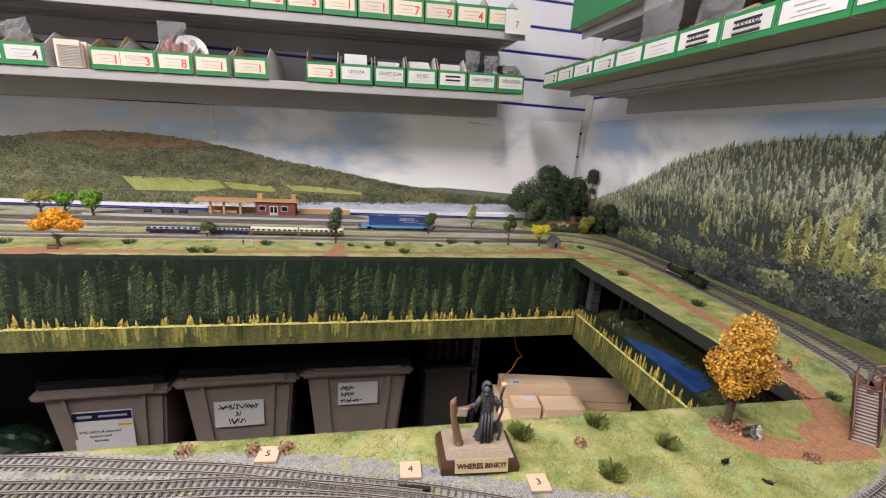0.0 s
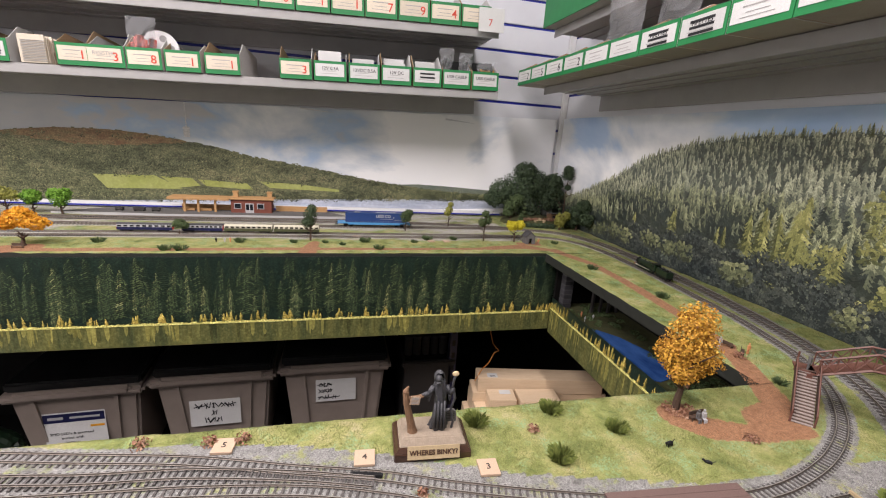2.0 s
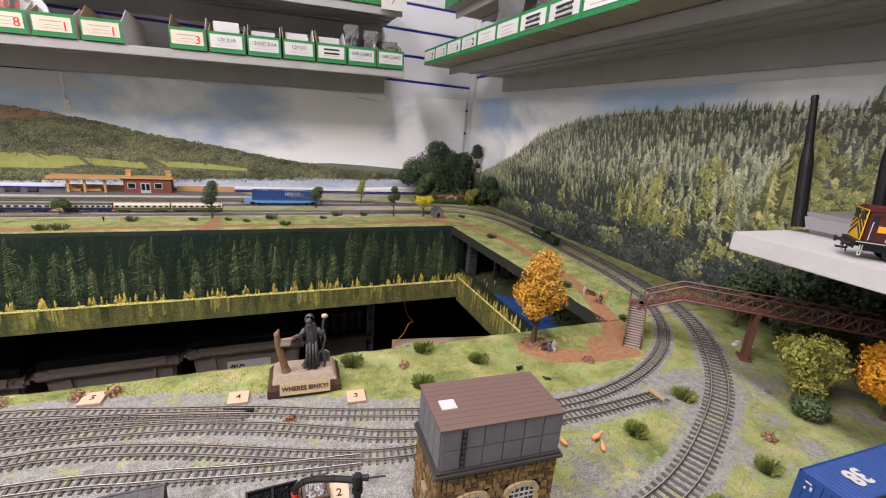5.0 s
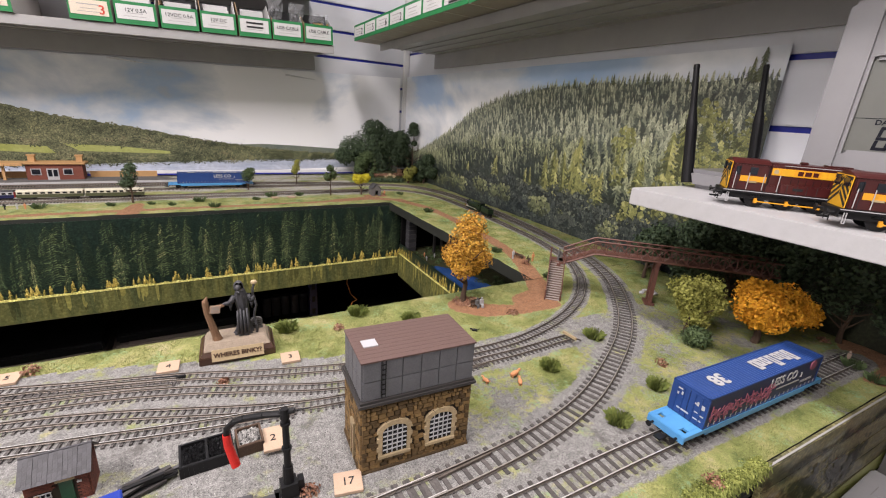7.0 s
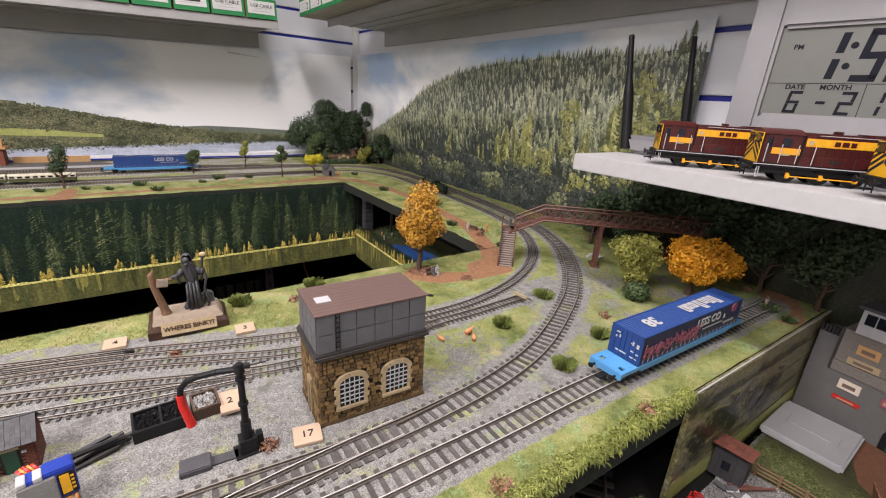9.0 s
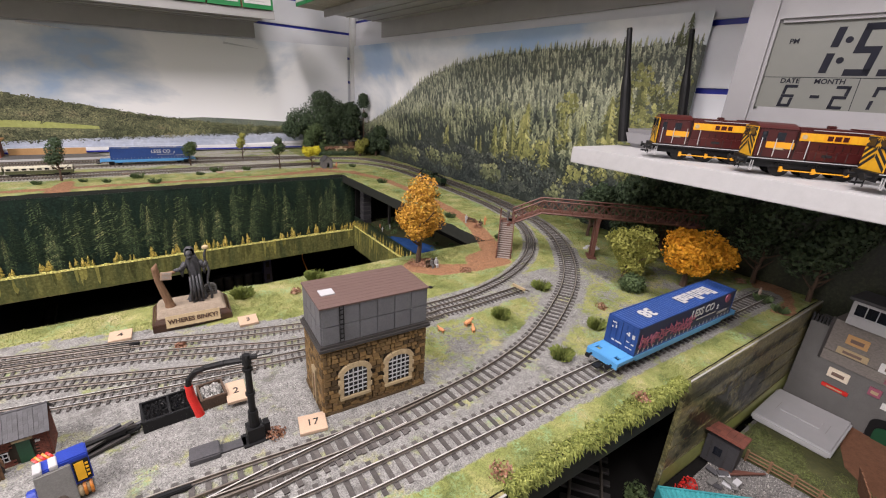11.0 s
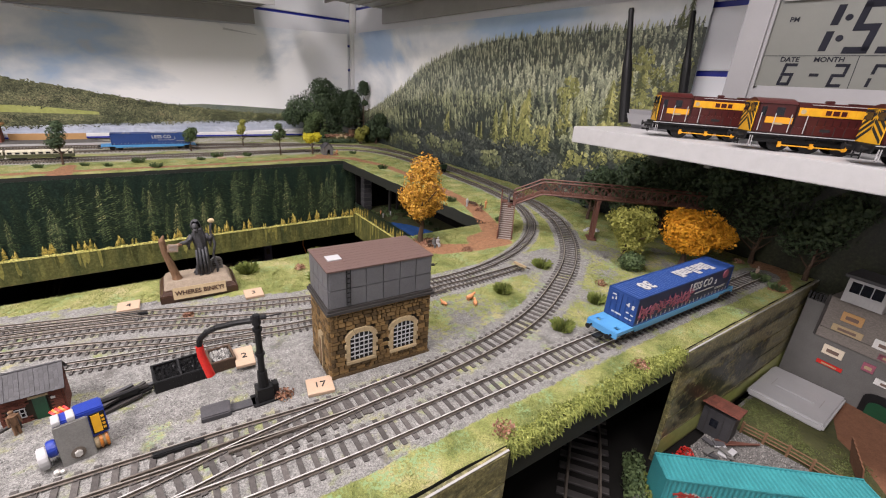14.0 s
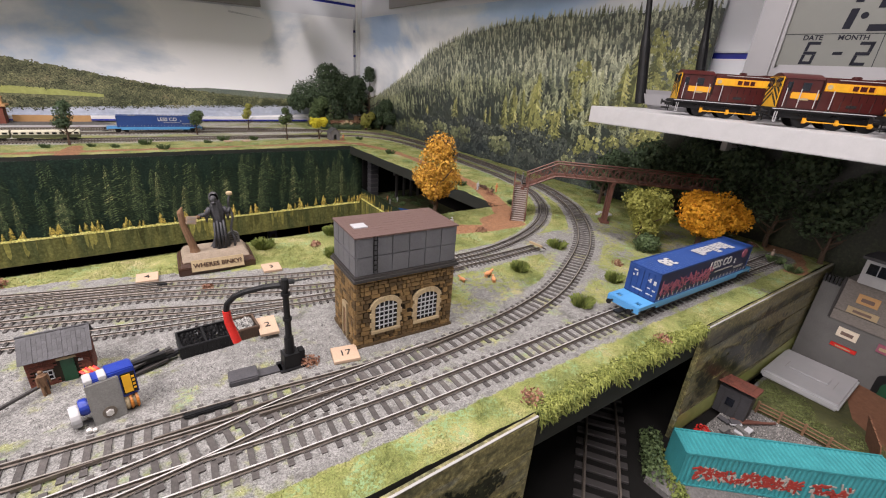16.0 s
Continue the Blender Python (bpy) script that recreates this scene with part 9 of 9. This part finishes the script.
# ---- white shelf with shunters, router and clock ----
wsh = thing("display_shelf", "thick white display shelf fixed to the slatted wall", "shelf")
boxpart("board", (0.607, XE - 0.001, -0.75, 0.304, SHELF_Z - 0.021, SHELF_Z), M["white"], wsh, bevel=0.0008)
for y in (0.2, -0.4):
    boxpart("bracket", (0.80, XE - 0.001, y - 0.004, y + 0.004, SHELF_Z - 0.05, SHELF_Z - 0.0212), M["shelf"], wsh)
HEAD = 129
for i, (x, y) in enumerate(((0.671, 0.163), (0.668, 0.060), (0.668, -0.038), (0.67, -0.135))):
    m = pose(x, y, SHELF_Z, 0, 0, HEAD + 180) @ Matrix.Scale(1.08, 4)
    if i == 0:
        lo.matrix_world = m
    else:
        copy_thing(lo, pose(x, y, SHELF_Z, 0, 0, HEAD + 180))
rt = thing("wireless_router", "white router with two black aerials", "router", pose(0.778, 0.272, SHELF_Z))
bm = bmesh.new()
vs = bx(bm, -0.075, 0.085, -0.055, 0.024, 0, 0.026)
for v in vs:
    if v.co.z < 0.01:
        v.co.x *= 0.86
        v.co.y *= 0.85
part("case", bm, M["clock"], rt, bevel=0.006)
for p, q in (((-0.065, 0.0245, 0.006), (-0.065, 0.0485, 0.160)), ((0.064, 0.006, 0.012), (0.064, 0.026, 0.172))):
    p, q = Vector(p), Vector(q)
    bm = bmesh.new()
    for a, b, r0, r1 in ((0.0, 0.5, 0.0075, 0.0070), (0.5, 0.64, 0.0070, 0.0044), (0.64, 0.97, 0.0044, 0.0036), (0.97, 1.0, 0.0042, 0.0034)):
        cyl(bm, p.lerp(q, a), p.lerp(q, b), r0, r1, 14)
    part("aerial", bm, M["black"], rt, "black rubber aerial")


def clock():
    t = thing("digital_clock", "large white digital wall clock showing 1:55", "clock", facing((0.779, 0.039, 1.298), (-1, -0.10, 0.045)))
    W, H = 0.155, 0.112
    bm = bmesh.new()
    vs = bx(bm, -W, W, -H, H, -0.022, 0)
    part("case", bm, M["clock"], t, bevel=0.007)
    bm = bmesh.new()
    for a in ((-W + 0.004, -0.118, -H + 0.004, H - 0.004), (0.118, W - 0.004, -H + 0.004, H - 0.004), (-0.118, 0.118, 0.047, H - 0.004), (-0.118, 0.118, -H + 0.004, -0.047)):
        bx(bm, *a, 0.0, 0.010)
    part("bezel", bm, M["clock"], t, bevel=0.004)
    boxpart("screen", (-0.119, 0.119, -0.048, 0.048, 0.0, 0.002), M["lcd"], t, "grey-green liquid crystal screen")
    scr = t

    def seg(cx, cy, w, h, on, sl=0.12, th=0.0075):
        bm = bmesh.new()
        bars = {"a": (-w / 2, w / 2, h / 2 - th, h / 2), "g": (-w / 2, w / 2, -th / 2, th / 2), "d": (-w / 2, w / 2, -h / 2, -h / 2 + th), "f": (-w / 2, -w / 2 + th, th * 0.3, h / 2 - th * 0.3), "b": (w / 2 - th, w / 2, th * 0.3, h / 2 - th * 0.3), "e": (-w / 2, -w / 2 + th, -h / 2 + th * 0.3, -th * 0.3), "c": (w / 2 - th, w / 2, -h / 2 + th * 0.3, -th * 0.3)}
        for s in on:
            x0, x1, y0, y1 = bars[s]
            bx(bm, x0 + 0.0007, x1 - 0.0007, y0 + 0.0006, y1 - 0.0006, 0.002, 0.0026)
        for v in bm.verts:
            v.co.x += v.co.y * sl + cx
            v.co.y += cy
        part("digit", bm, M["lcd_ink"], scr, "dark digit segments")

    seg(-0.068, 0.0165, 0.024, 0.054, "bc", th=0.0085)
    seg(-0.031, 0.0165, 0.023, 0.054, "afgcd", th=0.0080)
    seg(-0.003, 0.0165, 0.023, 0.054, "afgcd", th=0.0080)
    bm = bmesh.new()
    for y in (0.006, 0.027):
        cyl(bm, (-0.0515 + y * 0.1, y, 0.002), (-0.0515 + y * 0.1, y, 0.0026), 0.0034, None, 16)
    part("colon", bm, M["lcd_ink"], scr)
    seg(-0.088, -0.033, 0.014, 0.026, "afgcde", th=0.0044)
    seg(-0.062, -0.033, 0.010, 0.026, "g", th=0.0044)
    seg(-0.040, -0.033, 0.014, 0.026, "abged", th=0.0044)
    seg(-0.008, -0.033, 0.012, 0.026, "afe", th=0.0044)
    seg(0.014, -0.033, 0.014, 0.026, "fbecd", th=0.0044)
    seg(0.036, -0.033, 0.014, 0.026, "afgde", th=0.0044)
    for s, x, y in (("PM", -0.098, 0.027), ("DATE", -0.090, -0.0165), ("MONTH", -0.053, -0.0165), ("DAY", 0.012, -0.0165)):
        words(s, 0.0075, M["lcd_ink"], scr, Matrix.Translation((x, y, 0.0024)), "screen_caption", bold=0.00015)
    bm = bmesh.new()
    bx(bm, -0.118, 0.118, -0.0125, -0.0119, 0.002, 0.0024)
    bx(bm, -0.028, -0.0274, -0.047, -0.0126, 0.002, 0.0024)
    part("screen_line", bm, M["lcd_ink"], scr)


clock()
bm = bmesh.new()
bx(bm, 0.80, XE - 0.002, -0.06, 0.12, SHELF_Z, SHELF_Z + 0.01)
tagged(mesh_ob("clock_stand", bm, M["clock"], 0.001), "low white stand behind the clock", "stand")

# ---- low level scene beside the aisle ----
LOW = 0.868
fa = thing("painted_fascia", "painted farmland panel on the board front", "fascia", kind="structure")
bm = bmesh.new()
for x0, x1 in ((-1.3, 0.276), (0.505, XE - 0.031)):
    vs = bx(bm, x0, x1, -0.004, 0.0, 0.60 if x0 < 0 else LOW - 0.01, TOP + 0.0005)
    for v in vs:
        v.co.y += front_y(v.co.x) - 0.001
part("panel", bm, FARM, fa)
bm = bmesh.new()
for x0, x1 in ((-1.3, 0.276), (0.505, XE - 0.031)):
    vs = bx(bm, x0, x1, -0.0042, -0.0026, TOP + 0.0006, TOP + 0.0012)
    for v in vs:
        v.co.y += front_y(v.co.x) - 0.001
part("top_edge", bm, M["shelf"], fa)
for x0, x1 in ((-0.2, 0.275), (0.506, XE - 0.032)):
    for i in range(5):
        bm = bmesh.new()
        vs = bx(bm, x0, x1, -0.0048, -0.004, TOP - 0.026 - i * 0.027 + 0.0003, TOP - 0.0005 - i * 0.027)
        for v in vs:
            v.co.y += front_y(v.co.x) - 0.001
        part("painted_plank", bm, FARM, fa)
    sheet = Flat((x0, front_y(x0) - 0.0058, 0), (1, -0.03 if x0 > 0 else -0.03 * 0.58, 0), (0, -1, 0))
    L = x1 - x0
    if x0 > 0:
        sheet.shape([(0, 0.868), (L, 0.868), (L, 0.897), (L * 0.5, 0.888), (0, 0.893)])
        sheet.mesh("painted_yellow_field", FIELD, fa)
        for k in range(60):
            a, z = random.uniform(0.02, 0.22), random.uniform(0.915, 0.955)
            sheet.crown(a, z - 0.05 * abs(a - 0.12), random.uniform(0.008, 0.02), 8)
        for k in range(70):
            sheet.crown(random.uniform(0.0, L), random.uniform(0.974, 0.984), random.uniform(0.003, 0.007))
    else:
        for k in range(50):
            sheet.crown(random.uniform(0.30, 0.44), random.uniform(0.955, 0.972), random.uniform(0.006, 0.012))
        for k in range(30):
            sheet.crown(random.uniform(0.40, 0.47), random.uniform(0.915, 0.93), random.uniform(0.006, 0.012))
    sheet.mesh("painted_tree_belt", GLOOM, fa)
solid("low_ground", "lower level board of gravel and soil", "board", [(0.43, XE - 0.031, -0.6, 0.034, LOW - 0.03, LOW)], M["gravel"], "structure")
# tunnel ground, walls and cabinet take the near-black that stands for shade
solid("tunnel_ground", "ballast under the board, tunnel shade put into its black", "board", [(0.20, 0.4295, -0.6, 0.43, LOW - 0.035, LOW - 0.006), (0.4296, 0.60, 0.0345, 0.43, LOW - 0.035, LOW - 0.006)], M["dark"], "structure")
solid("tunnel_wall", "wall beside the lower track, blackened for shade", "wall", [(0.268, 0.280, 0.062, 0.43, LOW - 0.006, TOP - 0.036), (0.60, 0.612, 0.062, 0.43, LOW - 0.006, TOP - 0.036), (0.281, 0.60, 0.42, 0.43, LOW - 0.006, TOP - 0.036)], M["dark"], "structure")
solid("cabinet_front", "cabinet below the layout, blackened for shade", "cabinet", [(-1.3, XE - 0.032, 0.066, 0.072, 0.0, 0.59), (0.20, XE - 0.032, -0.58, 0.06, 0.2, LOW - 0.037)], M["dark"], "structure")
def low_chip(v, f, x, y):
    r, a, b = random.uniform(0.0004, 0.0011), random.uniform(0, 6.28), len(v)
    for i in range(3):
        v.append((x + r * math.cos(a + i * 2.1), y + r * math.sin(a + i * 2.1), LOW - 0.0002))
    v.append((x, y, LOW + r * random.uniform(0.8, 1.5)))
    f.extend([(b, b + 1, b + 3), (b + 1, b + 2, b + 3), (b + 2, b, b + 3)])


scatter("gravel", "loose grey gravel on the lower yard", 15000, (0.50, 0.636, -0.13, 0.034), lambda x, y: True, low_chip, M["gravel_chip"], "gravel")
lt = thing("railway_track", "broad model track emerging from the dark tunnel", "railway track", group="tracks")
LOW_PTS, BROAD_GAUGE = [(0.22, -0.08), (0.30, -0.012), (0.39, 0.054), (0.472, 0.113), (0.55, 0.18), (0.58, 0.25)], 0.032
for s in (-1, 1):
    me, kk = rail_mesh(catmull(LOW_PTS, 0.006), s * BROAD_GAUGE / 2, LOW - 0.003, 0.0042, 0.0018)
    me.materials.append(M["rail_dull"])
    r = new("rail", me)
    r.parent = lt
bm = bmesh.new()
bx(bm, -0.0038, 0.0038, -0.025, 0.025, 0, 0.003)
bmesh.ops.bevel(bm, geom=list(bm.edges), offset=0.0004, segments=1, affect="EDGES")
broad_sleeper = bpy.data.meshes.new("sleeper")
bm.to_mesh(broad_sleeper)
bm.free()
broad_sleeper.materials.append(M["tank_dark"])
sp = catmull(LOW_PTS, 0.0165)
for a, b in zip(sp, sp[1:]):
    share("sleeper", broad_sleeper, lt, Matrix.Translation((a.x, a.y, LOW - 0.006)) @ Matrix.Rotation(math.atan2((b - a).y, (b - a).x), 4, "Z"))
bank = thing("grass_bank", "green tufted bank beside the lower track", "plants")
leaf_cloud("turf", [(0.40 + 0.006 * i, -0.03 + 0.0055 * i, LOW - 0.002, 0.010, 0.8) for i in range(13)], 2600, 0.0018, TUFT, bank)
leaf_cloud("dark_turf", [(0.44 + 0.006 * i, 0.03 + 0.004 * i, LOW, 0.012, 0.9) for i in range(8)], 1200, 0.002, MID, bank)
lawn = poly("lawn", [(0.630, 0.030), (0.83, 0.028), (0.80, -0.03), (0.719, -0.057), (0.698, -0.082), (0.655, -0.115), (0.634, -0.12), (0.637, -0.05)], M["moss"], 0.002, m=pose(0, 0, LOW))
tagged(lawn, "dark green lawn on the lower board", "lawn", kind="structure")
weed = thing("moss_clump", "low dark green moss growing on the lawn", "plants")
leaf_cloud("clump", [(random.uniform(0.642, 0.70), random.uniform(-0.085, 0.024), LOW + 0.002, random.uniform(0.008, 0.014), 0.14) for _ in range(46)], 13000, 0.0008, LAWN, weed)
sl = poly("soil_patch", [(0.655, -0.1155), (0.698, -0.0825), (0.719, -0.0575), (0.80, -0.0305), (0.83, 0.027), (0.868, 0.027), (0.868, -0.3), (0.62, -0.3), (0.634, -0.1205)], M["soil"], 0.0015, m=pose(0, 0, LOW))
tagged(sl, "red-brown soil on the lower board", "soil", kind="structure")
ld = thing("storage_cover", "white translucent storage cover lying on the lawn", "cover", pose(0.760, -0.003, LOW + 0.0022, 0, 0, 0))
bm = bmesh.new()
bx(bm, -0.047, 0.047, -0.041, 0.041, 0.0, 0.010)
part("tray", bm, M["lid"], ld, bevel=0.0025)
boxpart("handle_recess", (-0.010, 0.010, -0.020, 0.022, 0.0101, 0.0118), M["lid"], ld, bevel=0.0008)
for y in (-0.026, 0.026):
    boxpart("slot_mark", (-0.012, 0.012, y - 0.0004, y + 0.0004, 0.0101, 0.0106), M["ink_grey"], ld)
ht = thing("garden_hut", "brown hut with a red tiled roof", "hut", pose(0.6045, 0.031, LOW, 0, 0, 4))
boxpart("body", (-0.013, 0.013, -0.018, 0.014, 0, 0.034), M["slate"], ht)
for i in range(4):
    boxpart("plank_line", (-0.0136, -0.013, -0.0165 + i * 0.008, -0.0160 + i * 0.008, 0.001, 0.033), M["tank_dark"], ht)
for i in range(5):
    for j in range(6):
        boxpart("roof_tile", (-0.016 + i * 0.0064, -0.0098 + i * 0.0064, -0.021 + j * 0.0064, -0.0148 + j * 0.0064, 0.0, 0.0018), M["brick"], ht, m=pose(0, 0, 0.0375, 0, 10))
boxpart("window", (-0.0138, -0.0132, -0.004, 0.004, 0.014, 0.024), M["glass"], ht)


def wave_box(m, L, W, H, label, material):
    t = thing("shipping_container", label, "container", m, "containers")
    n = 168
    for nm, fn in (("roof", lambda x, d: [(x, 0, H - d), (x, W, H - d)]), ("south_side", lambda x, d: [(x, d, 0), (x, d, H)]), ("north_side", lambda x, d: [(x, W - d, H), (x, W - d, 0)])):
        v, f = [], []
        for i in range(n + 1):
            v += fn(L * i / n, 0.0011 if (i // 2) % 2 else 0.0)
        f = [(2 * i, 2 * i + 2, 2 * i + 3, 2 * i + 1) for i in range(n)]
        me = bpy.data.meshes.new(nm)
        me.from_pydata(v, [], f)
        me.materials.append(material)
        o = new(nm, me)
        o.parent = t
    for x in (0, L - 0.0012):
        boxpart("end_wall", (x, x + 0.0012, 0.0005, W - 0.0005, 0.0005, H - 0.0005), material, t)
    boxpart("floor", (0.0015, L - 0.0015, 0.0015, W - 0.0015, 0, 0.0015), material, t)
    bm = bmesh.new()
    for y in (-0.0004, W - 0.0012):
        bx(bm, 0, L, y, y + 0.0016, H - 0.0012, H + 0.0006)
        bx(bm, 0, L, y, y + 0.0016, 0, 0.0016)
    for x in (0, L - 0.0016):
        for y in (-0.0004, W - 0.0012):
            bx(bm, x, x + 0.0016, y, y + 0.0016, 0, H)
    part("frame", bm, material, t)
    bm = bmesh.new()
    for k in range(110):
        a = random.uniform(0.012, 0.105) if k < 90 else random.uniform(0.115, 0.15)
        ln = random.uniform(0.005, 0.010)
        bx(bm, -ln / 2, ln / 2, -0.0004 - k * 1e-6, 0, -0.0008, 0.0008, pose(a, -0.0002, H * 0.45 + random.uniform(-0.0072, 0.0072), 0, random.uniform(0, 180), 0))
    part("graffiti_outline", bm, M["card_grey"], t, "pale spray outline")
    bm = bmesh.new()
    for k in range(150):
        a = random.uniform(0.012, 0.105) if k < 120 else random.uniform(0.115, 0.15)
        ln = random.uniform(0.003, 0.008)
        bx(bm, -ln / 2, ln / 2, -0.0006 - k * 2e-6, 0, -0.0009, 0.0009, pose(a, -0.0002, H * 0.45 + random.uniform(-0.006, 0.006), 0, random.uniform(0, 180), 0))
    part("graffiti", bm, M["teal_rust"], t, "red spray graffiti")
    return t


ang = math.degrees(math.atan2(-0.111, 0.125))
wave_box(pose(0.4475, 0.014, LOW + 0.0005, 0, 0, ang), 0.190, 0.030, 0.039, "turquoise corrugated container with red graffiti", M["teal"])
fn = thing("wooden_fence", "brown model post and rail fence", "fence")
fpts = [(0.630, 0.012), (0.633, -0.010), (0.635, -0.032), (0.635, -0.054), (0.633, -0.076), (0.630, -0.098), (0.626, -0.12)]
for p in fpts:
    boxpart("post", (p[0] - 0.0012, p[0] + 0.0012, p[1] - 0.0012, p[1] + 0.0012, LOW, LOW + 0.016), M["post_wood"], fn)
for p, q in zip(fpts, fpts[1:]):
    for z in (0.005, 0.0095, 0.014):
        bm = bmesh.new()
        cyl(bm, (*p, LOW + z), (*q, LOW + z), 0.0008, None, 5)
        part("rail", bm, M["post_wood"], fn)
gate = thing("barn_door", "rust red boarded door leaning on the soil", "door", pose(0.686, -0.075, LOW + 0.0015, 14, 0, 205))
for i in range(6):
    boxpart("board", (i * 0.0068, i * 0.0068 + 0.0065, 0, 0.0012, 0, 0.034 - 0.0016 * i), M["soil"], gate)
scrap = thing("scrap_pile", "grey and red scrap pieces on gravel", "scrap", pose(0.575, 0.012, LOW))
for i in range(9):
    boxpart("slab", (-0.006, 0.006, -0.003, 0.003, 0, 0.0015), (M["slate"], M["lid"], M["grey_stone"])[i % 3], scrap, m=pose(random.uniform(-0.014, 0.012), random.uniform(-0.010, 0.014), 0.001 + i * 0.0005, random.uniform(-8, 8), random.uniform(-8, 8), random.uniform(0, 180)))
for i in range(3):
    boxpart("pole", (-0.022, 0.022, -0.001, 0.001, 0, 0.0016), M["bridge"], scrap, m=pose(0.03, -0.004 - i * 0.003, 0.001 + i * 0.001, 0, 0, -42 + i * 5))
redp = thing("poppy_patch", "bright red flowers by the container", "plant", pose(0.525, 0.030, LOW))
leaf_cloud("bloom", [(0, 0, 0.003, 0.010, 0.5), (0.014, 0.001, 0.003, 0.008, 0.5)], 260, 0.0015, M["red"], redp)
figure(0.815, -0.072, LOW + 0.0016, M["gold"], None, 0.02)
yel = thing("yellow_digger", "yellow model digger beside the container", "vehicle", pose(0.47, -0.085, LOW, 0, 0, 45))
boxpart("body", (-0.012, 0.012, -0.008, 0.008, 0.005, 0.018), M["yellow"], yel, bevel=0.001)
boxpart("cab", (-0.008, 0.004, -0.006, 0.006, 0.018, 0.030), M["yellow"], yel, bevel=0.001)
boxpart("cab_window", (-0.0085, 0.0045, -0.0045, 0.0045, 0.020, 0.028), M["glass"], yel)
for y in (-0.0085, 0.0055):
    boxpart("track", (-0.014, 0.014, y, y + 0.003, 0, 0.006), M["black"], yel, bevel=0.001)


def signal_house():
    t = thing("signal_house", "grey rendered model house with white signal cabin", "house", pose(0.826, 0.036, LOW, 0, 0, -8))
    boxpart("main_wall", (0, 0.04, -0.26, 0.0, 0, 0.118), M["grey_stone"], t)
    boxpart("stone_band", (-0.0022, 0.041, -0.26, -0.022, 0.074, 0.088), M["grey_brick"], t)
    boxpart("upper_wall", (-0.001, 0.0402, -0.26, -0.022, 0.0885, 0.132), M["grey_brick"], t)
    cab = boxpart("signal_cabin", (-0.006, 0.03, -0.075, -0.034, 0.1325, 0.165), M["white"], t, "white boarded cabin")
    for i in range(9):
        boxpart("cladding_board", (-0.0066, -0.006, -0.0745 + i * 0.0045, -0.0707 + i * 0.0045, 0.133, 0.144), M["white"], cab)
    boxpart("window_frame", (-0.0068, -0.006, -0.072, -0.037, 0.145, 0.163), M["white"], cab)
    for y in (-0.0705, -0.0595, -0.0485):
        boxpart("pane", (-0.0075, -0.0069, y, y + 0.0098, 0.147, 0.161), M["glass"], cab)
    boxpart("cabin_roof", (-0.010, 0.034, -0.079, -0.030, 0.1652, 0.169), M["slate"], cab)
    for y in (-0.0225, -0.1085):
        boxpart("corner_post", (-0.0030, 0.0, y - 0.0014, y + 0.0014, 0.074, 0.134), M["tank_dark"], t)
    for i in range(8):
        boxpart("fence_picket", (0.0, 0.0015, -0.03 + i * 0.004, -0.0275 + i * 0.004, 0.118, 0.129), M["ink"], t)
    for y, z, w, h, m_ in ((-0.052, 0.112, 0.022, 0.013, M["gold_roof"]), (-0.052, 0.094, 0.032, 0.009, M["cream"]), (-0.092, 0.094, 0.026, 0.012, M["card_white"]), (-0.100, 0.080, 0.024, 0.008, M["graffiti"]), (-0.048, 0.060, 0.022, 0.013, M["card_cream"]), (-0.085, 0.060, 0.012, 0.011, M["graffiti"]), (-0.050, 0.040, 0.028, 0.005, M["red"]), (-0.110, 0.048, 0.03, 0.008, M["card_white"])):
        p = boxpart("wall_poster", (-0.0022, -0.0013 if z > 0.07 else -0.0003, y - w / 2, y + w / 2, z - h / 2, z + h / 2), m_, t, "small printed wall poster")
        boxpart("poster_print", (-0.0027, -0.0022, y - w * 0.3, y + w * 0.3, z - h * 0.22, z + h * 0.15), M["stair_grey"] if m_ not in (M["graffiti"], M["red"]) else M["cream"], p)
    door = poly("arched_doorway", [(-0.018, 0), (0.018, 0), (0.018, 0.022)] + [(0.018 * math.cos(i * math.pi / 8), 0.022 + 0.010 * math.sin(i * math.pi / 8)) for i in range(1, 8)] + [(-0.018, 0.022)], M["black"], 0.0006, t, "dark arched doorway", facing((-0.0002, -0.11, 0), (-1, 0, 0)))
    poly("green_door", [(-0.011, 0), (0.011, 0), (0.011, 0.014)] + [(0.011 * math.cos(i * math.pi / 8), 0.014 + 0.007 * math.sin(i * math.pi / 8)) for i in range(1, 8)] + [(-0.011, 0.014)], M["green_door"], 0.0012, t, "green arched door", facing((-0.0012, -0.11, 0), (-1, 0, 0)))


signal_house()
white_bits = thing("white_swan_group", "small white painted rocks in the shade", "rocks", pose(0.745, 0.335, TOP))
for i in range(5):
    bm = bmesh.new()
    ball(bm, (0.012 * math.cos(i * 1.3), 0.010 * math.sin(i * 1.3), 0.002), 0.0045, 1, (1.3, 0.8, 0.6), 0.2)
    part("rock", bm, M["white"], white_bits)
